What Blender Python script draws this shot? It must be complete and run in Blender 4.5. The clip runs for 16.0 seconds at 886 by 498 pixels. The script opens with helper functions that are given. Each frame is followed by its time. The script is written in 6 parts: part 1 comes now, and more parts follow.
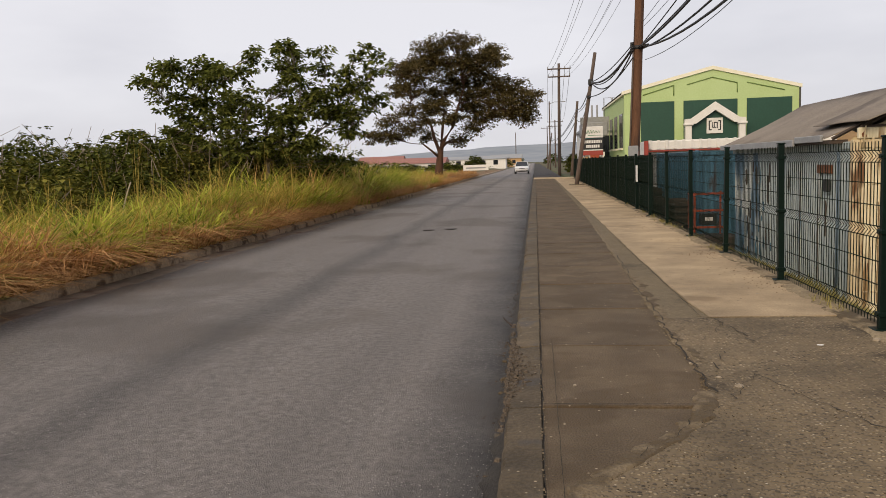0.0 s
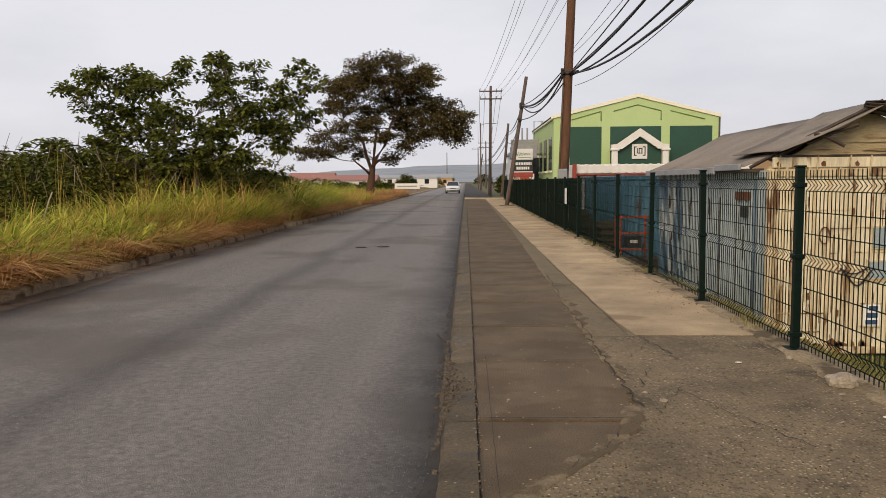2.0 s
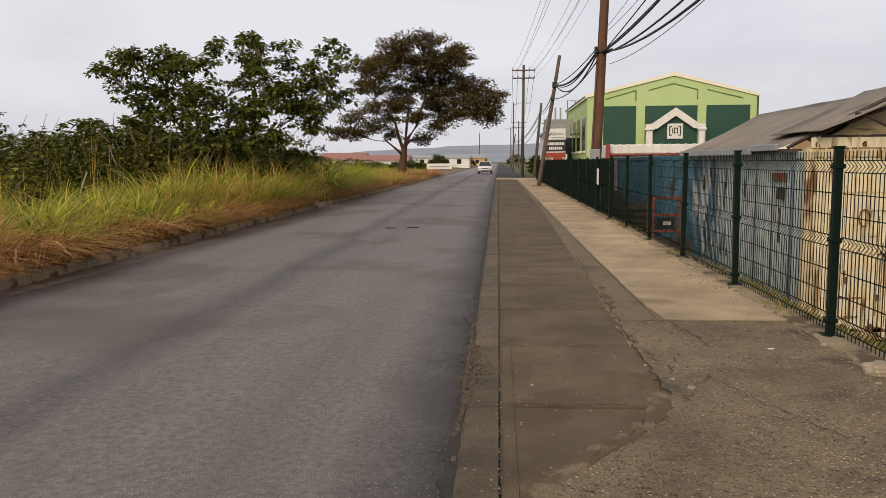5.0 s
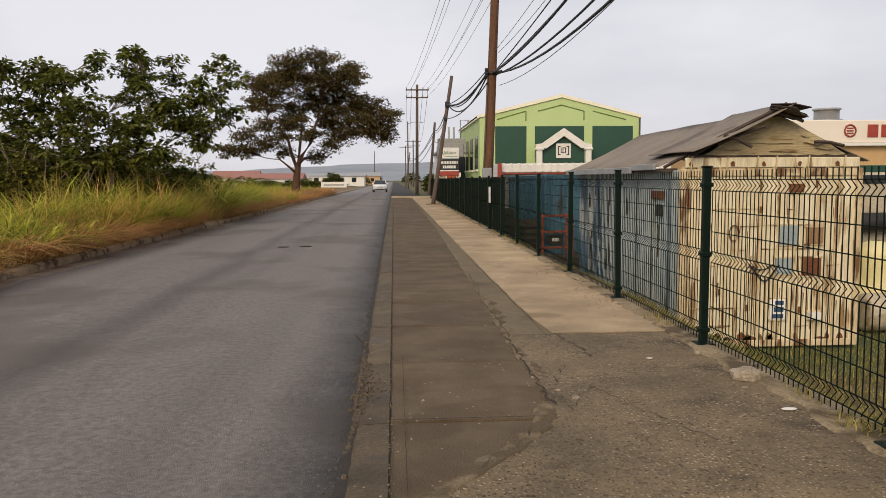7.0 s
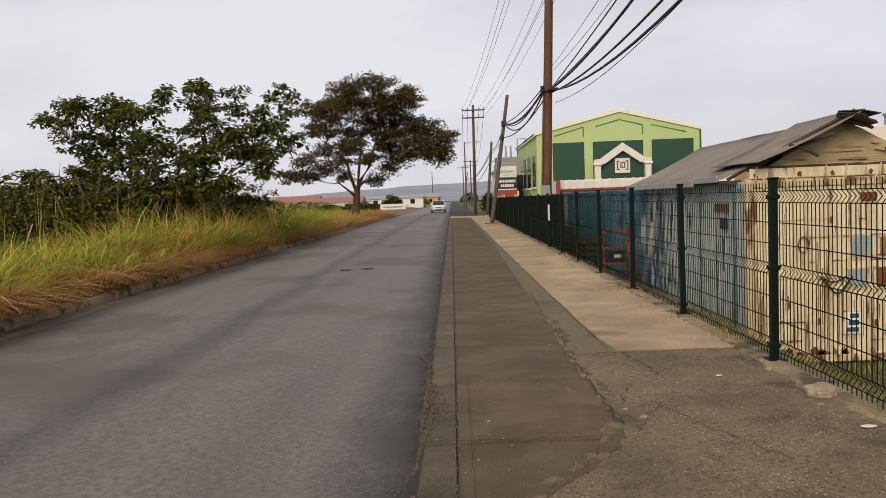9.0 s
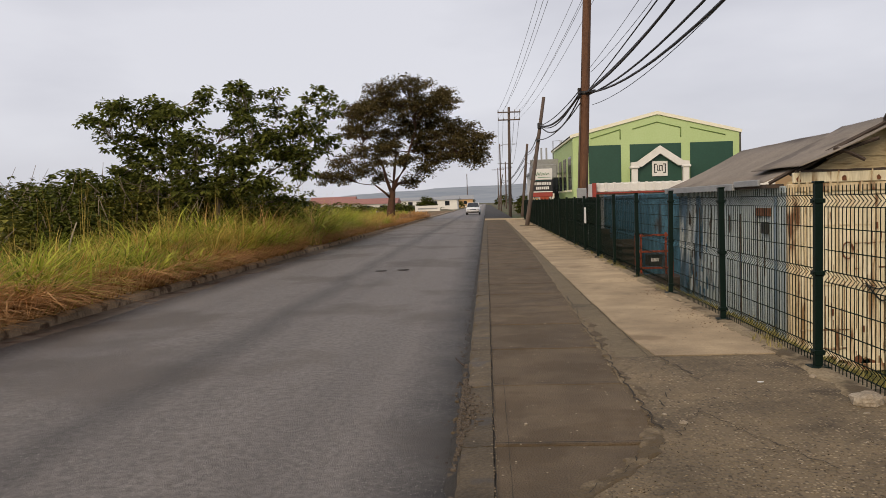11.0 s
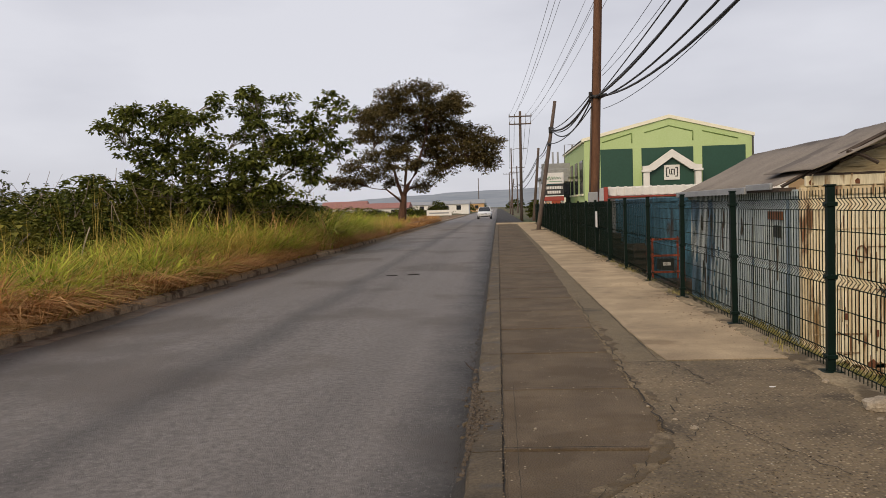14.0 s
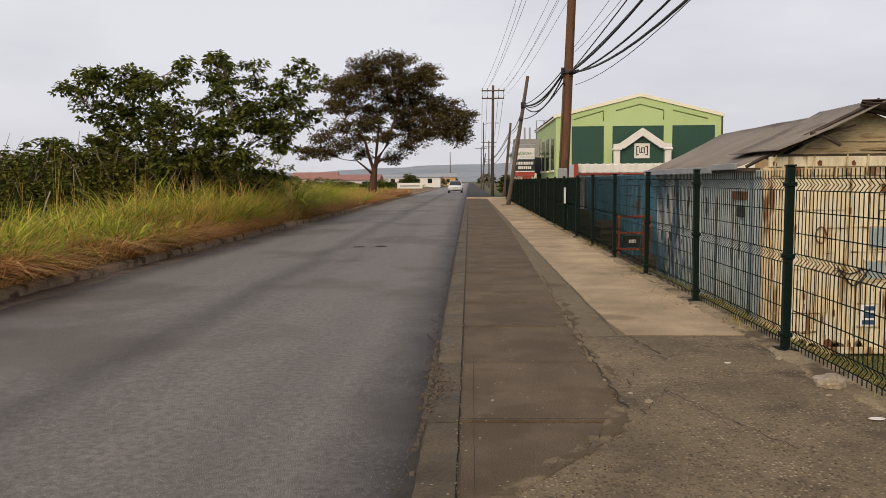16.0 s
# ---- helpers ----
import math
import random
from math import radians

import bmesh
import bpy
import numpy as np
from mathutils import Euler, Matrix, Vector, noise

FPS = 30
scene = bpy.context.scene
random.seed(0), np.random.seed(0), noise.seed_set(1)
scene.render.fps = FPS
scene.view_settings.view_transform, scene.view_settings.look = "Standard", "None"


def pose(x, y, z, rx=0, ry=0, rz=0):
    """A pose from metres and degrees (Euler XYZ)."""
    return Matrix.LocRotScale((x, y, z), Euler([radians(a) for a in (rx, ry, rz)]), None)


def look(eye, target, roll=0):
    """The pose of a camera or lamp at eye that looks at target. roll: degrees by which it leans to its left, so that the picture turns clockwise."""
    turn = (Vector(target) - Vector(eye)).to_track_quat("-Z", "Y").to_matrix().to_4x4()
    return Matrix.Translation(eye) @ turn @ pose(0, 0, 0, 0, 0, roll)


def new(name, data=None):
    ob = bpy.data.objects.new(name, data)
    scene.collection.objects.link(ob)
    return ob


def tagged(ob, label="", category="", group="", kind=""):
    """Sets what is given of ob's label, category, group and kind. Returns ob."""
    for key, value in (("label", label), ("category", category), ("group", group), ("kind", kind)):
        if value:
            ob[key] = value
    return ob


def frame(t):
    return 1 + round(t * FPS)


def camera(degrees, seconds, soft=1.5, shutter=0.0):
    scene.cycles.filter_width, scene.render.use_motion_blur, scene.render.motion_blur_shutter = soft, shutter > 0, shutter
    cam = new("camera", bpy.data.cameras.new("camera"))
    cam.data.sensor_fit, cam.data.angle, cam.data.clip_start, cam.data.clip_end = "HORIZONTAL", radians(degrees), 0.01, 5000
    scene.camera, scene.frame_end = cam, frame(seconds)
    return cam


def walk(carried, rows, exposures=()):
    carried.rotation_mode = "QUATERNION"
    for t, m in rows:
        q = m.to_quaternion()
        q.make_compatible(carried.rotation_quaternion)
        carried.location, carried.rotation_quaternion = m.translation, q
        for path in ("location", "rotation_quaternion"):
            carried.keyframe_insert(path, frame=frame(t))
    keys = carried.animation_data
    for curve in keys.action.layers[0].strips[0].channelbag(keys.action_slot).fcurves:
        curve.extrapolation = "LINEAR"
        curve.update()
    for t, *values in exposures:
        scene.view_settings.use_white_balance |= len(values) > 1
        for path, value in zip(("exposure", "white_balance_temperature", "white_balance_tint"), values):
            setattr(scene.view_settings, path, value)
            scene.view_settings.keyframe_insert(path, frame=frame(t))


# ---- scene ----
cam = camera(59.1, 16.0, soft=0.6)
PATH = [
    (0, (-0.011, 0.404, 1.368), (-0.25, 2.378, 1.153), -2.0),
    (0.5, (-0.026, 0.393, 1.365), (-0.338, 2.357, 1.153), -1.0),
    (1, (-0.033, 0.389, 1.36), (-0.272, 2.364, 1.155), -0.7),
    (1.5, (-0.044, 0.346, 1.363), (-0.139, 2.335, 1.177), -0.6),
    (2, (-0.06, 0.308, 1.368), (-0.119, 2.3, 1.196), -0.5),
    (2.5, (-0.026, 0.307, 1.381), (-0.141, 2.298, 1.221), -1.4),
    (3, (0.035, 0.348, 1.382), (-0.114, 2.337, 1.235), -0.7),
    (3.5, (0.06, 0.365, 1.36), (-0.104, 2.347, 1.148), 0.6),
    (3.7, (0.035, 0.369, 1.363), (-0.132, 2.348, 1.132), -0.1),
    (5.8, (-0.01, 0.395, 1.374), (-0.112, 2.383, 1.182), -0.4),
    (6, (0.009, 0.382, 1.374), (-0.025, 2.376, 1.212), 0.4),
    (6.5, (0.032, 0.358, 1.375), (0.089, 2.351, 1.218), 0.2),
    (7, (0.034, 0.345, 1.374), (0.158, 2.333, 1.197), -0.4),
    (7.5, (0.043, 0.352, 1.366), (0.179, 2.337, 1.169), 0.1),
    (8, (0.027, 0.343, 1.369), (0.198, 2.329, 1.21), -1.2),
    (8.5, (0.017, 0.314, 1.37), (0.095, 2.306, 1.21), -0.8),
    (9, (0.02, 0.309, 1.388), (-0.007, 2.305, 1.264), -2.2),
    (9.2, (0.012, 0.298, 1.39), (-0.048, 2.294, 1.275), -2.3),
    (11.3, (-0.01, 0.312, 1.382), (-0.149, 2.304, 1.265), -1.5),
    (11.5, (-0.012, 0.315, 1.379), (-0.197, 2.303, 1.257), -1.7),
    (12, (-0.025, 0.318, 1.379), (-0.229, 2.304, 1.257), -2.3),
    (12.5, (-0.009, 0.318, 1.384), (-0.164, 2.31, 1.284), -2.2),
    (13, (-0.002, 0.32, 1.38), (-0.152, 2.312, 1.284), -1.6),
    (13.5, (0.009, 0.318, 1.387), (-0.121, 2.312, 1.291), -1.5),
    (14, (0.008, 0.313, 1.384), (-0.135, 2.305, 1.28), -1.9),
    (14.5, (0.016, 0.313, 1.388), (-0.091, 2.306, 1.274), -2.2),
    (15, (0.014, 0.324, 1.38), (-0.099, 2.317, 1.252), -1.4),
    (15.5, (0.028, 0.338, 1.372), (-0.085, 2.329, 1.221), -0.9),
    (16, (0.062, 0.342, 1.365), (-0.006, 2.333, 1.192), -0.5),
]
walk(cam, [(t, look(eye, target, roll)) for t, eye, target, roll in PATH], [(0.0, 0.02, 6800, 10), (1.5, 0.04, 6800, 10), (3.0, -0.08, 6750, 10), (3.7, -0.06, 6750, 10), (6.0, 0.01, 6800, 10), (7.0, 0.02, 6800, 10), (9.0, -0.02, 6750, 10), (12.0, -0.14, 6650, 10), (14.0, -0.13, 6650, 10), (15.0, -0.12, 6650, 10), (16.0, -0.06, 6750, 10)])

# ---- light ----
world = bpy.data.worlds.new("sky")
scene.world = world
world.use_nodes = True
wn, wl = world.node_tree.nodes, world.node_tree.links
wn.clear()
w_out = wn.new("ShaderNodeOutputWorld")
w_bg = wn.new("ShaderNodeBackground")
w_sky = wn.new("ShaderNodeTexSky")
w_sky.sky_type, w_sky.sun_disc = "NISHITA", False
w_sky.sun_elevation, w_sky.sun_rotation = radians(30), radians(202)
w_skyk = wn.new("ShaderNodeVectorMath")
w_skyk.operation = "SCALE"
w_skyk.inputs["Scale"].default_value = 0.10
w_tc = wn.new("ShaderNodeTexCoord")
w_map = wn.new("ShaderNodeMapping")
w_map.inputs["Scale"].default_value = (1.0, 1.0, 3.2)
w_noise = wn.new("ShaderNodeTexNoise")
w_noise.inputs["Scale"].default_value, w_noise.inputs["Detail"].default_value = 1.7, 5.0
w_noise.inputs["Roughness"].default_value = 0.5
w_ramp = wn.new("ShaderNodeValToRGB")
w_ramp.color_ramp.elements[0].position, w_ramp.color_ramp.elements[0].color = 0.32, (0.57, 0.58, 0.665, 1)
w_ramp.color_ramp.elements[1].position, w_ramp.color_ramp.elements[1].color = 0.66, (0.81, 0.82, 0.90, 1)
w_mix = wn.new("ShaderNodeMix")
w_mix.data_type = "RGBA"
w_mix.inputs[0].default_value = 0.93
wl.new(w_tc.outputs["Generated"], w_map.inputs["Vector"])
wl.new(w_map.outputs["Vector"], w_noise.inputs["Vector"])
w_sep = wn.new("ShaderNodeSeparateXYZ")
wl.new(w_tc.outputs["Generated"], w_sep.inputs[0])
w_tilt = wn.new("ShaderNodeMath")
w_tilt.operation = "MULTIPLY_ADD"
w_tilt.inputs[1].default_value = -0.16
wl.new(w_sep.outputs[0], w_tilt.inputs[0])
wl.new(w_noise.outputs["Fac"], w_tilt.inputs[2])
wl.new(w_tilt.outputs[0], w_ramp.inputs["Fac"])
wl.new(w_sky.outputs["Color"], w_skyk.inputs[0])
wl.new(w_skyk.outputs["Vector"], w_mix.inputs[6])
wl.new(w_ramp.outputs["Color"], w_mix.inputs[7])
wl.new(w_mix.outputs[2], w_bg.inputs["Color"])
w_bg.inputs["Strength"].default_value = 1.0
wl.new(w_bg.outputs["Background"], w_out.inputs["Surface"])

sun = new("sun", bpy.data.lights.new("sun", "SUN"))
sun.data.energy, sun.data.angle, sun.data.color = 2.3, radians(32), (1.0, 0.80, 0.55)
sun.matrix_world = look((0, 0, 40), (18, 44, 12))


# ---- materials ----
def mat(name, c1, c2, scale=6.0, rough=0.8, bump=0.2, fine=60.0, metal=0.0, stretch=(1, 1, 1), spread=0.0, c3=None, c3_scale=1.5, c3_at=0.6, spec=0.5):
    """A two-scale surface: c1/c2 by coarse and fine noise, patches of c3, and relief."""
    m = bpy.data.materials.new(name)
    m.use_nodes = True
    n, l = m.node_tree.nodes, m.node_tree.links
    p = n["Principled BSDF"]
    tc = n.new("ShaderNodeNewGeometry")
    mp = n.new("ShaderNodeMapping")
    mp.inputs["Scale"].default_value = stretch
    l.new(tc.outputs["Position"], mp.inputs["Vector"])

    def noise_at(s, detail=4.0):
        t = n.new("ShaderNodeTexNoise")
        t.inputs["Scale"].default_value, t.inputs["Detail"].default_value = s, detail
        l.new(mp.outputs["Vector"], t.inputs["Vector"])
        return t.outputs["Fac"]

    def mixed(fac, a, b):
        x = n.new("ShaderNodeMix")
        x.data_type = "RGBA"
        l.new(fac, x.inputs[0])
        for value, k in ((a, 6), (b, 7)):
            if isinstance(value, tuple):
                x.inputs[k].default_value = (*value, 1)
            else:
                l.new(value, x.inputs[k])
        return x.outputs[2]

    coarse, grain = noise_at(scale), noise_at(fine, 2.0)
    add = n.new("ShaderNodeMath")
    add.operation = "ADD"
    l.new(coarse, add.inputs[0])
    l.new(grain, add.inputs[1])
    step = n.new("ShaderNodeMapRange")
    step.inputs["From Min"].default_value, step.inputs["From Max"].default_value = 0.7, 1.3
    l.new(add.outputs[0], step.inputs["Value"])
    col = mixed(step.outputs["Result"], c1, c2)
    if c3:
        pt = n.new("ShaderNodeMapRange")
        pt.inputs["From Min"].default_value, pt.inputs["From Max"].default_value = c3_at, c3_at + 0.08
        l.new(noise_at(c3_scale, 6.0), pt.inputs["Value"])
        col = mixed(pt.outputs["Result"], col, c3)
    if spread:
        info = n.new("ShaderNodeObjectInfo")
        hsv = n.new("ShaderNodeHueSaturation")
        mr = n.new("ShaderNodeMapRange")
        mr.inputs["To Min"].default_value, mr.inputs["To Max"].default_value = 1 - spread, 1 + spread
        l.new(info.outputs["Random"], mr.inputs["Value"])
        l.new(mr.outputs["Result"], hsv.inputs["Value"])
        l.new(col, hsv.inputs["Color"])
        col = hsv.outputs["Color"]
    l.new(col, p.inputs["Base Color"])
    p.inputs["Roughness"].default_value, p.inputs["Metallic"].default_value = rough, metal
    p.inputs["Specular IOR Level"].default_value = spec
    if bump:
        b = n.new("ShaderNodeBump")
        b.inputs["Strength"].default_value, b.inputs["Distance"].default_value = bump, 0.02
        l.new(add.outputs[0], b.inputs["Height"])
        l.new(b.outputs["Normal"], p.inputs["Normal"])
    return m


def leaf_mat(name, dark, light, rough=0.55, through_light=0.25):
    """Foliage: colour varies leaf by leaf."""
    m = bpy.data.materials.new(name)
    m.use_nodes = True
    n, l = m.node_tree.nodes, m.node_tree.links
    p = n["Principled BSDF"]
    g = n.new("ShaderNodeNewGeometry")
    r = n.new("ShaderNodeValToRGB")
    r.color_ramp.elements[0].color, r.color_ramp.elements[1].color = (*dark, 1), (*light, 1)
    l.new(g.outputs["Random Per Island"], r.inputs["Fac"])
    l.new(r.outputs["Color"], p.inputs["Base Color"])
    p.inputs["Roughness"].default_value = rough + 0.2
    p.inputs["Specular IOR Level"].default_value = 0.12
    tr = n.new("ShaderNodeBsdfTranslucent")
    l.new(r.outputs["Color"], tr.inputs["Color"])
    mx = n.new("ShaderNodeMixShader")
    mx.inputs[0].default_value = through_light
    l.new(p.outputs["BSDF"], mx.inputs[1])
    l.new(tr.outputs["BSDF"], mx.inputs[2])
    l.new(mx.outputs["Shader"], n["Material Output"].inputs["Surface"])
    return m


def asphalt_mat():
    """Worn asphalt: pale aggregate specks, long wheel bands along the road, and a dark paving seam."""
    m = mat("asphalt", (0.098, 0.086, 0.077), (0.245, 0.218, 0.198), 22.0, 0.62, 1.0, 140.0, c3=(0.124, 0.104, 0.088), c3_scale=0.35, c3_at=0.52)
    n, l = m.node_tree.nodes, m.node_tree.links
    p = n["Principled BSDF"]
    base = p.inputs["Base Color"].links[0].from_socket
    tc = n.new("ShaderNodeTexCoord")
    # long bands
    mp = n.new("ShaderNodeMapping")
    mp.inputs["Scale"].default_value = (1.3, 0.035, 1)
    l.new(tc.outputs["Object"], mp.inputs["Vector"])
    band = n.new("ShaderNodeTexNoise")
    band.inputs["Scale"].default_value, band.inputs["Detail"].default_value = 1.0, 3.0
    l.new(mp.outputs["Vector"], band.inputs["Vector"])
    br = n.new("ShaderNodeMapRange")
    br.inputs["From Min"].default_value, br.inputs["From Max"].default_value = 0.35, 0.65
    br.inputs["To Min"].default_value, br.inputs["To Max"].default_value = 0.90, 1.16
    l.new(band.outputs["Fac"], br.inputs["Value"])
    # seam near the middle
    sx = n.new("ShaderNodeSeparateXYZ")
    l.new(tc.outputs["Object"], sx.inputs[0])
    wob = n.new("ShaderNodeTexNoise")
    wob.inputs["Scale"].default_value = 0.5
    l.new(tc.outputs["Object"], wob.inputs["Vector"])
    a1 = n.new("ShaderNodeMath")
    a1.operation = "MULTIPLY_ADD"
    l.new(wob.outputs["Fac"], a1.inputs[0])
    a1.inputs[1].default_value, a1.inputs[2].default_value = 0.5, 2.55
    a2 = n.new("ShaderNodeMath")
    a2.operation = "ADD"
    l.new(sx.outputs[0], a2.inputs[0])
    l.new(a1.outputs[0], a2.inputs[1])
    a3 = n.new("ShaderNodeMath")
    a3.operation = "ABSOLUTE"
    l.new(a2.outputs[0], a3.inputs[0])
    sr = n.new("ShaderNodeMapRange")
    sr.inputs["From Min"].default_value, sr.inputs["From Max"].default_value = 0.02, 0.34
    sr.inputs["To Min"].default_value, sr.inputs["To Max"].default_value = 0.60, 1.0
    l.new(a3.outputs[0], sr.inputs["Value"])
    k = n.new("ShaderNodeMath")
    k.operation = "MULTIPLY"
    l.new(br.outputs["Result"], k.inputs[0])
    l.new(sr.outputs["Result"], k.inputs[1])
    # the road colour darkens unevenly towards the kerb
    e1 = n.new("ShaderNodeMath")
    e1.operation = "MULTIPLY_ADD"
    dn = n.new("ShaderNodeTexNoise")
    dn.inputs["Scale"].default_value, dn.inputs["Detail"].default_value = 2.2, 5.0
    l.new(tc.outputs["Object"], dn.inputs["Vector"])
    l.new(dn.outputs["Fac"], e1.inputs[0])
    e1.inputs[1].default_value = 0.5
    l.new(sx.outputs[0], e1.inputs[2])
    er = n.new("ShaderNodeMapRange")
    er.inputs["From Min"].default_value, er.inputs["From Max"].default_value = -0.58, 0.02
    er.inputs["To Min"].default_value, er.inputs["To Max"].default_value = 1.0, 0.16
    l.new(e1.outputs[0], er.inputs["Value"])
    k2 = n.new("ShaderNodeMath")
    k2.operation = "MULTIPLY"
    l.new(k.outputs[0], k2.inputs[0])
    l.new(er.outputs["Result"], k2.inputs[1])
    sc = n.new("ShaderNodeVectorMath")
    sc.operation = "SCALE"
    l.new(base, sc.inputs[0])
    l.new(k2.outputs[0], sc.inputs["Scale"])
    # pale stones
    vo = n.new("ShaderNodeTexVoronoi")
    vo.inputs["Scale"].default_value = 58.0
    l.new(tc.outputs["Object"], vo.inputs["Vector"])
    vr = n.new("ShaderNodeMapRange")
    vr.inputs["From Min"].default_value, vr.inputs["From Max"].default_value = 0.30, 0.16
    l.new(vo.outputs["Distance"], vr.inputs["Value"])
    vs = n.new("ShaderNodeSeparateColor")
    l.new(vo.outputs["Color"], vs.inputs[0])
    vg = n.new("ShaderNodeMath")
    vg.operation = "GREATER_THAN"
    vg.inputs[1].default_value = 0.60
    l.new(vs.outputs[0], vg.inputs[0])
    vk = n.new("ShaderNodeMath")
    vk.operation = "MULTIPLY"
    l.new(vr.outputs["Result"], vk.inputs[0])
    l.new(vg.outputs[0], vk.inputs[1])
    cl = n.new("ShaderNodeTexNoise")
    cl.inputs["Scale"].default_value, cl.inputs["Detail"].default_value = 1.1, 6.0
    l.new(tc.outputs["Object"], cl.inputs["Vector"])
    clr = n.new("ShaderNodeMapRange")
    clr.inputs["From Min"].default_value, clr.inputs["From Max"].default_value = 0.36, 0.58
    l.new(cl.outputs["Fac"], clr.inputs["Value"])
    vk2 = n.new("ShaderNodeMath")
    vk2.operation = "MULTIPLY"
    l.new(vk.outputs[0], vk2.inputs[0])
    l.new(clr.outputs["Result"], vk2.inputs[1])
    vk = vk2
    mx = n.new("ShaderNodeMix")
    mx.data_type = "RGBA"
    l.new(vk.outputs[0], mx.inputs[0])
    l.new(sc.outputs["Vector"], mx.inputs[6])
    mx.inputs[7].default_value = (0.48, 0.44, 0.40, 1)
    l.new(mx.outputs[2], p.inputs["Base Color"])
    return m


def aggregate_mat(name, paste, stone_a, stone_b, scale=70.0):
    """Exposed-aggregate concrete: small stones in weathered paste."""
    m = mat(name, paste, tuple(v * 1.45 for v in paste), 2.2, 0.9, 0.5, 40.0, c3=tuple(v * 0.6 for v in paste), c3_scale=1.1, c3_at=0.55)
    n, l = m.node_tree.nodes, m.node_tree.links
    p = n["Principled BSDF"]
    base = p.inputs["Base Color"].links[0].from_socket
    tc = n.new("ShaderNodeTexCoord")
    vo = n.new("ShaderNodeTexVoronoi")
    vo.inputs["Scale"].default_value = scale
    l.new(tc.outputs["Object"], vo.inputs["Vector"])
    se = n.new("ShaderNodeSeparateColor")
    l.new(vo.outputs["Color"], se.inputs[0])
    sm = n.new("ShaderNodeMix")
    sm.data_type = "RGBA"
    sm.inputs[6].default_value, sm.inputs[7].default_value = (*stone_a, 1), (*stone_b, 1)
    l.new(se.outputs[0], sm.inputs[0])
    vr = n.new("ShaderNodeMapRange")
    vr.inputs["From Min"].default_value, vr.inputs["From Max"].default_value = 0.48, 0.30
    l.new(vo.outputs["Distance"], vr.inputs["Value"])
    half = n.new("ShaderNodeMath")
    half.operation = "MULTIPLY"
    ex = n.new("ShaderNodeTexNoise")
    ex.inputs["Scale"].default_value, ex.inputs["Detail"].default_value = 1.6, 7.0
    l.new(tc.outputs["Object"], ex.inputs["Vector"])
    exr = n.new("ShaderNodeMapRange")
    exr.inputs["From Min"].default_value, exr.inputs["From Max"].default_value = 0.38, 0.62
    exr.inputs["To Min"].default_value, exr.inputs["To Max"].default_value = 0.35, 1.0
    l.new(ex.outputs["Fac"], exr.inputs["Value"])
    l.new(exr.outputs["Result"], half.inputs[1])
    l.new(vr.outputs["Result"], half.inputs[0])
    mx = n.new("ShaderNodeMix")
    mx.data_type = "RGBA"
    l.new(half.outputs[0], mx.inputs[0])
    l.new(base, mx.inputs[6])
    l.new(sm.outputs[2], mx.inputs[7])
    l.new(mx.outputs[2], p.inputs["Base Color"])
    b = n.new("ShaderNodeBump")
    b.inputs["Strength"].default_value, b.inputs["Distance"].default_value = 0.9, 0.012
    l.new(vr.outputs["Result"], b.inputs["Height"])
    l.new(b.outputs["Normal"], p.inputs["Normal"])
    return m


def flecked(m, colour, scale, amount, stain, stain_scale):
    """Adds scattered pale flecks and broad stains to a concrete."""
    n, l = m.node_tree.nodes, m.node_tree.links
    p = n["Principled BSDF"]
    base = p.inputs["Base Color"].links[0].from_socket
    g = n.new("ShaderNodeNewGeometry")
    st = n.new("ShaderNodeTexNoise")
    st.inputs["Scale"].default_value, st.inputs["Detail"].default_value, st.inputs["Roughness"].default_value = stain_scale, 8.0, 0.65
    l.new(g.outputs["Position"], st.inputs["Vector"])
    sr = n.new("ShaderNodeMapRange")
    sr.inputs["From Min"].default_value, sr.inputs["From Max"].default_value = 0.35, 0.65
    sr.inputs["To Min"].default_value, sr.inputs["To Max"].default_value = 1 - stain, 1 + stain
    l.new(st.outputs["Fac"], sr.inputs["Value"])
    sc = n.new("ShaderNodeVectorMath")
    sc.operation = "SCALE"
    l.new(base, sc.inputs[0])
    l.new(sr.outputs["Result"], sc.inputs["Scale"])
    vo = n.new("ShaderNodeTexVoronoi")
    vo.inputs["Scale"].default_value = scale
    l.new(g.outputs["Position"], vo.inputs["Vector"])
    near = n.new("ShaderNodeMapRange")
    near.inputs["From Min"].default_value, near.inputs["From Max"].default_value = 0.22, 0.10
    l.new(vo.outputs["Distance"], near.inputs["Value"])
    se = n.new("ShaderNodeSeparateColor")
    l.new(vo.outputs["Color"], se.inputs[0])
    pick = n.new("ShaderNodeMath")
    pick.operation = "GREATER_THAN"
    pick.inputs[1].default_value = 1 - amount
    l.new(se.outputs[0], pick.inputs[0])
    both = n.new("ShaderNodeMath")
    both.operation = "MULTIPLY"
    l.new(near.outputs["Result"], both.inputs[0])
    l.new(pick.outputs[0], both.inputs[1])
    mx = n.new("ShaderNodeMix")
    mx.data_type = "RGBA"
    l.new(both.outputs[0], mx.inputs[0])
    l.new(sc.outputs["Vector"], mx.inputs[6])
    mx.inputs[7].default_value = (*colour, 1)
    l.new(mx.outputs[2], p.inputs["Base Color"])
    return m


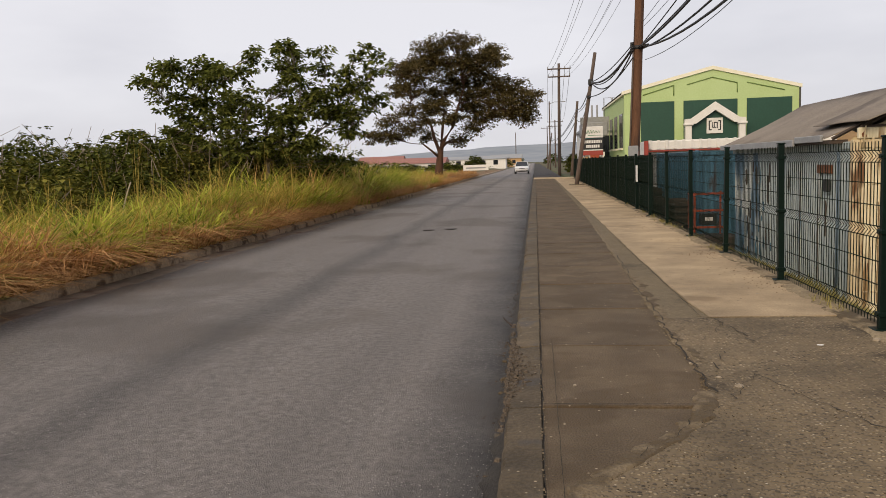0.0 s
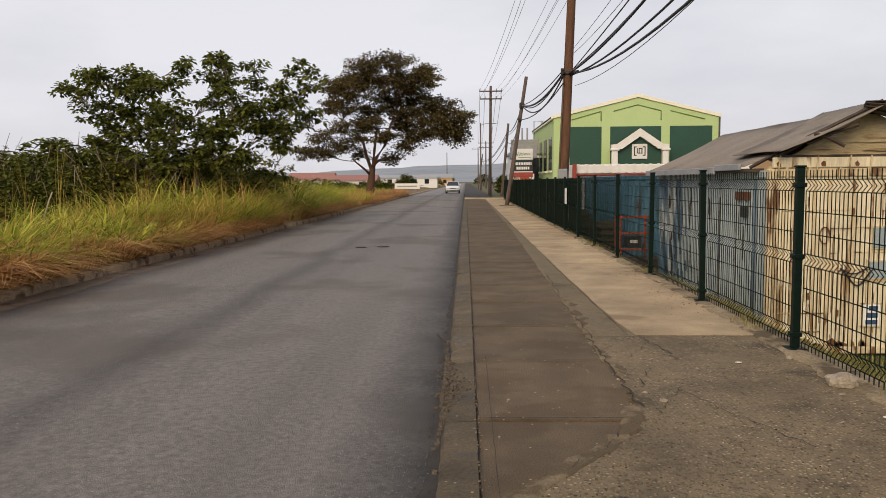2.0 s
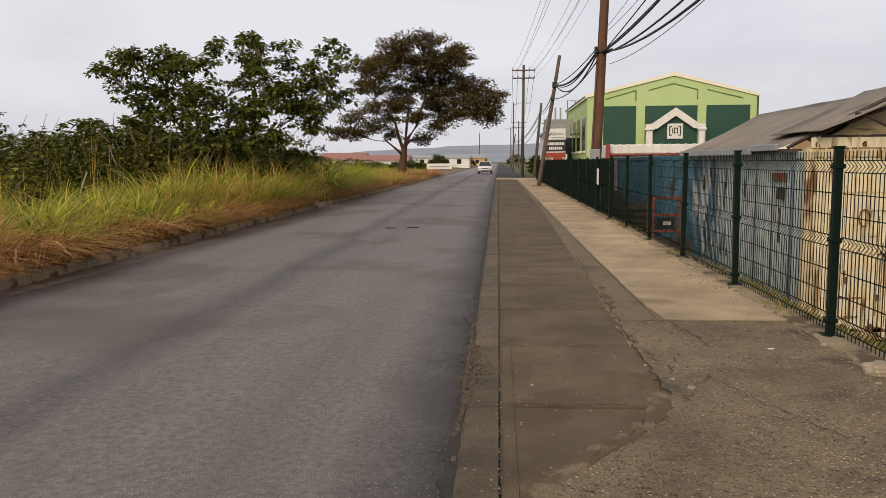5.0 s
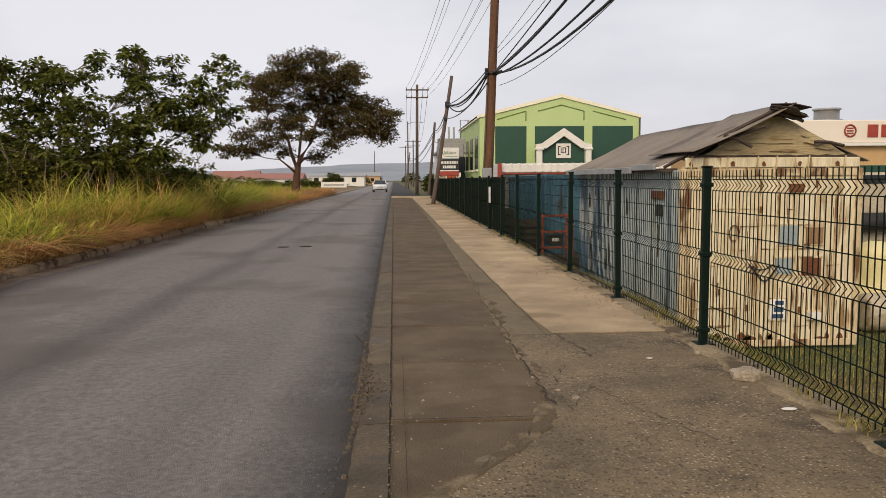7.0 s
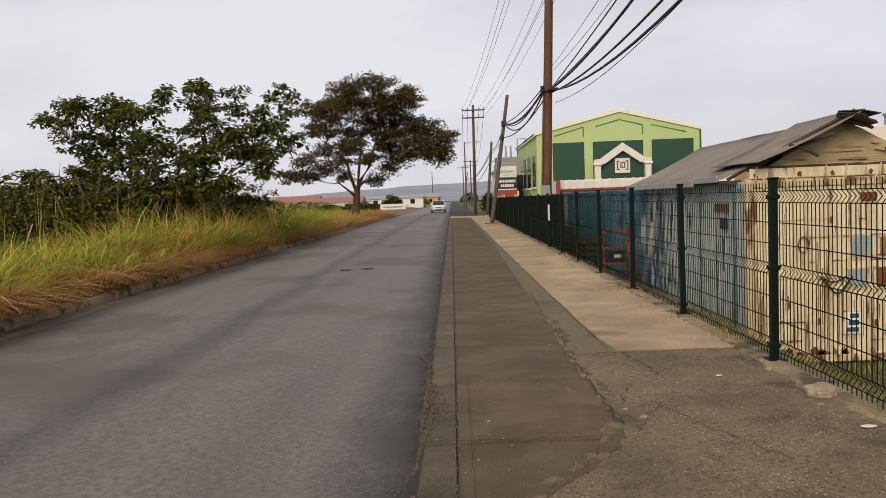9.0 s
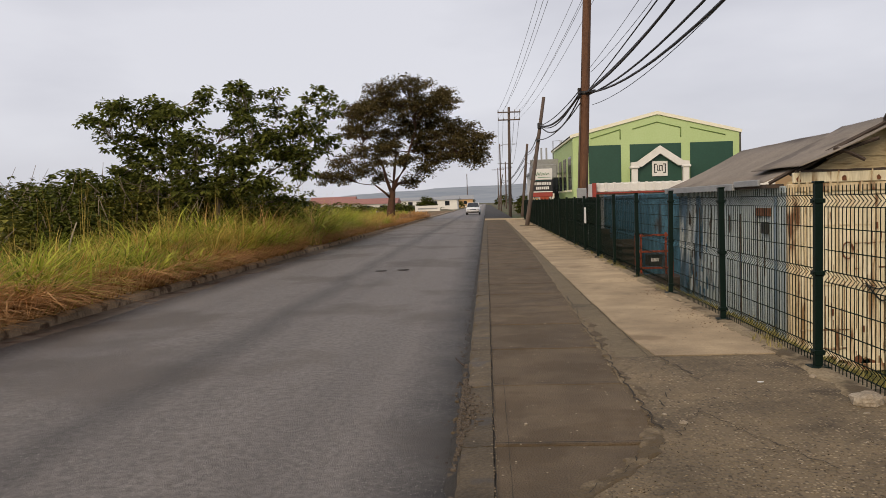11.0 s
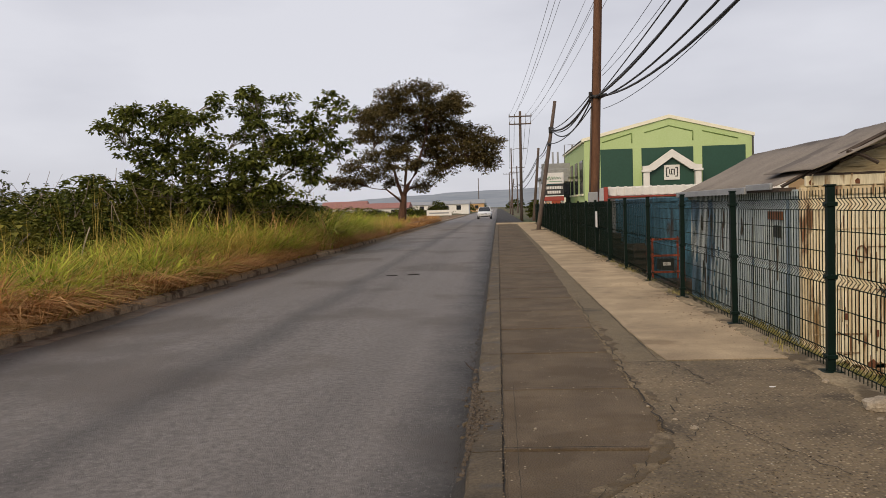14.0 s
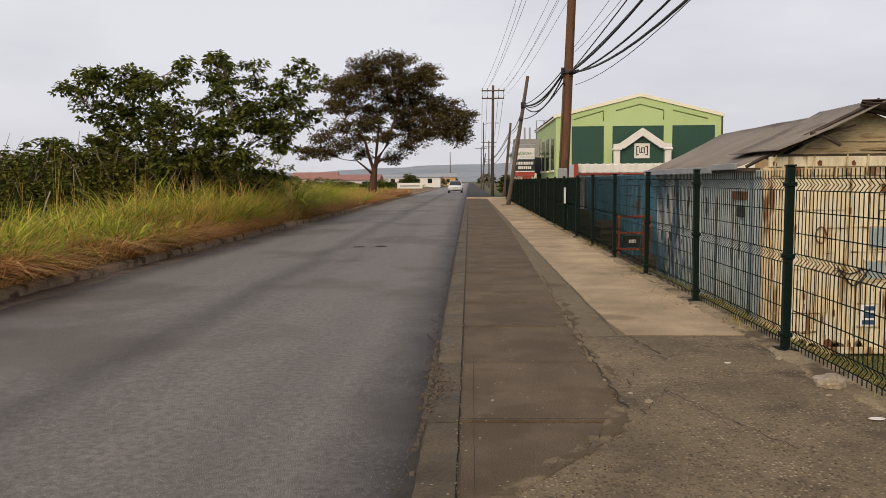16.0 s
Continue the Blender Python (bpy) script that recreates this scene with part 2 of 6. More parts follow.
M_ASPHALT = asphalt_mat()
M_TAR = mat("bitumen", (0.012, 0.010, 0.009), (0.042, 0.036, 0.029), 9, 0.85, 0.6, 70)
M_KERB = mat("kerb_concrete", (0.058, 0.043, 0.025), (0.124, 0.093, 0.056), 5, 0.9, 0.5, 45, spread=0.15, c3=(0.07, 0.06, 0.05), c3_scale=3, c3_at=0.56)
M_SLAB = mat("walk_concrete", (0.080, 0.055, 0.031), (0.140, 0.101, 0.060), 2.6, 0.92, 0.7, 80, spread=0.12, c3=(0.088, 0.060, 0.032), c3_scale=1.7, c3_at=0.50)
M_APRON = mat("apron_concrete", (0.30, 0.222, 0.135), (0.47, 0.36, 0.225), 0.9, 0.92, 0.4, 60, spread=0.10, c3=(0.22, 0.158, 0.092), c3_scale=0.7, c3_at=0.57)
M_AGG = aggregate_mat("exposed_aggregate", (0.128, 0.095, 0.055), (0.030, 0.021, 0.012), (0.40, 0.315, 0.20), 42.0)
M_ROUGH = aggregate_mat("rough_screed", (0.13, 0.10, 0.058), (0.08, 0.06, 0.036), (0.34, 0.27, 0.17), 50.0)
for m_ in (M_SLAB, M_KERB):
    flecked(m_, (0.40, 0.33, 0.23), 26.0, 0.12, 0.17, 1.1)
flecked(M_APRON, (0.10, 0.07, 0.04), 18.0, 0.10, 0.26, 1.1)
flecked(M_AGG, (0.55, 0.48, 0.36), 34.0, 0.06, 0.30, 0.9)
M_CRUST = mat("pale_crust", (0.11, 0.080, 0.045), (0.21, 0.16, 0.098), 11, 0.95, 0.7, 60, c3=(0.095, 0.068, 0.037), c3_scale=5.0, c3_at=0.47)
M_EDGE = mat("dusty_edge", (0.16, 0.12, 0.07), (0.34, 0.27, 0.17), 6, 0.95, 0.6, 40, c3=(0.09, 0.065, 0.035), c3_scale=3.0, c3_at=0.52)
M_SOIL = mat("dry_soil", (0.12, 0.060, 0.026), (0.24, 0.14, 0.07), 3, 0.95, 0.6, 30, c3=(0.16, 0.13, 0.06), c3_scale=1.2, c3_at=0.5)
M_GROUND = mat("field_ground", (0.055, 0.045, 0.018), (0.14, 0.10, 0.042), 0.5, 0.95, 0.5, 12, c3=(0.05, 0.07, 0.02), c3_scale=0.2, c3_at=0.48)
M_GREEN_PAINT = mat("green_powder_coat", (0.002, 0.008, 0.006), (0.003, 0.013, 0.009), 12, 0.5, 0.05, 80, spec=0.15)
M_WIRE_GREEN = mat("green_wire", (0.004, 0.009, 0.006), (0.006, 0.013, 0.009), 12, 0.6, 0, spec=0.1)
M_NET = mat("green_netting", (0.003, 0.016, 0.013), (0.008, 0.032, 0.026), 1.3, 0.9, 0.2, 90, stretch=(1, 1, 0.3), spec=0.05)
M_STEEL = mat("galvanised", (0.30, 0.30, 0.30), (0.45, 0.45, 0.44), 20, 0.45, 0.05, 80, metal=0.7)
M_CREAM = mat("weathered_cream_paint", (0.56, 0.49, 0.32), (0.80, 0.73, 0.55), 3.0, 0.6, 0.25, 30, stretch=(1.6, 1, 0.22), c3=(0.27, 0.17, 0.075), c3_scale=4.5, c3_at=0.59)
M_CREAM_RIB = mat("rusty_cream_paint", (0.46, 0.36, 0.21), (0.70, 0.59, 0.40), 3.0, 0.6, 0.25, 30, stretch=(1, 1, 0.3), c3=(0.16, 0.075, 0.03), c3_scale=5.0, c3_at=0.53)
M_GREYBLUE = mat("faded_grey_paint", (0.33, 0.39, 0.40), (0.47, 0.53, 0.53), 1.5, 0.55, 0.12, 25, stretch=(1, 1, 0.25), c3=(0.08, 0.13, 0.17), c3_scale=2.0, c3_at=0.68)
M_PEEL_BLUE = mat("peeling_blue_paint", (0.05, 0.11, 0.18), (0.14, 0.22, 0.29), 2.5, 0.6, 0.2, 25, stretch=(1, 1, 0.3), c3=(0.46, 0.50, 0.49), c3_scale=2.2, c3_at=0.47)
M_BLUE = mat("blue_container_paint", (0.020, 0.075, 0.13), (0.07, 0.19, 0.28), 1.4, 0.5, 0.1, 25, stretch=(1, 1, 0.25), c3=(0.06, 0.035, 0.03), c3_scale=2.5, c3_at=0.63)
M_ROOF = mat("weathered_roof_sheet", (0.175, 0.148, 0.120), (0.26, 0.222, 0.182), 1.5, 0.75, 0.2, 30, c3=(0.12, 0.10, 0.085), c3_scale=1.0, c3_at=0.56)
M_TIMBER = mat("charred_timber", (0.03, 0.022, 0.018), (0.09, 0.065, 0.05), 4, 0.9, 0.4, 40, stretch=(1, 1, 4))
M_PLY = mat("flaking_tan_board", (0.34, 0.27, 0.15), (0.50, 0.41, 0.25), 2.0, 0.85, 0.5, 22, stretch=(0.5, 1, 3), c3=(0.20, 0.13, 0.06), c3_scale=2.6, c3_at=0.6)
M_RUST = mat("rust", (0.10, 0.035, 0.015), (0.20, 0.08, 0.035), 9, 0.9, 0.4)
M_BLACK = mat("black_rubber", (0.012, 0.012, 0.013), (0.025, 0.025, 0.026), 12, 0.6, 0.1)
M_POLE = mat("creosoted_wood", (0.075, 0.032, 0.016), (0.16, 0.075, 0.038), 4, 0.85, 0.5, 30, stretch=(3, 3, 0.25), c3=(0.045, 0.025, 0.018), c3_scale=1.4, c3_at=0.56)
M_POLE_OLD = mat("grey_pole_wood", (0.07, 0.05, 0.042), (0.14, 0.105, 0.085), 4, 0.85, 0.5, 30, stretch=(3, 3, 0.25))
M_CABLE = mat("cable", (0.010, 0.011, 0.014), (0.02, 0.02, 0.024), 5, 0.5, 0)
M_WIRE_THIN = mat("bare_wire", (0.16, 0.16, 0.18), (0.2, 0.2, 0.22), 5, 0.5, 0)
M_LIME = mat("lime_render", (0.41, 0.54, 0.24), (0.46, 0.59, 0.29), 0.5, 0.8, 0.1, 8)
M_LIME_DK = mat("olive_joint", (0.14, 0.22, 0.06), (0.17, 0.26, 0.08), 1, 0.8, 0)
M_DKGREEN = mat("bottle_green_panel", (0.010, 0.055, 0.035), (0.014, 0.068, 0.044), 0.6, 0.5, 0.05, 6)
M_TRIM = mat("cream_trim", (0.76, 0.74, 0.58), (0.83, 0.81, 0.66), 1, 0.7, 0.05)
M_WHITE = mat("white_paint", (0.66, 0.65, 0.62), (0.78, 0.77, 0.74), 2, 0.6, 0.08, 25)
M_RED = mat("red_paint", (0.28, 0.035, 0.024), (0.36, 0.06, 0.038), 3, 0.5, 0.05)
M_ORANGE = mat("orange_paint", (0.30, 0.045, 0.018), (0.42, 0.08, 0.03), 6, 0.55, 0.1, c3=(0.12, 0.04, 0.02), c3_scale=6, c3_at=0.62)
M_TAN = mat("tan_render", (0.48, 0.30, 0.14), (0.56, 0.37, 0.19), 1, 0.8, 0.1)
M_GREYMETAL = mat("grey_metal", (0.22, 0.23, 0.24), (0.34, 0.35, 0.36), 3, 0.5, 0.08)
M_GLASSDARK = mat("dark_window", (0.012, 0.015, 0.018), (0.02, 0.024, 0.028), 1, 0.12, 0, spec=0.6)
M_BARK = mat("bark", (0.15, 0.115, 0.08), (0.30, 0.24, 0.18), 6, 0.9, 0.6, 40, stretch=(2, 2, 0.5))
M_BARK_RED = mat("brown_bark", (0.055, 0.027, 0.016), (0.12, 0.058, 0.034), 4, 0.9, 0.6, 30, stretch=(2, 2, 0.5))
M_LEAF = leaf_mat("broad_leaves", (0.030, 0.044, 0.010), (0.22, 0.235, 0.050), through_light=0.38)
M_LEAF_RAIN = leaf_mat("fine_dark_leaves", (0.046, 0.040, 0.015), (0.20, 0.150, 0.058), through_light=0.35)
M_LEAF_BUSH = leaf_mat("bush_leaves", (0.022, 0.032, 0.006), (0.15, 0.165, 0.028), through_light=0.25)
M_LEAF_BUSH2 = leaf_mat("olive_bush_leaves", (0.040, 0.048, 0.008), (0.24, 0.22, 0.040), through_light=0.25)
M_GRASS_GREEN = leaf_mat("green_grass", (0.09, 0.15, 0.018), (0.58, 0.59, 0.085), through_light=0.38)
M_GRASS_GOLD = leaf_mat("straw_grass", (0.28, 0.20, 0.04), (0.76, 0.55, 0.15), through_light=0.35)
M_GRASS_DRY = leaf_mat("dead_grass", (0.26, 0.12, 0.042), (0.78, 0.46, 0.19), through_light=0.3)
M_LAWN = leaf_mat("short_lawn", (0.13, 0.125, 0.030), (0.44, 0.37, 0.13), through_light=0.25)
# distance haze is mixed into the hills' blue-grey base colour
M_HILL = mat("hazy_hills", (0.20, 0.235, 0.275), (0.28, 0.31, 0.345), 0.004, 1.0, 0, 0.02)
M_ROOF_RED = mat("red_roof", (0.27, 0.12, 0.10), (0.34, 0.16, 0.13), 2, 0.8, 0.1)
M_CARWHITE = mat("white_car_paint", (0.72, 0.73, 0.74), (0.76, 0.77, 0.78), 1, 0.25, 0)
M_LAMP = mat("headlamp_glass", (0.5, 0.52, 0.55), (0.62, 0.64, 0.66), 8, 0.15, 0)
M_BEIGE = mat("beige_paint", (0.34, 0.29, 0.21), (0.52, 0.46, 0.36), 2.5, 0.6, 0.15, 25, c3=(0.22, 0.17, 0.10), c3_scale=3, c3_at=0.58)
M_STONE = mat("rubble_stone", (0.22, 0.18, 0.13), (0.42, 0.36, 0.28), 14, 0.9, 0.6, 60)
M_PAPER = mat("paper", (0.70, 0.70, 0.68), (0.80, 0.80, 0.78), 20, 0.8, 0.1)
M_SIGNTXT = mat("sign_green", (0.05, 0.20, 0.09), (0.07, 0.25, 0.11), 3, 0.6, 0)


# ---- mesh helpers ----
class Build:
    """Gathers vertices and faces of one mesh."""

    def __init__(self):
        self.v, self.f, self.smooth = [], [], []

    def add(self, verts, faces, smooth=False):
        o = len(self.v)
        self.v.extend(verts)
        for f in faces:
            self.f.append([o + i for i in f])
            self.smooth.append(smooth)
        return self

    def box(self, x0, x1, y0, y1, z0, z1, bevel=0.0):
        if bevel <= 0:
            v = [(x, y, z) for z in (z0, z1) for x, y in ((x0, y0), (x1, y0), (x1, y1), (x0, y1))]
            return self.add(v, [(3, 2, 1, 0), (4, 5, 6, 7), (0, 1, 5, 4), (1, 2, 6, 5), (2, 3, 7, 6), (3, 0, 4, 7)])
        b = bevel
        rings = []
        for z, s in ((z0, b), (z0 + b, 0), (z1 - b, 0), (z1, b)):
            rings.append([(x0 + s + (b if s == 0 else 0), y0 + s, z), (x1 - s - (b if s == 0 else 0), y0 + s, z), (x1 - s, y0 + s + (b if s == 0 else 0), z), (x1 - s, y1 - s - (b if s == 0 else 0), z),
                          (x1 - s - (b if s == 0 else 0), y1 - s, z), (x0 + s + (b if s == 0 else 0), y1 - s, z), (x0 + s, y1 - s - (b if s == 0 else 0), z), (x0 + s, y0 + s + (b if s == 0 else 0), z)])
        v = [p for r in rings for p in r]
        f = [tuple(range(7, -1, -1)), tuple(range(24, 32))]
        for k in range(3):
            for i in range(8):
                j = (i + 1) % 8
                f.append((k * 8 + i, k * 8 + j, k * 8 + 8 + j, k * 8 + 8 + i))
        return self.add(v, f)

    def tube(self, path, radius, sides=8, caps=True, smooth=True):
        """A round bar along path; radius may be a list."""
        pts = [Vector(p) for p in path]
        rad = list(radius) if isinstance(radius, (list, tuple)) else [radius] * len(pts)
        verts, faces = [], []
        for i, p in enumerate(pts):
            d = (pts[min(i + 1, len(pts) - 1)] - pts[max(i - 1, 0)]).normalized()
            ref = Vector((0, 0, 1)) if abs(d.z) < 0.9 else Vector((1, 0, 0))
            u = d.cross(ref).normalized()
            w = u.cross(d).normalized()
            for k in range(sides):
                a = 2 * math.pi * k / sides
                verts.append(tuple(p + rad[i] * (math.cos(a) * u + math.sin(a) * w)))
        for i in range(len(pts) - 1):
            for k in range(sides):
                j = (k + 1) % sides
                faces.append((i * sides + k, i * sides + j, (i + 1) * sides + j, (i + 1) * sides + k))
        if caps:
            faces.append(tuple(range(sides))[::-1])
            faces.append(tuple((len(pts) - 1) * sides + k for k in range(sides)))
        return self.add(verts, faces, smooth)

    def prism(self, outline, axis, a, b):
        """A slab with a flat outline: axis 'y' takes (x, z) points, 'x' takes (y, z), 'z' takes (x, y)."""
        def at(p, c):
            return {"y": (p[0], c, p[1]), "x": (c, p[0], p[1]), "z": (p[0], p[1], c)}[axis]
        n = len(outline)
        v = [at(p, a) for p in outline] + [at(p, b) for p in outline]
        f = [tuple(range(n)), tuple(range(2 * n - 1, n - 1, -1))]
        f += [(i, n + i, n + (i + 1) % n, (i + 1) % n) for i in range(n)]
        return self.add(v, f)

    def mesh(self, name, material):
        me = bpy.data.meshes.new(name)
        me.from_pydata(self.v, [], self.f)
        me.polygons.foreach_set("use_smooth", self.smooth)
        bm = bmesh.new()
        bm.from_mesh(me)
        if len(self.f) < 30000:
            bmesh.ops.recalc_face_normals(bm, faces=bm.faces)
        bm.to_mesh(me)
        bm.free()
        me.materials.append(material)
        return me


def thing(name, at=(0, 0, 0), label="", category="", group="", kind="", turn=0.0):
    e = new(name)
    e.empty_display_size = 0.2
    e.matrix_basis = pose(*at, 0, 0, turn)
    return tagged(e, label, category, group, kind)


def part(name, build, material, parent, label=""):
    me = build if isinstance(build, bpy.types.Mesh) else build.mesh(name, material)
    ob = new(name, me)
    ob.parent = parent
    return tagged(ob, label)


def solid(name, build, material, at=(0, 0, 0), label="", category="", group="", kind="", turn=0.0):
    ob = new(name, build if isinstance(build, bpy.types.Mesh) else build.mesh(name, material))
    ob.matrix_basis = pose(*at, 0, 0, turn)
    return tagged(ob, label, category, group, kind)


def smooth_step(a, b, x):
    t = min(1.0, max(0.0, (x - a) / (b - a)))
    return t * t * (3 - 2 * t)


# ---- ground, road and pavement ----
def ground_z(x, y):
    """The field on the one side, a bank that falls into the yard on the other."""
    if -6.25 < x < -3:
        return -0.32
    if -8.6 < x < -3:
        return -0.12
    if x < -3:
        return 0.05 - 0.10 * smooth_step(-14, -40, x) + 0.05 * noise.noise((x * 0.4, y * 0.3, 0))
    if x < 2.6:
        return -0.32
    deep = 0.95 * (1 - smooth_step(46, 64, y)) + 0.1
    return -0.05 - (deep - 0.05) * smooth_step(2.72, 4.3, x)


def fence_x(y):
    return 2.55 + 0.005 * (y - 6.4)


gx = [-3000, -1200, -500, -250, -120, -70, -45, -30, -22, -16, -12, -10, -8.5, -7.4, -6.7, -6.3, -6.15, -5.9, -2, 2.3, 2.62, 2.72, 2.9, 3.1, 3.4, 3.7, 4.0, 4.3, 5, 6, 8, 11, 15, 22, 32, 50, 90, 200, 500, 1200, 3000]
gy = [-600, -200, -80, -40, -20, -10, -5] + list(range(-2, 72, 2)) + [76, 82, 90, 100, 115, 140, 180, 250, 400, 700, 1300, 2500, 4200]
gb = Build()
gb.add([(x, y, ground_z(x, y)) for y in gy for x in gx],
       [(j * len(gx) + i, j * len(gx) + i + 1, (j + 1) * len(gx) + i + 1, (j + 1) * len(gx) + i) for j in range(len(gy) - 1) for i in range(len(gx) - 1)], True)
ground = solid("ground", gb, M_GROUND, label="dry field and yard ground of earth and grass", category="ground", kind="structure")

# the carriageway, with a slight crown
rb = Build()
rx = [-6.07, -5.2, -4.2, -3.1, -2.0, -1.0, -0.4, -0.20]
ry = [-30 + 2.5 * i for i in range(40)] + [80, 100, 140, 200, 300, 450, 650]
crown = [-0.125, -0.10, -0.075, -0.065, -0.075, -0.09, -0.10, -0.115]
rb.add([(x, y, z) for y in ry for x, z in zip(rx, crown)],
       [(j * 8 + i, j * 8 + i + 1, (j + 1) * 8 + i + 1, (j + 1) * 8 + i) for j in range(len(ry) - 1) for i in range(7)], True)
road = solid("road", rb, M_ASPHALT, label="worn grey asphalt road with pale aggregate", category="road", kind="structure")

# ragged dark strip against the kerb
tb = Build()
tn = 700
v = []
for j in range(tn + 1):
    y = -5 + 95 * (j / tn) ** 1.6
    w = 0.065 + 0.035 * noise.noise((y * 0.9, 1, 1)) + 0.05 * noise.noise((y * 4.0, 2, 1)) + 0.03 * noise.noise((y * 13.0, 4, 1))
    v += [(-0.19, y, -0.070), (-0.19 - w * 0.5, y, -0.088), (-0.19 - w, y, -0.107)]
tb.add(v, [(j * 3 + k, (j + 1) * 3 + k, (j + 1) * 3 + k + 1, j * 3 + k + 1) for j in range(tn) for k in range(2)], True)
solid("gutter_bitumen", tb, M_TAR, label="ragged dark strip along the kerb face", category="road edge", kind="structure")

# bed under the pavement
pb = Build()
pb.box(-0.16, 2.66, -30, 62, -0.4, -0.025)
pb.box(-0.16, 2.2, 62.01, 420, -0.4, -0.03)
pavement = solid("pavement", pb, M_TAR, label="concrete pavement between the kerb and the fence", category="pavement", kind="structure")


def edge_wobble(y, amount=0.05):
    return amount * (noise.noise((y * 1.7, 3.1, 0)) + 0.6 * noise.noise((y * 5.3, 9.2, 0)))


def slab_mesh(name, length, width, material, top=0.0, depth=0.12, seed=0, cuts=8):
    """A concrete slab with slightly chipped arrises."""
    r = random.Random(seed)
    b = Build()
    ring = []
    for i in range(cuts + 1):
        ring.append((r.uniform(0, 0.006), length * i / cuts))
    for i in range(1, 4):
        ring.append((width * i / 4, length - r.uniform(0, 0.008)))
    for i in range(cuts, -1, -1):
        ring.append((width - r.uniform(0, 0.008), length * i / cuts))
    for i in range(3, 0, -1):
        ring.append((width * i / 4, r.uniform(0, 0.008)))
    n = len(ring)
    cx, cy = width / 2, length / 2
    low = [(x, y, top - depth) for x, y in ring]
    mid = [(x, y, top - 0.008) for x, y in ring]
    up = [(x + 0.008 * (1 if x < cx else -1), y + 0.008 * (1 if y < cy else -1), top) for x, y in ring]
    f = [(i, (i + 1) % n, n + (i + 1) % n, n + i) for i in range(n)] + [(n + i, n + (i + 1) % n, 2 * n + (i + 1) % n, 2 * n + i) for i in range(n)]
    f.append(tuple(range(2 * n, 3 * n)))
    return b.add(low + mid + up, f).mesh(name, material)


# kerb stones
kerb_meshes = []
for s in range(4):
    r = random.Random(40 + s)
    b = Build()
    cuts = 14
    v = []
    for i in range(cuts + 1):
        y = 1.445 * i / cuts
        chip = max(0.0, noise.noise((y * 4 + s * 7, 1.3, 0))) * 0.07
        x0 = -0.205 + chip * 0.5
        v += [(x0, y, -0.16), (x0 + 0.003, y, -0.035 - chip * 0.5), (x0 + 0.02 + chip * 0.5, y, -0.006 - chip * 0.2), (-0.009, y, 0.0), (-0.004, y, -0.010), (-0.004, y, -0.16)]
    f = [(i * 6 + k, i * 6 + k + 1, (i + 1) * 6 + k + 1, (i + 1) * 6 + k) for i in range(cuts) for k in range(5)]
    f += [tuple(range(5, -1, -1)), tuple(cuts * 6 + k for k in range(6))]
    kerb_meshes.append(b.add(v, f).mesh("kerb_stone", M_KERB))
kerb = thing("kerb", label="chipped concrete kerb stones along the road", category="kerb", kind="structure")
for i in range(-20, 44):
    o = part("kerb_stone", kerb_meshes[(i * 7) % 4], None, kerb)
    o.location = (0, 3.23 + 1.46 * i, 0)

# walkway slabs beside the kerb
slab_meshes = [slab_mesh("paving_slab", 1.436, 1.30, M_SLAB, 0.0, 0.1, s) for s in range(4)]
for i in range(-20, 44):
    o = part("paving_slab", slab_meshes[(i * 5) % 4], None, pavement)
    o.location = (0.001, 3.242 + 1.46 * i, 0.002 * math.sin(i * 2.1))


# exposed aggregate beside the walkway, with a broken edge
def broken_edge(y):
    pts = [(-30, 0.9), (1.0, 0.3), (3.0, 0.02), (3.6, 0.22), (3.97, 0.50), (4.24, 0.69), (4.5, 0.86), (4.84, 0.96), (5.5, 0.99), (7.5, 0.98), (9.7, 1.04), (12, 1.07), (16, 1.12), (22, 1.22), (45, 1.30), (70, 1.30)]
    for (ya, xa), (yb, xb) in zip(pts, pts[1:]):
        if ya <= y <= yb:
            return xa + (xb - xa) * (y - ya) / (yb - ya) + edge_wobble(y, 0.045)
    return 1.0


def sheet(name, y0, y1, left, right, top, material, label, step=0.06, cols=24, rough=0.004, feather=False):
    """A thin layer of screed between two edge lines, feathered at its left edge."""
    b = Build()
    ny = max(2, int((y1 - y0) / step))
    v = []
    for j in range(ny + 1):
        y = y0 + (y1 - y0) * j / ny
        xl, xr = left(y), right(y)
        for i in range(cols + 1):
            t = (i / cols) ** 1.3
            x = xl + (xr - xl) * t
            z = top + rough * noise.noise((x * 9, y * 9, 2)) + rough * 0.8 * noise.noise((x * 27, y * 27, 5))
            v.append((x, y, (0.001 if i == 0 or (feather and i == cols) else z)))
    w = cols + 1
    f = [(j * w + i, j * w + i + 1, (j + 1) * w + i + 1, (j + 1) * w + i) for j in range(ny) for i in range(cols)]
    b.add(v, f, True)
    return solid(name, b, material, label=label, category="pavement", kind="structure")


def apron_x(y):
    """The pale strip grows narrower along the fence."""
    return 1.35 + 0.08 * math.exp(-(y - 7.05) / 0.8) + 0.002 * (min(y, 45) - 7.05)


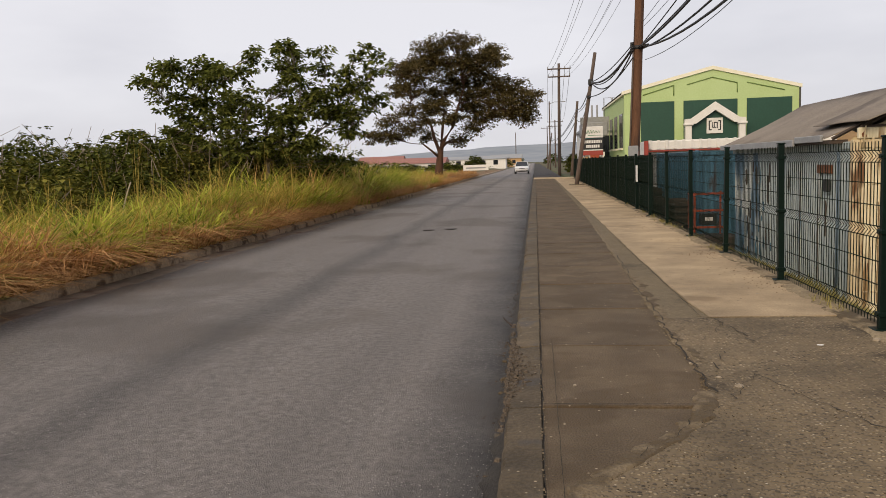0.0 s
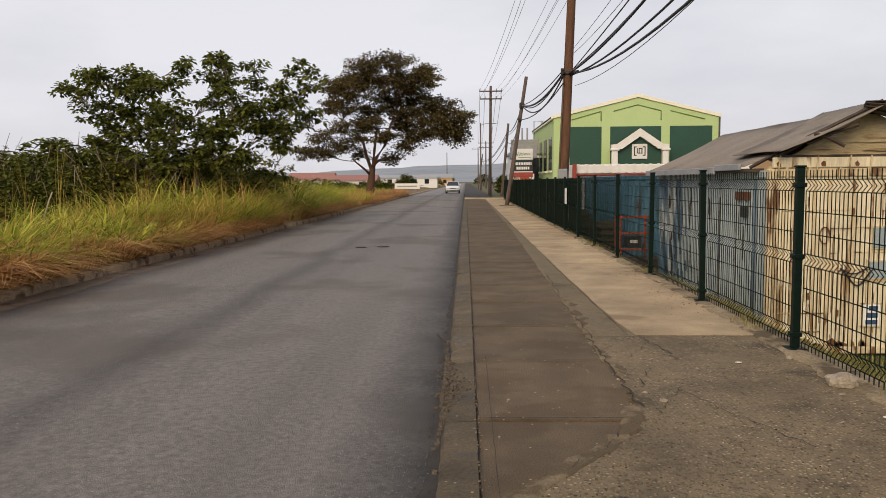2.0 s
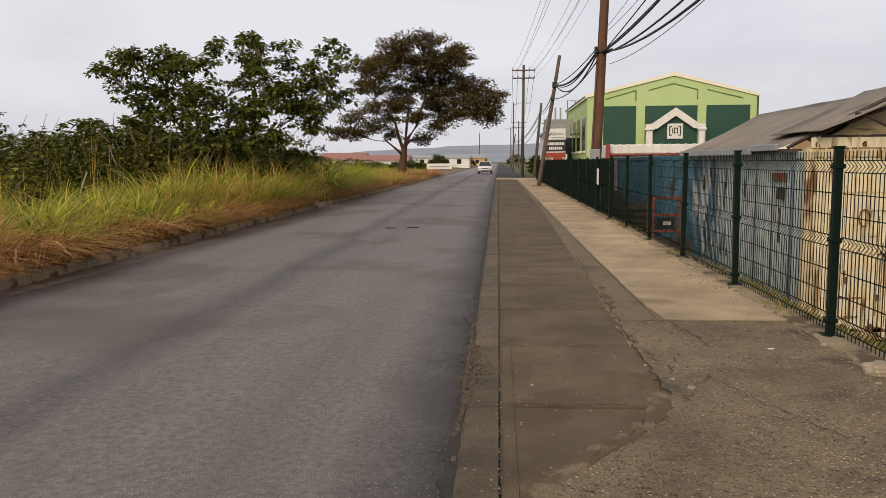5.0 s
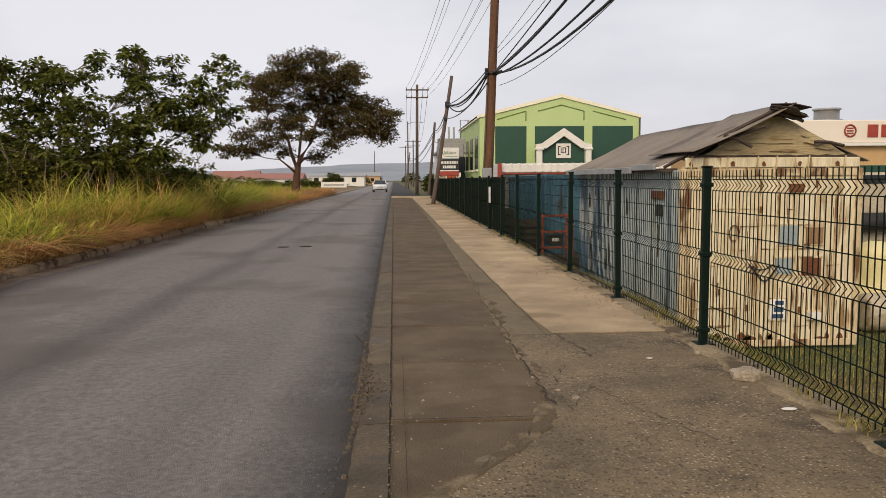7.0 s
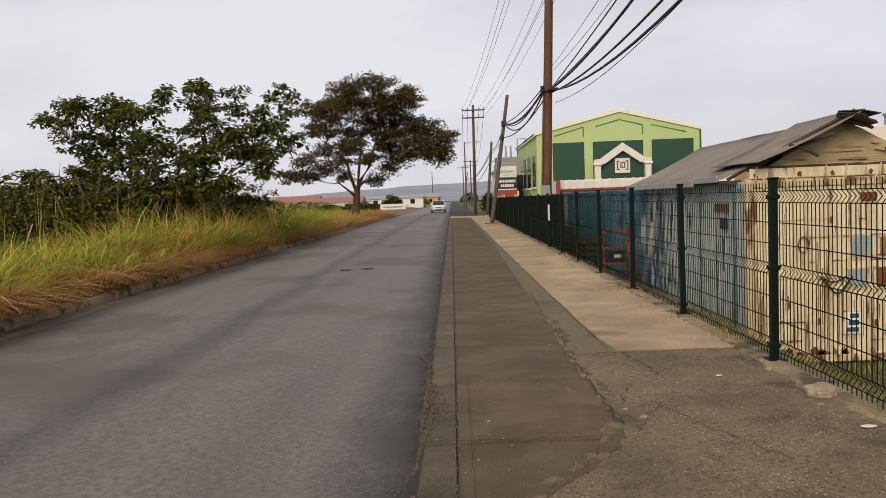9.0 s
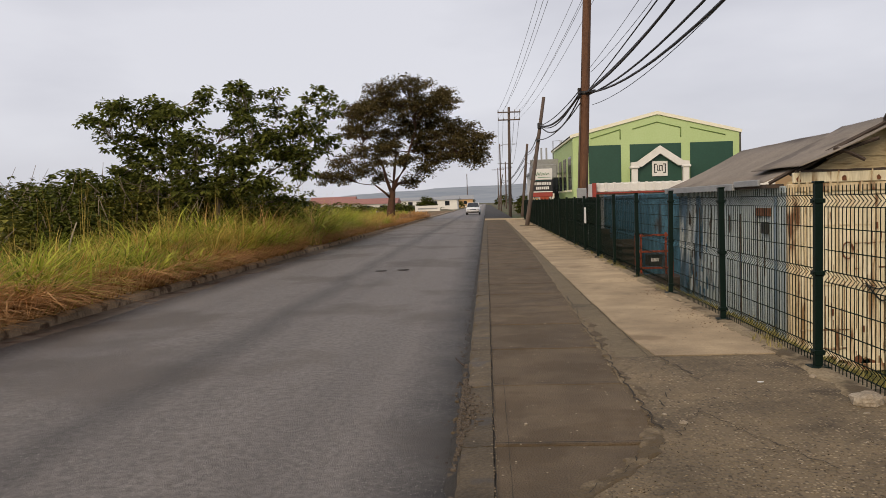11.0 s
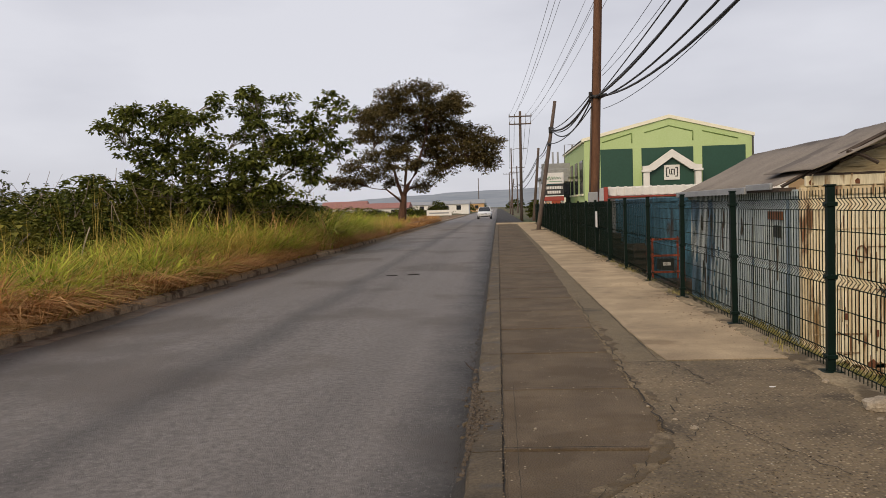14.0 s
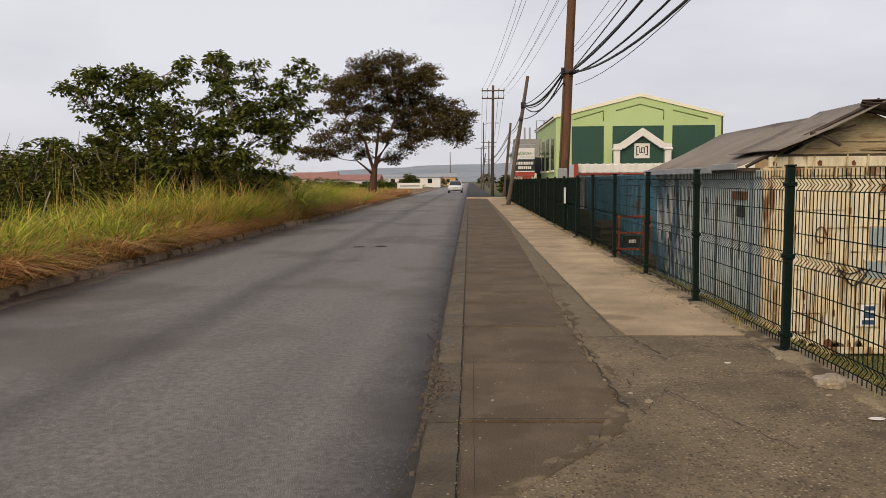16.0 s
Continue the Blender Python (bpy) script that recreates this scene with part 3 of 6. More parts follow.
sheet("pavement_aggregate", -2.0, 7.08, broken_edge, lambda y: fence_x(y) - 0.0, 0.010, M_AGG, "exposed aggregate concrete beside the walkway", cols=30)
sheet("pavement_broken_lip", 3.3, 4.95, lambda y: broken_edge(y) - 0.10 + edge_wobble(y * 3.1, 0.09), lambda y: broken_edge(y) + 0.03 + edge_wobble(y * 2.3, 0.10), 0.013, M_CRUST, "crumbled pale lip of broken concrete", step=0.02, cols=10, rough=0.010, feather=True)
sheet("pavement_flaked_skin", 5.6, 9.5, lambda y: broken_edge(y) + 0.03 + edge_wobble(y * 1.9, 0.10), lambda y: broken_edge(y) + 0.10 + 0.10 * max(0.0, noise.noise((y * 2.3, 6, 0))) + edge_wobble(y * 3.3, 0.08), 0.0125, M_CRUST, "thin pale flaking concrete skin", step=0.03, cols=6, rough=0.006, feather=True)
sheet("pavement_screed", 7.10, 60.0, broken_edge, lambda y: apron_x(y) + 0.05, 0.007, M_ROUGH, "rough stony screed between two concrete strips", step=0.12, cols=8)
sheet("pavement_aggregate_behind", -28.0, -2.0, broken_edge, lambda y: fence_x(y) - 0.0, 0.010, M_AGG, "exposed aggregate concrete beside the walkway", step=0.5, cols=12)
# pale apron slabs
a_y = [7.10, 13.2, 17.6, 22.5, 27.0, 31.5, 36.0, 40.5, 45, 49.5, 54, 58.5]
for i, (ya, yb) in enumerate(zip(a_y, a_y[1:])):
    r = random.Random(60 + i)
    ring = [(apron_x(ya + (yb - ya - 0.012) * k / 16) + r.uniform(-0.012, 0.012), ya + (yb - ya - 0.012) * k / 16) for k in range(17)]
    ring += [(fence_x(yb) - 0.03, yb - 0.012), (fence_x(ya) - 0.03, ya)]
    o = part("apron_slab", Build().prism(ring, "z", -0.1, 0.016), M_APRON, pavement)
dv = Build().prism([(-0.15, 61.0), (2.2, 60.0), (7.5, 59.6), (7.5, 64.5), (2.2, 65.0), (-0.15, 66.5)], "z", -0.3, 0.012)
solid("driveway", dv, M_APRON, label="pale concrete driveway at the end of the fence", category="driveway", kind="structure")
# earth line along the foot of the fence
sheet("pavement_edge_soil", -2.0, 60.0, lambda y: fence_x(y) - 0.14 - edge_wobble(y * 1.3, 0.10), lambda y: fence_x(y) + 0.14, 0.022, M_EDGE, "line of dust and debris along the fence foot", step=0.1, cols=6, rough=0.02)

# kerb on the field side, half buried
kb = Build()
v, f = [], []
kn = 220
for j in range(kn + 1):
    y = -20 + 170 * (j / kn) ** 1.3
    w = edge_wobble(y * 0.8, 0.05)
    v += [(-5.92 + w * 0.4, y, -0.2), (-5.935 + w * 0.4, y, -0.02 + w * 0.3), (-5.98, y, 0.02 + w * 0.5), (-6.20, y, 0.03 + w * 0.4), (-6.24, y, -0.2)]
for j in range(kn):
    for k in range(4):
        f.append((j * 5 + k, (j + 1) * 5 + k, (j + 1) * 5 + k + 1, j * 5 + k + 1))
kb.add(v, f)
solid("kerb_field_side", kb, mat("soiled_kerb", (0.22, 0.16, 0.10), (0.42, 0.32, 0.21), 4, 0.95, 0.5, 35, c3=(0.10, 0.065, 0.038), c3_scale=2.6, c3_at=0.55), label="soil-stained low concrete kerb along the field", category="kerb", kind="structure")
db = Build()
v, f = [], []
dn_ = 420
for j in range(dn_ + 1):
    y = 4 + 80 * (j / dn_) ** 1.4
    w = 0.42 + 0.22 * noise.noise((y * 0.5, 3, 2)) + 0.14 * noise.noise((y * 2.7, 5, 2))
    v += [(-5.90, y, -0.105), (-5.90 + w * 0.5, y, -0.1085), (-5.90 + max(0.03, w), y, -0.1215 + 0.0285 * max(0.03, w))]
f = [(j * 3 + k, (j + 1) * 3 + k, (j + 1) * 3 + k + 1, j * 3 + k + 1) for j in range(dn_) for k in range(2)]
solid("road_edge_dust", db.add(v, f, True), mat("tan_dust", (0.17, 0.135, 0.10), (0.29, 0.235, 0.175), 6, 0.95, 0.3, 50, c3=(0.15, 0.10, 0.065), c3_scale=2.4, c3_at=0.55), label="tan dust drifted along the far edge of the road", category="dust", kind="structure")
sb = Build()
v, f = [], []
sn, sm_ = 260, 9
for j in range(sn + 1):
    y = -10 + 150 * (j / sn) ** 1.4
    for i in range(sm_):
        x = -6.2 - 2.4 * i / (sm_ - 1)
        v.append((x, y, 0.03 + 0.10 * min(1, i / 3) + 0.06 * noise.noise((x * 2, y * 1.2, 4)) - (0.15 if i == sm_ - 1 else 0)))
f = [(j * sm_ + i, (j + 1) * sm_ + i, (j + 1) * sm_ + i + 1, j * sm_ + i + 1) for j in range(sn) for i in range(sm_ - 1)]
sb.add(v, f, True)
solid("verge", sb, M_SOIL, label="bare reddish soil verge along the field", category="verge", kind="structure")

# ---- hills on the horizon ----
hb = Build()
v, f = [], []
hn = 160
for j in range(hn + 1):
    a = radians(-75 + 150 * j / hn)
    for k, (d, h) in enumerate(((1500, -5), (1900, 20), (2500, 52), (3000, 46))):
        z = h * (0.75 + 0.5 * noise.noise((a * 5, k * 0.7, 0)) + 0.12 * noise.noise((a * 28, k, 0))) if h > 0 else h
        z *= 1.0 - 0.55 * smooth_step(0.10, 0.5, a) * (h > 0)
        v.append((d * math.sin(a), d * math.cos(a), z))
f = [(j * 4 + k, (j + 1) * 4 + k, (j + 1) * 4 + k + 1, j * 4 + k + 1) for j in range(hn) for k in range(3)]
hb.add(v, f, True)
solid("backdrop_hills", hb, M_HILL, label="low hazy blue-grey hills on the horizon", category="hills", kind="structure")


# ---- the welded mesh fence ----
def fence_profile():
    """Offset and height of a wire: three V folds."""
    pts = [(0.0, 0.03), (0.0, 0.075)]
    for base in (0.075, 0.69, 1.27):
        pts += [(0.0, base), (0.035, base + 0.045), (0.0, base + 0.09)]
    pts += [(0.0, 1.43)]
    return sorted(set(pts), key=lambda p: p[1])


PROFILE = fence_profile()


def panel_mesh():
    b = Build()
    n = 40
    r = 0.0028
    for i in range(n):
        y = 0.045 + 2.41 * i / (n - 1)
        v, f = [], []
        for off, z in PROFILE:
            v += [(off - r, y - r, z), (off + r, y - r, z), (off + r, y + r, z), (off - r, y + r, z)]
        for k in range(len(PROFILE) - 1):
            for e in range(4):
                f.append((k * 4 + e, k * 4 + (e + 1) % 4, k * 4 + 4 + (e + 1) % 4, k * 4 + 4 + e))
        b.add(v, f)
    for z in (0.075, 0.165, 0.33, 0.51, 0.69, 0.78, 0.94, 1.11, 1.27, 1.36):
        b.box(0.002, 0.009, 0.03, 2.47, z - 0.0035, z + 0.0035)
    return b.mesh("mesh_panel", M_WIRE_GREEN)


fence = thing("fence", label="dark green welded wire mesh fence with steel posts", category="fence")
PANEL = panel_mesh()
pbuild = Build()
pbuild.box(-0.03, 0.03, -0.03, 0.03, -0.05, 1.455, 0.006)
POST = pbuild.mesh("post", M_GREEN_PAINT)
cb = Build().box(-0.036, 0.036, -0.036, 0.036, 1.455, 1.47, 0.004)
CAP = cb.mesh("cap", M_GREEN_PAINT)
clipb = Build().box(-0.041, 0.041, -0.045, 0.045, 0, 0.035, 0.004)
clipb.tube([(-0.05, -0.02, 0.017), (-0.036, -0.02, 0.017)], 0.008, 6)
CLIP = clipb.mesh("clip", M_GREEN_PAINT)
FOOT = Build().box(-0.075, 0.075, -0.075, 0.075, 0.0, 0.03, 0.006).mesh("base_plate", M_GREEN_PAINT)
post_ys = [6.52 + 2.5 * i for i in range(-4, 22)]
for i, y in enumerate(post_ys):
    p = part("post", POST, None, fence)
    p.location = (fence_x(y), y, 0)
    p.rotation_euler = (0, radians(0.6 * math.sin(i * 2.3)), 0)
    part("cap", CAP, None, p)
    part("base_plate", FOOT, None, p)
    for z in (0.12, 0.74, 1.30):
        part("clip", CLIP, None, p).location = (0, 0, z)
    if i < len(post_ys) - 1:
        m = part("mesh_panel", PANEL, None, fence)
        m.location = (fence_x(y) + 0.035, y, 0)
        m.rotation_euler = (0, 0, -math.atan2(fence_x(y + 2.5) - fence_x(y), 2.5))


# dark netting tied behind the far half of the mesh
for i, y in enumerate(post_ys[:-1]):
    if y > 18.9:
        b = Build()
        v = []
        for j in range(13):
            for k in range(7):
                v.append((0.012 * noise.noise((y + j * 0.4, k * 0.7, 3)), 0.04 + 2.42 * j / 12, 0.05 + 1.36 * k / 6 + (0.02 * noise.noise((y + j * 0.5, 1, 8)) if k == 6 else 0)))
        f = [(j * 7 + k, (j + 1) * 7 + k, (j + 1) * 7 + k + 1, j * 7 + k + 1) for j in range(12) for k in range(6)]
        b.add(v, f, True).add([(x + 0.004, q, z) for x, q, z in v], [tuple(reversed(q)) for q in f], True)
        m = part("netting", b, M_NET, fence, "dark green shade netting")
        m.location = (fence_x(y) + 0.085, y, 0)
        m.rotation_euler = (0, 0, -math.atan2(fence_x(y + 2.5) - fence_x(y), 2.5))


# ---- the old container with a patched roof ----
CX0, CX1, CY0, CY1, CZ0, CZ1 = 4.00, 6.60, 10.95, 17.05, -1.02, 1.50
shed = thing("container_shed", (CX0, CY0, CZ0), "old cream and grey container under a patched sheet roof", "container")
W, L, H = CX1 - CX0, CY1 - CY0, CZ1 - CZ0
# end wall with raised vertical ribs
b = Build().box(0.05, W - 0.05, 0.02, 0.06, 0.06, H - 0.10)
part("end_wall", b, M_CREAM, shed, "weathered cream painted steel end wall")
for x, w in ((0.10, 0.05), (0.22, 0.02), (0.34, 0.04), (0.62, 0.03), (0.80, 0.05), (1.13, 0.04), (1.38, 0.03), (1.62, 0.05), (1.95, 0.03), (2.22, 0.04)):
    part("rib", Build().box(x, x + w, 0.0, 0.025, 0.10, H - 0.14, 0.006), M_CREAM_RIB, shed)
for x0, x1, z in ((0.2, 1.1, 1.95), (0.3, 0.95, 1.15), (0.15, 0.9, 0.55), (1.15, 2.1, 1.72), (1.15, 2.0, 1.38), (1.2, 2.25, 0.98), (0.15, 0.75, 0.30)):
    part("seam", Build().box(x0, x1, 0.006, 0.03, z, z + 0.018, 0.003), M_CREAM_RIB, shed)
for x in (0.0, W - 0.09):
    part("corner_post", Build().box(x, x + 0.09, -0.015, 0.10, 0.0, H, 0.012), M_CREAM_RIB, shed, "rust-streaked cream steel corner post")
part("top_rail", Build().box(0.09, W - 0.09, -0.01, 0.09, H - 0.11, H, 0.01), M_CREAM_RIB, shed)
for x in (0.22, 0.52, 0.92, 1.30, 1.72, 2.05):
    part("bracket", Build().box(x, x + 0.035, -0.03, 0.0, H - 0.13, H + 0.02, 0.005), M_CREAM_RIB, shed)
part("bottom_rail", Build().box(0.09, W - 0.09, -0.01, 0.09, 0.0, 0.10, 0.012), M_CREAM_RIB, shed)
for nm, x0, x1, z0, z1, m_, lab in (("vent_hatch", 1.57, 1.77, 1.16, 1.28, M_RUST, "rust-brown vent hatch"), ("patch", 1.43, 1.71, 0.43, 0.70, mat("pale_blue_patch", (0.20, 0.27, 0.30), (0.34, 0.40, 0.41), 6, 0.7, 0.2), "faded blue-grey patch"),
                                     ("vent_hatch", 1.83, 2.06, 0.44, 0.67, mat("brown_grille", (0.12, 0.06, 0.03), (0.36, 0.24, 0.12), 9, 0.8, 0.3, stretch=(4, 1, 0.4)), "rusted open grille"), ("patch", 1.40, 1.64, 0.02, 0.24, bpy.data.materials["pale_blue_patch"], "faded blue-grey patch"),
                                     ("vent_hatch", 1.78, 2.05, -0.01, 0.24, M_RUST, "rust-brown vent hatch"), ("notice", 1.33, 1.55, -0.63, -0.34, M_PAPER, "white and dark blue notice"), ("junction_box", 1.88, 2.06, -0.63, -0.53, M_WHITE, "small white box")):
    o = part(nm, Build().box(x0 - 0.02, x1 - 0.02, -0.02 if nm != "junction_box" else -0.08, 0.02, z0 - CZ0, z1 - CZ0, 0.004), m_, shed, lab)
    for zf in (z0 - 0.02, z1):
        part("frame_strip", Build().box(x0 - 0.045, x1 + 0.005, -0.012, 0.018, zf - CZ0, zf - CZ0 + 0.02, 0.003), M_CREAM_RIB, o)
    if nm == "notice":
        for k, (za, zb) in enumerate(((0.02, 0.08), (0.11, 0.18), (0.21, 0.27))):
            part("printed_bar", Build().box(x0 + 0.01 + 0.02 * k, x1 - 0.05, -0.024, -0.02, z0 - CZ0 + za, z0 - CZ0 + zb), mat("notice_blue", (0.02, 0.05, 0.11), (0.03, 0.07, 0.15), 8, 0.7, 0), o)
part("cable_loop", Build().tube([(1.0 + 0.42 * t, -0.02, 1.16 - 0.20 * math.sin(math.pi * t) + 0.02 * math.sin(9 * t)) for t in [k / 14 for k in range(15)]], 0.012, 6), M_BLACK, shed, "hanging black cable")
part("cable_loop", Build().tube([(0.98 + 0.36 * t, -0.02, 1.18 - 0.08 * math.sin(math.pi * t)) for t in [k / 10 for k in range(11)]], 0.010, 6), M_BLACK, shed, "hanging black cable")
part("ring_latch", Build().tube([(0.76 + 0.07 * math.cos(a), -0.02, 1.62 + 0.11 * math.sin(a)) for a in [2 * math.pi * k / 16 for k in range(14)]], 0.010, 6), M_RUST, shed, "rusted ring latch")
for x, z in ((0.55, 0.75), (0.95, 0.52), (1.12, 1.9), (1.92, 2.25), (1.72, 0.48)):
    part("hasp", Build().box(x, x + 0.03, -0.02, 0.0, z, z + 0.09, 0.004), M_RUST, shed)
g = random.Random(31)
for k in range(26):
    x, z = g.uniform(0.12, 2.3), g.uniform(0.25, 2.3)
    ln, w = g.uniform(0.05, 0.30), g.uniform(0.006, 0.018)
    part("rust_streak", Build().prism([(x, z), (x + w, z - 0.01), (x + w * 0.7, z - ln * 0.6), (x + w * 0.4, z - ln), (x + w * 0.1, z - ln * 0.5)], "y", 0.0165, 0.0195), M_RUST, shed)
for k in range(12):
    x, z = g.uniform(0.15, 2.2), g.choice((0.30, 0.55, 1.15, 1.38, 1.72, 1.95)) + g.uniform(-0.01, 0.01)
    part("rust_streak", Build().prism([(x, z), (x + g.uniform(0.08, 0.35), z + 0.006), (x + 0.06, z - 0.012)], "y", 0.002, 0.005), M_RUST, shed)
M_STREAK = mat("brown_streak", (0.10, 0.055, 0.025), (0.30, 0.20, 0.10), 12, 0.9, 0.2, 60)
g = random.Random(93)
for k in range(34):
    x, z = 0.12 + 2.36 * k / 34 + g.uniform(-0.02, 0.02), g.uniform(0.12, 0.9)
    ln, w = g.uniform(0.5, 1.4), g.uniform(0.004, 0.010)
    pts = [(x + 0.006 * noise.noise((k, i * 0.8, 0)), z + ln * i / 8) for i in range(9)]
    part("rust_streak", Build().prism([(p - w * (0.4 + 0.6 * abs(math.sin(i + k))), q) for i, (p, q) in enumerate(pts)] + [(p + w * (0.4 + 0.6 * abs(math.cos(i + k))), q) for i, (p, q) in reversed(list(enumerate(pts)))], "y", 0.0160, 0.0192), M_STREAK, shed)
for k in range(16):
    x = g.uniform(0.12, 2.35)
    w, h = g.uniform(0.06, 0.22), g.uniform(0.03, 0.12)
    part("rust_streak", Build().prism([(x, 0.10), (x + w, 0.10), (x + w * 0.9, 0.10 + h * 0.5), (x + w * 0.55, 0.10 + h), (x + w * 0.15, 0.10 + h * 0.6)], "y", 0.0150, 0.0188), M_STREAK if k % 3 else M_RUST, shed)
# long side wall: corrugated, grey near, blue and peeling far
def corrugated(x, y0, y1, z0, z1, pitch, depth):
    b = Build()
    prof, y = [], y0
    while y < y1 - 1e-6:
        prof += [(0, y), (0, y + pitch * 0.35), (depth, y + pitch * 0.5), (depth, y + pitch * 0.85)]
        y += pitch
    prof = [(d, min(q, y1)) for d, q in prof] + [(0, y1)]
    v = [(x + d, q, z) for z in (z0, z1) for d, q in prof] + [(x + depth + 0.02, q, z) for z in (z0, z1) for d, q in prof]
    n = len(prof)
    f = [(i, i + 1, n + i + 1, n + i) for i in range(n - 1)] + [(2 * n + i, 3 * n + i, 3 * n + i + 1, 2 * n + i + 1) for i in range(n - 1)]
    f += [(n + i, n + i + 1, 3 * n + i + 1, 3 * n + i) for i in range(n - 1)]
    return b.add(v, f)


part("side_panel", corrugated(0.02, 0.11, 2.0, 0.14, H - 0.12, 0.28, 0.018), M_GREYBLUE, shed, "faded grey corrugated steel side")
part("side_panel", corrugated(0.02, 2.03, 4.2, 0.14, H - 0.12, 0.31, 0.018), M_GREYBLUE, shed, "faded grey corrugated steel side")
part("side_panel", corrugated(0.02, 4.23, L - 0.10, 0.14, H - 0.12, 0.31, 0.018), M_PEEL_BLUE, shed, "peeling blue and grey painted side")
part("side_rail", Build().box(-0.01, 0.08, 0.1, L, H - 0.12, H - 0.02, 0.01), M_GREYBLUE, shed)
part("side_rail", Build().box(-0.01, 0.08, 0.1, L, 0.0, 0.14, 0.01), M_PEEL_BLUE, shed)
part("door_bar", Build().tube([(-0.02, 0.42, 0.2), (-0.02, 0.42, H - 0.15)], 0.02, 8), mat("blue_bar", (0.07, 0.11, 0.16), (0.12, 0.17, 0.22), 5, 0.5, 0.1), shed, "blue vertical locking bar")
lk = part("lock_box", Build().box(-0.05, 0.01, 0.75, 0.93, 1.83, 2.0, 0.01), M_BLACK, shed, "black lock box")
part("lock_plate", Build().box(-0.012, 0.02, 0.7, 1.25, 2.08, 2.2, 0.004), M_RUST, shed, "torn rusty plate")
for y, z0, z1 in ((1.2, 1.3, 2.15), (2.02, 0.9, 1.6), (3.1, 0.5, 0.9), (3.7, 1.5, 2.0), (4.4, 1.2, 2.2), (4.9, 0.4, 1.1)):
    part("paint_flake", Build().prism([(y, z0), (y + 0.05, z0 + 0.12), (y + 0.03, (z0 + z1) / 2), (y + 0.07, z1 - 0.1), (y + 0.01, z1), (y - 0.04, (z0 + z1) / 2 + 0.1)], "x", 0.012, 0.019), M_PEEL_BLUE if y < 3.5 else M_TIMBER, shed)
g = random.Random(57)
for k in range(52):
    y = 2.3 + 3.5 * math.sqrt(g.random())
    z = 0.2 + 1.0 * g.random() ** 1.6 if g.random() < 0.72 else g.uniform(1.2, 2.1)
    h, w = g.uniform(0.06, 0.42), g.uniform(0.015, 0.06)
    part("paint_flake", Build().prism([(y, z), (y + w, z + h * 0.2), (y + w * 0.6, z + h * 0.6), (y + w * 0.9, z + h), (y - w * 0.2, z + h * 0.8), (y - w * 0.6, z + h * 0.35)], "x", 0.010, 0.019), M_BLUE if k % 3 else M_TIMBER, shed)
for y, z, h in ((1.25, 0.5, 1.6), (2.02, 0.2, 1.9), (0.95, 1.2, 0.5), (0.55, 0.3, 0.7)):
    pts = [(y + 0.025 * noise.noise((z + h * k / 14 * 6, y, 3)), z + h * k / 14) for k in range(15)]
    part("paint_flake", Build().prism([(q - 0.014, r) for q, r in pts] + [(q + 0.014, r) for q, r in reversed(pts)], "x", 0.008, 0.019), M_TIMBER, shed)
part("far_wall", Build().box(0.05, W - 0.02, L - 0.06, L, 0.06, H - 0.05), M_PEEL_BLUE, shed)
part("hidden_side", Build().box(W - 0.06, W - 0.02, 0.1, L - 0.06, 0.05, H - 0.05), M_CREAM, shed)
# gable board
gab = Build()
v, f = [], []
gn = 26
for i in range(gn + 1):
    t = i / gn
    x = 0.02 + (W - 0.04) * t
    top = H + 0.02 + 0.72 * (1 - abs(2 * t - 1.04) ** 1.15 if abs(2 * t - 1.04) < 1 else 0) + 0.03 * noise.noise((t * 9, 0, 0))
    for k in range(7):
        z = H - 0.02 + (max(top, H) - H + 0.02) * k / 6
        v.append((x, 0.05 + 0.016 * noise.noise((x * 3, z * 9, 1)) - 0.04 * (k == 0), z))
f = [(i * 7 + k, (i + 1) * 7 + k, (i + 1) * 7 + k + 1, i * 7 + k + 1) for i in range(gn) for k in range(6)]
gab.add(v, f)
n0 = len(gab.v)
gab.add([(x, 0.11, z) for x, y, z in v], [tuple(reversed(q)) for q in f])
part("gable_board", gab, M_PLY, shed, "flaking tan painted board gable")
for k in range(2):
    zz = H + 0.16 + 0.2 * k
    half = 1.15 * (1 - (zz - H) / 0.75) * random.uniform(0.55, 0.9)
    xx = W / 2 + random.uniform(-0.25, 0.25)
    part("torn_batten", Build().prism([(xx - half, zz), (xx + half * 0.4, zz + 0.015), (xx + half, zz - 0.01), (xx + half * 0.2, zz - 0.02)], "y", 0.025, 0.045), M_PLY, shed)
part("header_band", Build().box(0.06, W - 0.06, -0.02, 0.05, H + 0.01, H + 0.15, 0.01), M_CREAM, shed, "cream band under the gable")
for x in (0.12, 0.62, 1.05, 1.32, 1.78, 2.30):
    part("hook", Build().tube([(x, -0.035, H - 0.10), (x, -0.05, H + 0.06), (x + 0.02, -0.035, H + 0.17)], 0.011, 5), M_CREAM_RIB, shed)
g = random.Random(71)
for k in range(5):
    x = 0.12 + 0.52 * k + g.uniform(-0.05, 0.05)
    part("rust_hole", Build().prism([(x, H + 0.03), (x + g.uniform(0.03, 0.06), H + 0.025), (x + 0.05, H + g.uniform(0.05, 0.09)), (x + 0.02, H + 0.10), (x - 0.01, H + 0.07)], "y", -0.026, -0.021), M_RUST, shed)
pts = [(0.10 + (W - 0.2) * k / 22, H + 0.165 + 0.02 * noise.noise((k * 0.6, 2, 0))) for k in range(23)]
part("rotten_edge", Build().prism([(x, z - 0.012) for x, z in pts] + [(x, z + 0.018 + 0.014 * noise.noise((x * 9, 5, 0))) for x, z in reversed(pts)], "y", 0.0, 0.035), M_TIMBER, shed, "rotten dark lower edge of the gable")
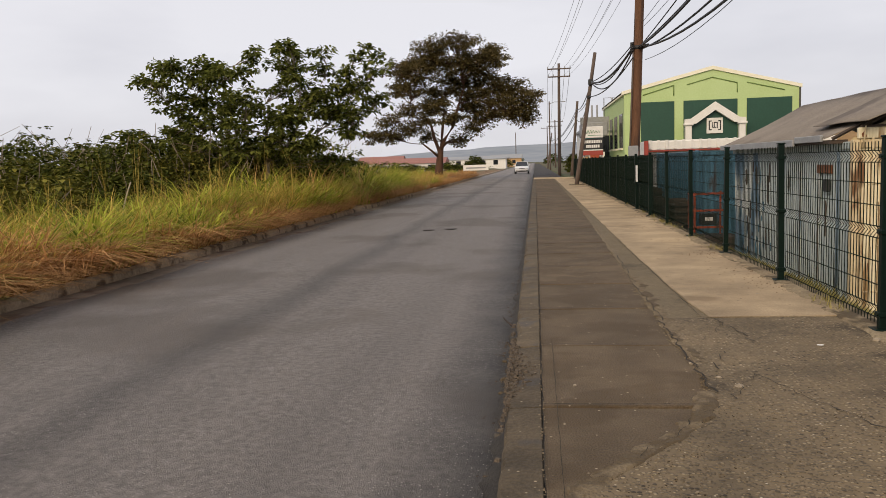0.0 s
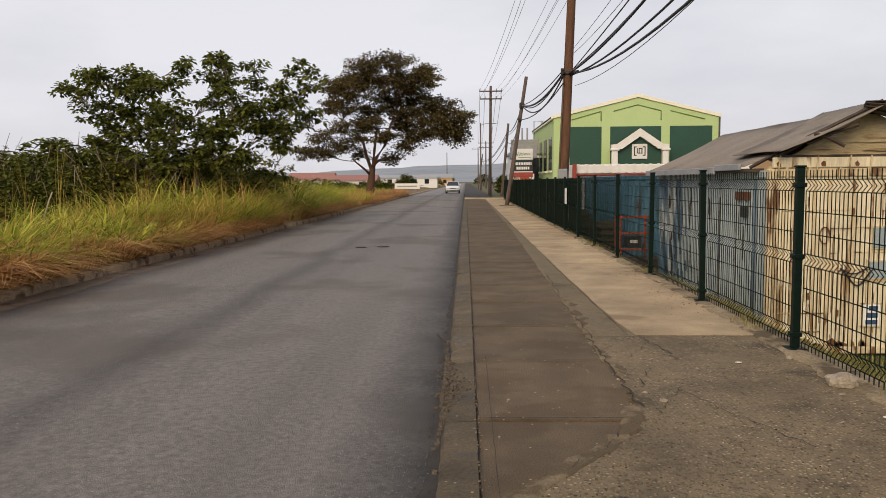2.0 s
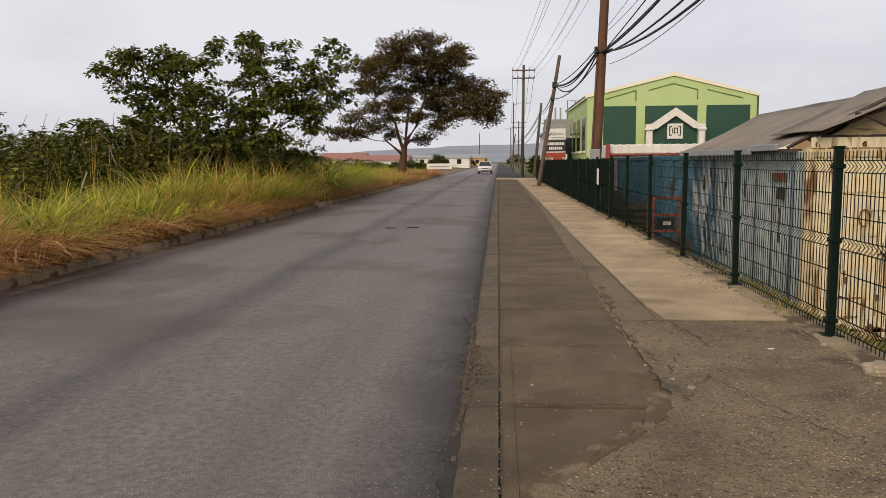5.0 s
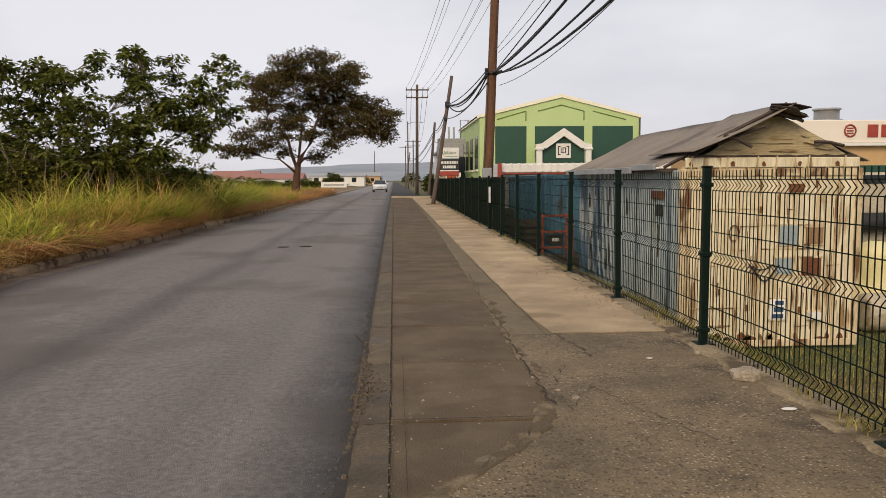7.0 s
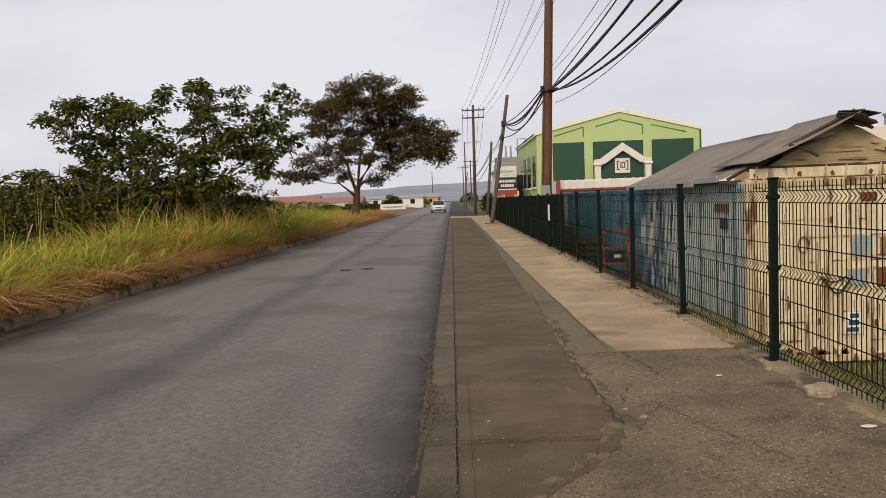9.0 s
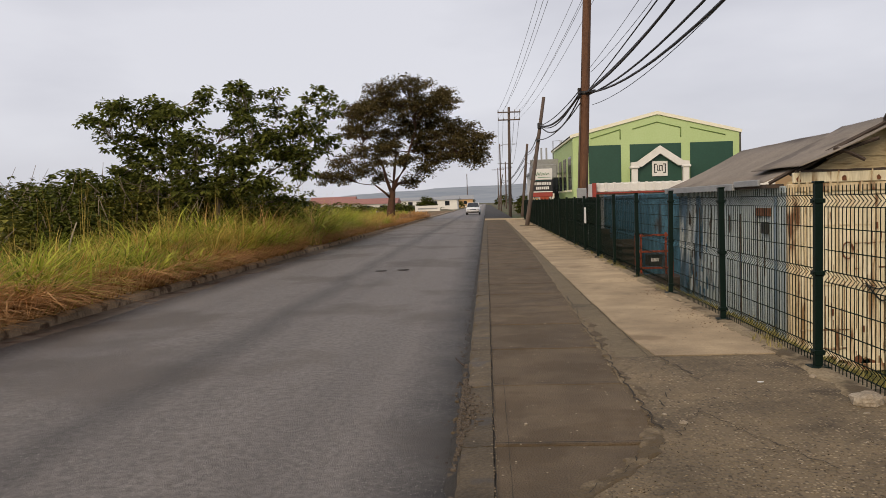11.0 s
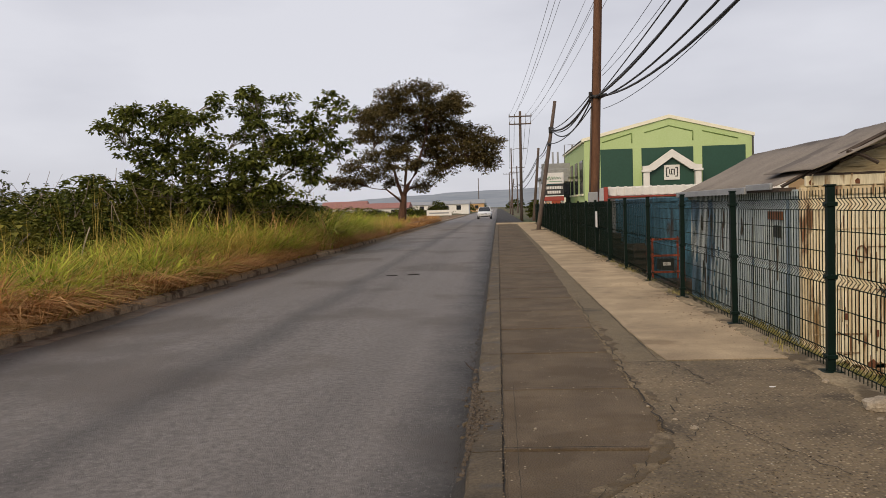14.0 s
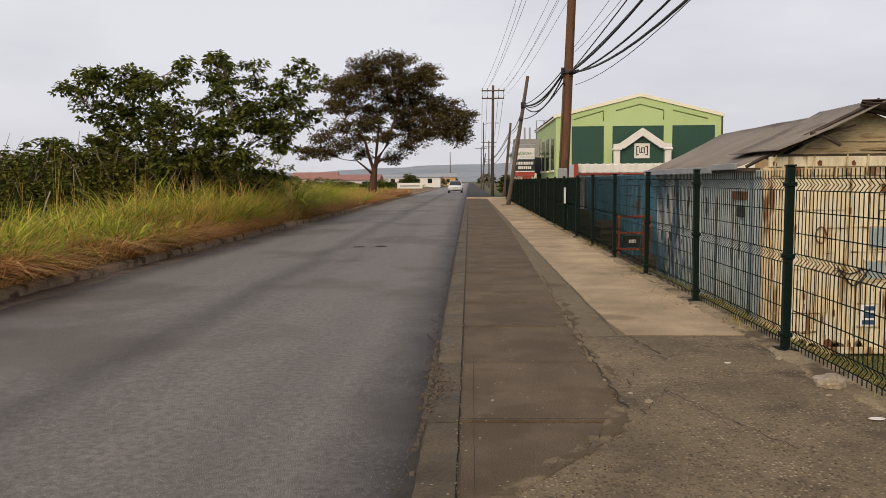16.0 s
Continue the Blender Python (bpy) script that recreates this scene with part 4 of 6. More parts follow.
for x, z, ln, w in ((0.75, 0.42, 0.22, 0.02), (0.95, 0.50, 0.18, 0.015), (1.75, 0.36, 0.30, 0.04), (1.92, 0.28, 0.26, 0.03), (1.70, 0.45, 0.12, 0.02), (0.55, 0.27, 0.30, 0.015), (1.25, 0.24, 0.4, 0.012)):
    part("torn_batten", Build().prism([(x, H + z), (x + ln * 0.5, H + z + w * 0.6), (x + ln, H + z - 0.01), (x + ln * 0.6, H + z - w)], "y", 0.015, 0.045), M_PLY, shed)
for za, zb, xb, yb in ((0.86, 0.81, 1.63, -0.36), (0.80, 0.69, 1.61, -0.32), (0.84, 0.72, 1.46, -0.42)):
    b = Build()
    v = [(1.10, -0.30, H + za), (1.28, 0.12, H + za - 0.02), (xb - 0.02, 0.02, H + zb - 0.02), (xb, yb, H + zb), (1.36, yb - 0.05, H + (za + zb) / 2 + 0.02)]
    b.add(v + [(x, y, z - 0.012) for x, y, z in v], [(0, 1, 2, 3, 4), (9, 8, 7, 6, 5)] + [(i, 5 + i, 5 + (i + 1) % 5, (i + 1) % 5) for i in range(5)])
    part("ridge_sheet", b, M_TIMBER, shed, "bent charred sheet at the ridge")
# corrugated roof, two slopes
def roof_slope(x0, z0, x1, z1, y0, y1, name_, dy0=0.0):
    b = Build()
    n = int((y1 - y0) / 0.022)
    v = []
    for i in range(n + 1):
        y = y0 + (y1 - y0) * i / n
        dz = 0.005 * math.sin(i * math.pi / 2) + 0.012 * noise.noise((y * 1.1, x0, 0))
        for k in range(5):
            t = k / 4
            v.append((x0 + (x1 - x0) * t, y + (dy0 * t if i == 0 else 0), z0 + (z1 - z0) * t + dz - 0.035 * math.sin(math.pi * t)))
    f = [(i * 5 + k, (i + 1) * 5 + k, (i + 1) * 5 + k + 1, i * 5 + k + 1) for i in range(n) for k in range(4)]
    b.add(v, f, True)
    m = len(v)
    b.add([(x, y, z - 0.012) for x, y, z in v], [tuple(reversed(q)) for q in f], True)
    for k in range(4):
        b.f.append([k, k + 1, m + k + 1, m + k]); b.smooth.append(False)
    for i in range(n):
        b.f.append([i * 5, (i + 1) * 5, m + (i + 1) * 5, m + i * 5]); b.smooth.append(False)
        b.f.append([i * 5 + 4, (i + 1) * 5 + 4, m + (i + 1) * 5 + 4, m + i * 5 + 4]); b.smooth.append(False)
    return b


part("roof_sheet", roof_slope(-0.20, H + 0.04, W / 2 + 0.06, H + 0.80, 0.35, L + 0.05, "roof_sheet"), M_ROOF, shed, "grey-brown corrugated roofing sheets")
part("roof_sheet", roof_slope(0.05, H + 0.24, W / 2 + 0.10, H + 0.87, -0.30, 1.6, "roof_sheet", -0.1), M_ROOF, shed, "loose overlapping roofing sheet")
part("roof_sheet", roof_slope(W + 0.12, H + 0.10, W / 2 + 0.02, H + 0.78, 0.05, L + 0.05, "roof_sheet"), M_ROOF, shed, "grey-brown corrugated roofing sheets")
for (xa, za, ya), (xb, zb, yb) in (((-0.15, 0.02, 0.30), (1.25, 0.80, -0.20)), ((0.1, 0.14, 0.05), (1.32, 0.86, -0.30)), ((0.45, 0.32, -0.1), (1.0, 0.55, -0.35)), ((1.15, 0.80, -0.3), (1.62, 0.70, -0.25)), ((1.2, 0.74, -0.25), (1.60, 0.63, -0.2)), ((1.85, 0.36, -0.05), (2.25, 0.30, -0.1)), ((0.5, 0.45, -0.2), (0.85, 0.28, -0.3))):
    part("rafter", Build().tube([(xa, ya, H + za), ((xa + xb) / 2, (ya + yb) / 2, H + (za + zb) / 2 + 0.02), (xb, yb, H + zb)], 0.024, 4, smooth=False), M_TIMBER, shed, "charred broken timber")
part("fascia", Build().box(-0.24, -0.20, 1.6, L + 0.05, H - 0.06, H + 0.05, 0.006), M_GREYMETAL, shed, "grey metal eaves fascia")
part("fascia", Build().box(-0.23, -0.19, 0.5, 1.57, H - 0.01, H + 0.08, 0.006), M_GREYMETAL, shed, "bent pale metal flashing")
part("eaves_board", Build().box(-0.18, 0.05, 0.3, L, H - 0.04, H + 0.01), M_TIMBER, shed)

# ---- blue container and orange rack in the yard ----
blue = thing("blue_container", (3.75, 19.6, -1.05), "dark blue corrugated steel container in the yard", "container")
part("end_wall", corrugated(0, 0.06, 2.38, 0.1, 2.45, 0.28, 0.03), M_BLUE, blue).matrix_basis = pose(2.44, 0.0, 0, 0, 0, 90)
part("side_wall", corrugated(0.02, 0.1, 5.9, 0.1, 2.45, 0.28, 0.035), M_BLUE, blue)
part("roof", Build().box(0.05, 2.4, 0.05, 5.95, 2.47, 2.50), M_BLUE, blue)
for x in (0, 2.36):
    for y in (-0.02, 5.9):
        part("corner_post", Build().box(x, x + 0.09, y, y + 0.1, 0, 2.54, 0.01), M_BLUE, blue)
for z in (0.0, 2.42):
    part("rail", Build().box(0.09, 2.36, -0.01, 0.06, z, z + 0.1, 0.01), M_BLUE, blue)
    part("rail", Build().box(0.0, 0.07, 0.09, 5.9, z, z + 0.1, 0.01), M_BLUE, blue)
part("back_wall", Build().box(0.05, 2.4, 5.92, 5.96, 0.1, 2.45), M_BLUE, blue)
part("far_side", Build().box(2.36, 2.4, 0.05, 5.95, 0.1, 2.45), M_BLUE, blue)

rack = thing("metal_rack", (3.25, 17.2, -0.95), "orange painted steel rack frame on a dark pallet", "rack")
part("pallet", Build().box(-0.1, 0.95, -0.1, 0.8, 0.0, 0.62, 0.02), M_TIMBER, rack, "stack of dark pallets")
for x in (0, 0.66):
    for y in (0, 0.6):
        part("leg", Build().box(x, x + 0.04, y, y + 0.04, 0.62, 1.55, 0.006), M_ORANGE, rack)
for z in (0.80, 1.15, 1.50):
    part("crossbar", Build().box(0, 0.70, -0.005, 0.03, z, z + 0.045, 0.006), M_ORANGE, rack)
    part("crossbar", Build().box(-0.005, 0.03, 0, 0.64, z, z + 0.045, 0.006), M_ORANGE, rack)
part("crate", Build().box(0.2, 0.5, 0.15, 0.5, 0.85, 1.1, 0.01), M_BLACK, rack)
part("label_plate", Build().box(0.26, 0.42, 0.142, 0.148, 0.95, 1.02), M_PAPER, rack)
for i, (x, y, w, h) in enumerate(((3.15, 19.0, 0.5, 0.8), (3.1, 21.3, 0.55, 0.7), (3.2, 23.8, 0.5, 0.85))):
    s = thing("pallet_stack", (x, y, ground_z(x, y) - 0.15), "stack of dark weathered timber pallets behind the fence", "pallets", "pallet stacks")
    for k in range(int(h / 0.14)):
        part("pallet", Build().box(0.02 * (k % 2), w, 0.03 * ((k + 1) % 2), 1.1, 0.15 * k, 0.15 * k + 0.03).box(0.05, w - 0.05, 0.1, 0.2, 0.15 * k + 0.03, 0.15 * k + 0.14).box(0.05, w - 0.05, 0.85, 0.95, 0.15 * k + 0.03, 0.15 * k + 0.14), M_TIMBER, s)


# ---- plants ----
def blades(name, n, place, height, width, lean, material, seed, label, category, segs=3):
    """A mass of bent, tapering grass blades as one mesh. place(rng, n) gives x, y, z, a height factor and a heading."""
    g = np.random.default_rng(seed)
    x, y, z, hf, a = place(g, n)
    n = len(x)
    h = height(x, y, g) * hf
    le = g.uniform(*lean, n)
    w = g.uniform(*width, n)
    dx, dy = np.cos(a), np.sin(a)
    rows = []
    for k in range(segs + 1):
        t = k / segs
        out = h * le * t ** 1.8
        up = h * (t - 0.42 * le * t ** 2.4)
        half = w * (1 - t) ** 0.7 + 0.0006
        px, py, pz = x + dx * out, y + dy * out, z + up
        rows.append(np.stack([px - dy * half, py + dx * half, pz], 1))
        rows.append(np.stack([px + dy * half, py - dx * half, pz], 1))
    verts = np.stack(rows, 1).reshape(-1, 3)
    m = 2 * (segs + 1)
    base = np.arange(n)[:, None] * m
    quads = np.concatenate([base + np.array([[2 * k, 2 * k + 1, 2 * k + 3, 2 * k + 2]]) for k in range(segs)], 0)
    me = bpy.data.meshes.new(name)
    me.from_pydata(verts.tolist(), [], quads.tolist())
    me.materials.append(material)
    return tagged(new(name, me), label, category, kind="stuff")


def patchy(x, y, f, s):
    return np.array([noise.noise((a * f, b * f, s)) for a, b in zip(x, y)])


def verge_place(xa, xb, ya, yb, clump, seed, low=-1.0, high=1.0, spread=0.10, out=0.7, toward=0.0):
    """Tussocks: blades fan out from each clump's middle; clumps differ in height."""
    def place(g, n):
        m = n // clump
        cy = ya + (yb - ya) * g.uniform(0, 1, m) ** 1.6
        cx = g.uniform(xa, xb, m)
        keep = patchy(cx, cy, 0.55, seed)
        ok = (keep > low) & (keep < high)
        cx, cy = cx[ok], cy[ok]
        big = np.clip(0.85 + 0.75 * patchy(cx, cy, 0.8, seed + 9) + g.normal(0, 0.16, len(cx)), 0.35, 1.6)
        ox, oy = g.normal(0, spread, len(cx) * clump), g.normal(0, spread, len(cx) * clump)
        a = np.arctan2(oy, ox + toward) + g.normal(0, out, len(ox))
        x, y = np.repeat(cx, clump) + ox, np.repeat(cy, clump) + oy
        return np.minimum(x, -6.02), y, np.full(len(x), 0.03), np.repeat(big, clump), a
    return place


def rise(y):
    """The verge grows taller round the trees and lower beyond them."""
    return 1 + 0.55 * np.clip((y - 15) / 8, 0, 1) - 0.60 * np.clip((y - 36) / 16, 0, 1)


blades("tall_green_grass", 38000, verge_place(-9.4, -6.35, 5, 52, 60, 3.0, 0.02, 2, 0.17), lambda x, y, g: g.uniform(0.5, 1.3, len(x)) * rise(y) * np.where(x > -6.8, 0.7, 1.0), (0.013, 0.028), (0.5, 1.7), M_GRASS_GREEN, 1, "tall arching green grass on the verge", "grass")
blades("tall_straw_grass", 30000, verge_place(-9.6, -6.5, 5, 60, 50, 3.0, -2, 0.08, 0.15), lambda x, y, g: g.uniform(0.45, 1.12, len(x)) * rise(y), (0.009, 0.018), (0.4, 1.5), M_GRASS_GOLD, 2, "tall straw-coloured grass on the verge", "grass")
blades("rust_brown_grass", 22000, verge_place(-9.2, -6.4, 5, 60, 45, 17.0, 0.08, 2, 0.16), lambda x, y, g: g.uniform(0.5, 1.05, len(x)) * rise(y), (0.008, 0.018), (0.5, 1.7), M_GRASS_DRY, 12, "rust-brown withered grass among the green", "grass")
blades("dead_grass", 50000, verge_place(-7.2, -6.05, 5, 82, 44, 7.0, -0.16, 2, spread=0.17, toward=0.35), lambda x, y, g: g.uniform(0.35, 0.95, len(x)) * np.where(y > 40, 0.6, 1.0), (0.008, 0.018), (0.9, 2.0), M_GRASS_DRY, 3, "brown dead grass hanging over the kerb", "grass")
blades("grass_stalk", 2200, verge_place(-9.5, -6.9, 5, 50, 9, 12.0, spread=0.12), lambda x, y, g: g.uniform(1.0, 1.5, len(x)) * rise(y), (0.003, 0.006), (0.05, 0.45), M_GRASS_GOLD, 8, "thin dry seed stalks above the grass", "grass")
blades("grass_tussock", 20000, verge_place(-8.4, -6.3, 5, 42, 130, 14.0, 0.0, 2, 0.20), lambda x, y, g: g.uniform(0.6, 1.2, len(x)) * rise(y), (0.014, 0.032), (0.6, 1.8), M_GRASS_GREEN, 9, "large arching green grass tussocks on the verge", "grass")
blades("far_grass", 22000, verge_place(-30, -7.2, 36, 110, 40, 23.0, spread=0.3), lambda x, y, g: g.uniform(0.4, 0.95, len(x)), (0.02, 0.045), (0.3, 1.2), M_GRASS_DRY, 13, "brown and straw grass over the far field", "grass")
blades("far_green_grass", 14000, verge_place(-34, -8.5, 34, 110, 40, 29.0, 0.0, 2, 0.3), lambda x, y, g: g.uniform(0.5, 1.15, len(x)), (0.02, 0.045), (0.3, 1.2), M_GRASS_GREEN, 14, "green grass over the far field", "grass")
blades("back_grass", 26000, verge_place(-13, -9.2, 6, 70, 40, 5.0, spread=0.2), lambda x, y, g: g.uniform(0.6, 1.15, len(x)), (0.008, 0.016), (0.2, 1.0), M_GRASS_GREEN, 4, "green and straw grass in the field", "grass")


def yard_place(g, n):
    x = 2.66 + 5.8 * g.uniform(0, 1, n) ** 1.3
    y = g.uniform(1.5, 13.0, n)
    ok = ~((x > 3.9) & (y > 10.9) & (x < 6.5))
    x, y = x[ok], y[ok]
    return x, y, np.array([ground_z(a, b) - 0.005 for a, b in zip(x, y)]), np.clip(1 + patchy(x, y, 1.2, 4), 0.2, 2), g.uniform(0, 6.28, len(x))


blades("yard_grass", 34000, yard_place, lambda x, y, g: g.uniform(0.04, 0.11, len(x)), (0.003, 0.006), (0.3, 1.1), M_LAWN, 5, "short patchy lawn behind the fence", "grass", segs=2)


def fence_weeds(g, n):
    y = g.uniform(2, 40, n // 10)
    ok = patchy(y, y * 0 + 3, 0.8, 2) > 0.12
    y = np.repeat(y[ok], 10)
    y = y + g.normal(0, 0.06, len(y))
    return fence_x(y) + g.normal(0.03, 0.06, len(y)), y, np.full(len(y), 0.015), np.ones(len(y)), g.uniform(0, 6.28, len(y))


blades("fence_weeds", 5200, fence_weeds, lambda x, y, g: g.uniform(0.03, 0.12, len(x)), (0.002, 0.004), (0.3, 1.4), M_LAWN, 6, "dry weeds along the fence foot", "weeds", segs=2)


def leaf_mass(b_v, b_f, centre, n, size, g, droop=0.35, slim=0.32, spread=1.0):
    """n folded leaves that spring from a point."""
    for _ in range(n):
        a = g.uniform(0, 2 * math.pi)
        e = g.uniform(-droop - 0.35, 0.75 - droop)
        d = Vector((math.cos(a) * math.cos(e), math.sin(a) * math.cos(e), math.sin(e)))
        s = size * g.uniform(0.65, 1.2)
        side = d.cross(Vector((0, 0, 1))).normalized() * s * slim
        c = Vector(centre) + d * s * 0.15 * spread
        o = len(b_v)
        tip = c + d * s + Vector((0, 0, -0.18 * s))
        mid = c + d * s * 0.5
        b_v += [tuple(c), tuple(mid + side + Vector((0, 0, 0.05 * s))), tuple(tip), tuple(mid - side + Vector((0, 0, 0.05 * s)))]
        b_f += [(o, o + 1, o + 2), (o, o + 2, o + 3)]


def limb(b, p0, p1, r0, r1, g, bend=0.18, n=6, sides=6):
    """A tapered, crooked limb."""
    p0, p1 = Vector(p0), Vector(p1)
    ln = (p1 - p0).length
    pts, rad = [], []
    wob = [Vector((g.uniform(-1, 1), g.uniform(-1, 1), g.uniform(-0.4, 1))) * ln * bend * 0.5 for _ in range(2)]
    for i in range(n + 1):
        t = i / n
        pts.append(p0.lerp(p1, t) + wob[0] * math.sin(math.pi * t) + wob[1] * 0.4 * math.sin(2 * math.pi * t))
        rad.append(r0 + (r1 - r0) * t)
    b.tube(pts, rad, sides)
    return pts


def tuft(vs, fs, c, r, n, size, g, flat=0.55, slim=0.30, droop=0.15):
    """A rosette of folded leaves round a twig's end."""
    for _ in range(n):
        a, e = g.uniform(0, 2 * math.pi), math.asin(g.uniform(-0.7, 1.0))
        d = Vector((math.cos(a) * math.cos(e), math.sin(a) * math.cos(e), math.sin(e)))
        k = r * math.sqrt(g.random())
        p = Vector((c[0] + d.x * k, c[1] + d.y * k, c[2] + d.z * k * flat))
        out = Vector((d.x + g.gauss(0, 0.35), d.y + g.gauss(0, 0.35), d.z * 0.5 - droop + g.gauss(0, 0.25))).normalized()
        s = size * g.uniform(0.6, 1.25)
        side = out.cross(Vector((g.gauss(0, 0.3), g.gauss(0, 0.3), 1.0))).normalized() * s * slim
        mid = p + out * s * 0.48
        up = Vector((0, 0, 0.06 * s))
        o = len(vs)
        vs += [tuple(p), tuple(mid + side + up), tuple(p + out * s - up * 2.5), tuple(mid - side + up)]
        fs += [(o, o + 1, o + 2), (o, o + 2, o + 3)]


def tree(name, at, stems, boughs, m_leaf, m_bark, label, seed, tufts, tuft_r, leaves, size, depth, flat, slim, thin, droop=0.15, wide=1.0):
    """stems: (points, foot radius). boughs: (dx, z, rx, rz), each a leafy mass at the end of a limb that forks off the wood nearest below it."""
    g = random.Random(seed)
    t = thing(name, at, label, "tree")
    wood, limbs = Build(), Build()
    nodes = []
    for pts, r in stems:
        n = len(pts)
        rad = [r * (1 - 0.5 * i / (n - 1)) for i in range(n)]
        wood.tube(pts, rad, 10)
        nodes += [(Vector(p), q) for p, q in list(zip(pts, rad))[n // 2:]]
    part("trunk", wood, m_bark, t)
    top = nodes[-1][0]
    vs, fs = [], []
    for dx, z, rx, rz in sorted(boughs, key=lambda q: math.hypot(q[0] - top.x, q[1] - top.z)):
        reach = math.hypot(dx, 0.4 * rx)
        c = Vector((dx, g.uniform(-1, 1) * depth * max(0.25, 1 - (reach / 9.0 if depth > 2 else reach / 5.0)), z))
        start, r0 = min(nodes, key=lambda q: (q[0] - c).length + 2.5 * max(0.0, q[0].z - c.z + 0.2))
        path = limb(limbs, start, c - Vector((0, 0, rz * 0.4)), r0 * 0.62, max(thin, r0 * 0.22), g, 0.20, 7, 6)
        nodes += [(path[k], max(thin, r0 * 0.62 * (1 - 0.10 * k))) for k in (3, 5, 7)]
        rx, rz = rx * wide, rz * wide
        for _ in range(max(3, int(tufts * (rx * rz) ** 0.75))):
            d = Vector((g.gauss(0, 1), g.gauss(0, 1), g.gauss(0, 1))).normalized() * g.uniform(0.35, 1.05)
            q = c + Vector((d.x * rx, d.y * min(rx, 1.2 * depth), d.z * rz))
            limb(limbs, path[g.choice((3, 4, 5, 6, 7))], q, thin * 0.8, thin * 0.35, g, 0.22, 3, 3)
            tuft(vs, fs, q, tuft_r * g.uniform(0.65, 1.3), leaves, size, g, flat, slim, droop)
    part("bough", limbs, m_bark, t)
    me = bpy.data.meshes.new("crown")
    me.from_pydata(vs, [], fs)
    me.materials.append(m_leaf)
    part("crown", me, None, t)
    return t


b_left = [(-4.2, 4.5, 0.44, 0.22), (-3.5, 4.9, 0.44, 0.26), (-2.7, 4.8, 0.53, 0.3), (-3.3, 4.2, 0.53, 0.43), (-1.8, 4.9, 0.52, 0.26), (-2.0, 4.4, 0.62, 0.34), (-1.1, 4.8, 0.44, 0.21), (-2.9, 3.6, 0.62, 0.35), (-3.3, 2.9, 0.44, 0.34), (-2.5, 2.9, 0.72, 0.43), (-1.4, 3.2, 0.62, 0.43), (-2.1, 2.2, 0.97, 0.52), (-3.0, 2.3, 0.72, 0.44), (-1.2, 4.3, 0.5, 0.3), (-1.6, 3.8, 0.7, 0.35), (-2.4, 3.9, 0.6, 0.3), (-1.5, 1.5, 1.2, 0.4)]
b_middle = [(-0.2, 5.2, 0.44, 0.25), (-0.6, 4.5, 0.61, 0.34), (0.7, 5.4, 0.48, 0.26), (0.6, 4.9, 0.62, 0.34), (1.4, 5.2, 0.39, 0.25), (2.0, 5.2, 0.34, 0.17), (2.1, 4.6, 0.43, 0.25), (1.5, 4.3, 0.52, 0.34), (1.2, 3.7, 0.62, 0.42), (-0.6, 3.5, 0.61, 0.35), (-0.7, 2.8, 0.79, 0.43), (0.4, 3.1, 0.7, 0.43), (1.3, 3.0, 0.7, 0.43), (-0.7, 2.0, 0.97, 0.52), (1.1, 2.2, 0.88, 0.52), (0.2, 2.3, 0.9, 0.4), (0.3, 4.2, 0.6, 0.35), (-0.1, 3.7, 0.5, 0.3), (0.8, 1.5, 1.1, 0.4)]
b_right = [(2.0, 3.8, 0.61, 0.42), (2.7, 4.0, 0.44, 0.35), (2.2, 3.0, 0.61, 0.43), (2.9, 2.7, 0.39, 0.34), (3.0, 4.4, 0.35, 0.21), (3.2, 5.0, 0.16, 0.09), (3.5, 5.2, 0.22, 0.1), (3.9, 5.0, 0.21, 0.1), (4.0, 4.5, 0.43, 0.25), (3.3, 3.9, 0.44, 0.34), (3.8, 3.5, 0.43, 0.34), (3.2, 3.2, 0.53, 0.34), (2.9, 2.5, 0.21, 0.22), (2.0, 2.2, 0.53, 0.35), (2.6, 3.4, 0.6, 0.4), (2.4, 1.7, 0.6, 0.35)]
tree("broadleaf_tree", (-9.02, 26, 0.0),
     [([(0, 0, -0.1), (0.04, 0, 0.9), (0.09, 0, 1.8), (0.05, 0.1, 2.6), (0.2, 0.1, 3.4)], 0.085), ([(0.08, 0, 1.65), (0.4, 0, 1.95), (0.75, 0.05, 2.15), (1.2, 0.1, 2.9)], 0.075), ([(-1.75, 0.2, -0.1), (-1.56, 0.2, 1.1), (-1.36, 0.2, 2.0), (-1.3, 0.2, 2.7)], 0.085), ([(-0.6, 0.4, -0.1), (-0.75, 0.4, 1.4), (-1.8, 0.3, 2.8), (-2.4, 0.3, 3.6)], 0.06)],
     b_left + b_middle + b_right, M_LEAF, M_BARK, "leafy green broadleaf tree in the roadside grass", 11,
     wide=1.15, tufts=42, tuft_r=0.19, leaves=26, size=0.18, depth=1.6, flat=0.6, slim=0.32, thin=0.016, droop=0.25)

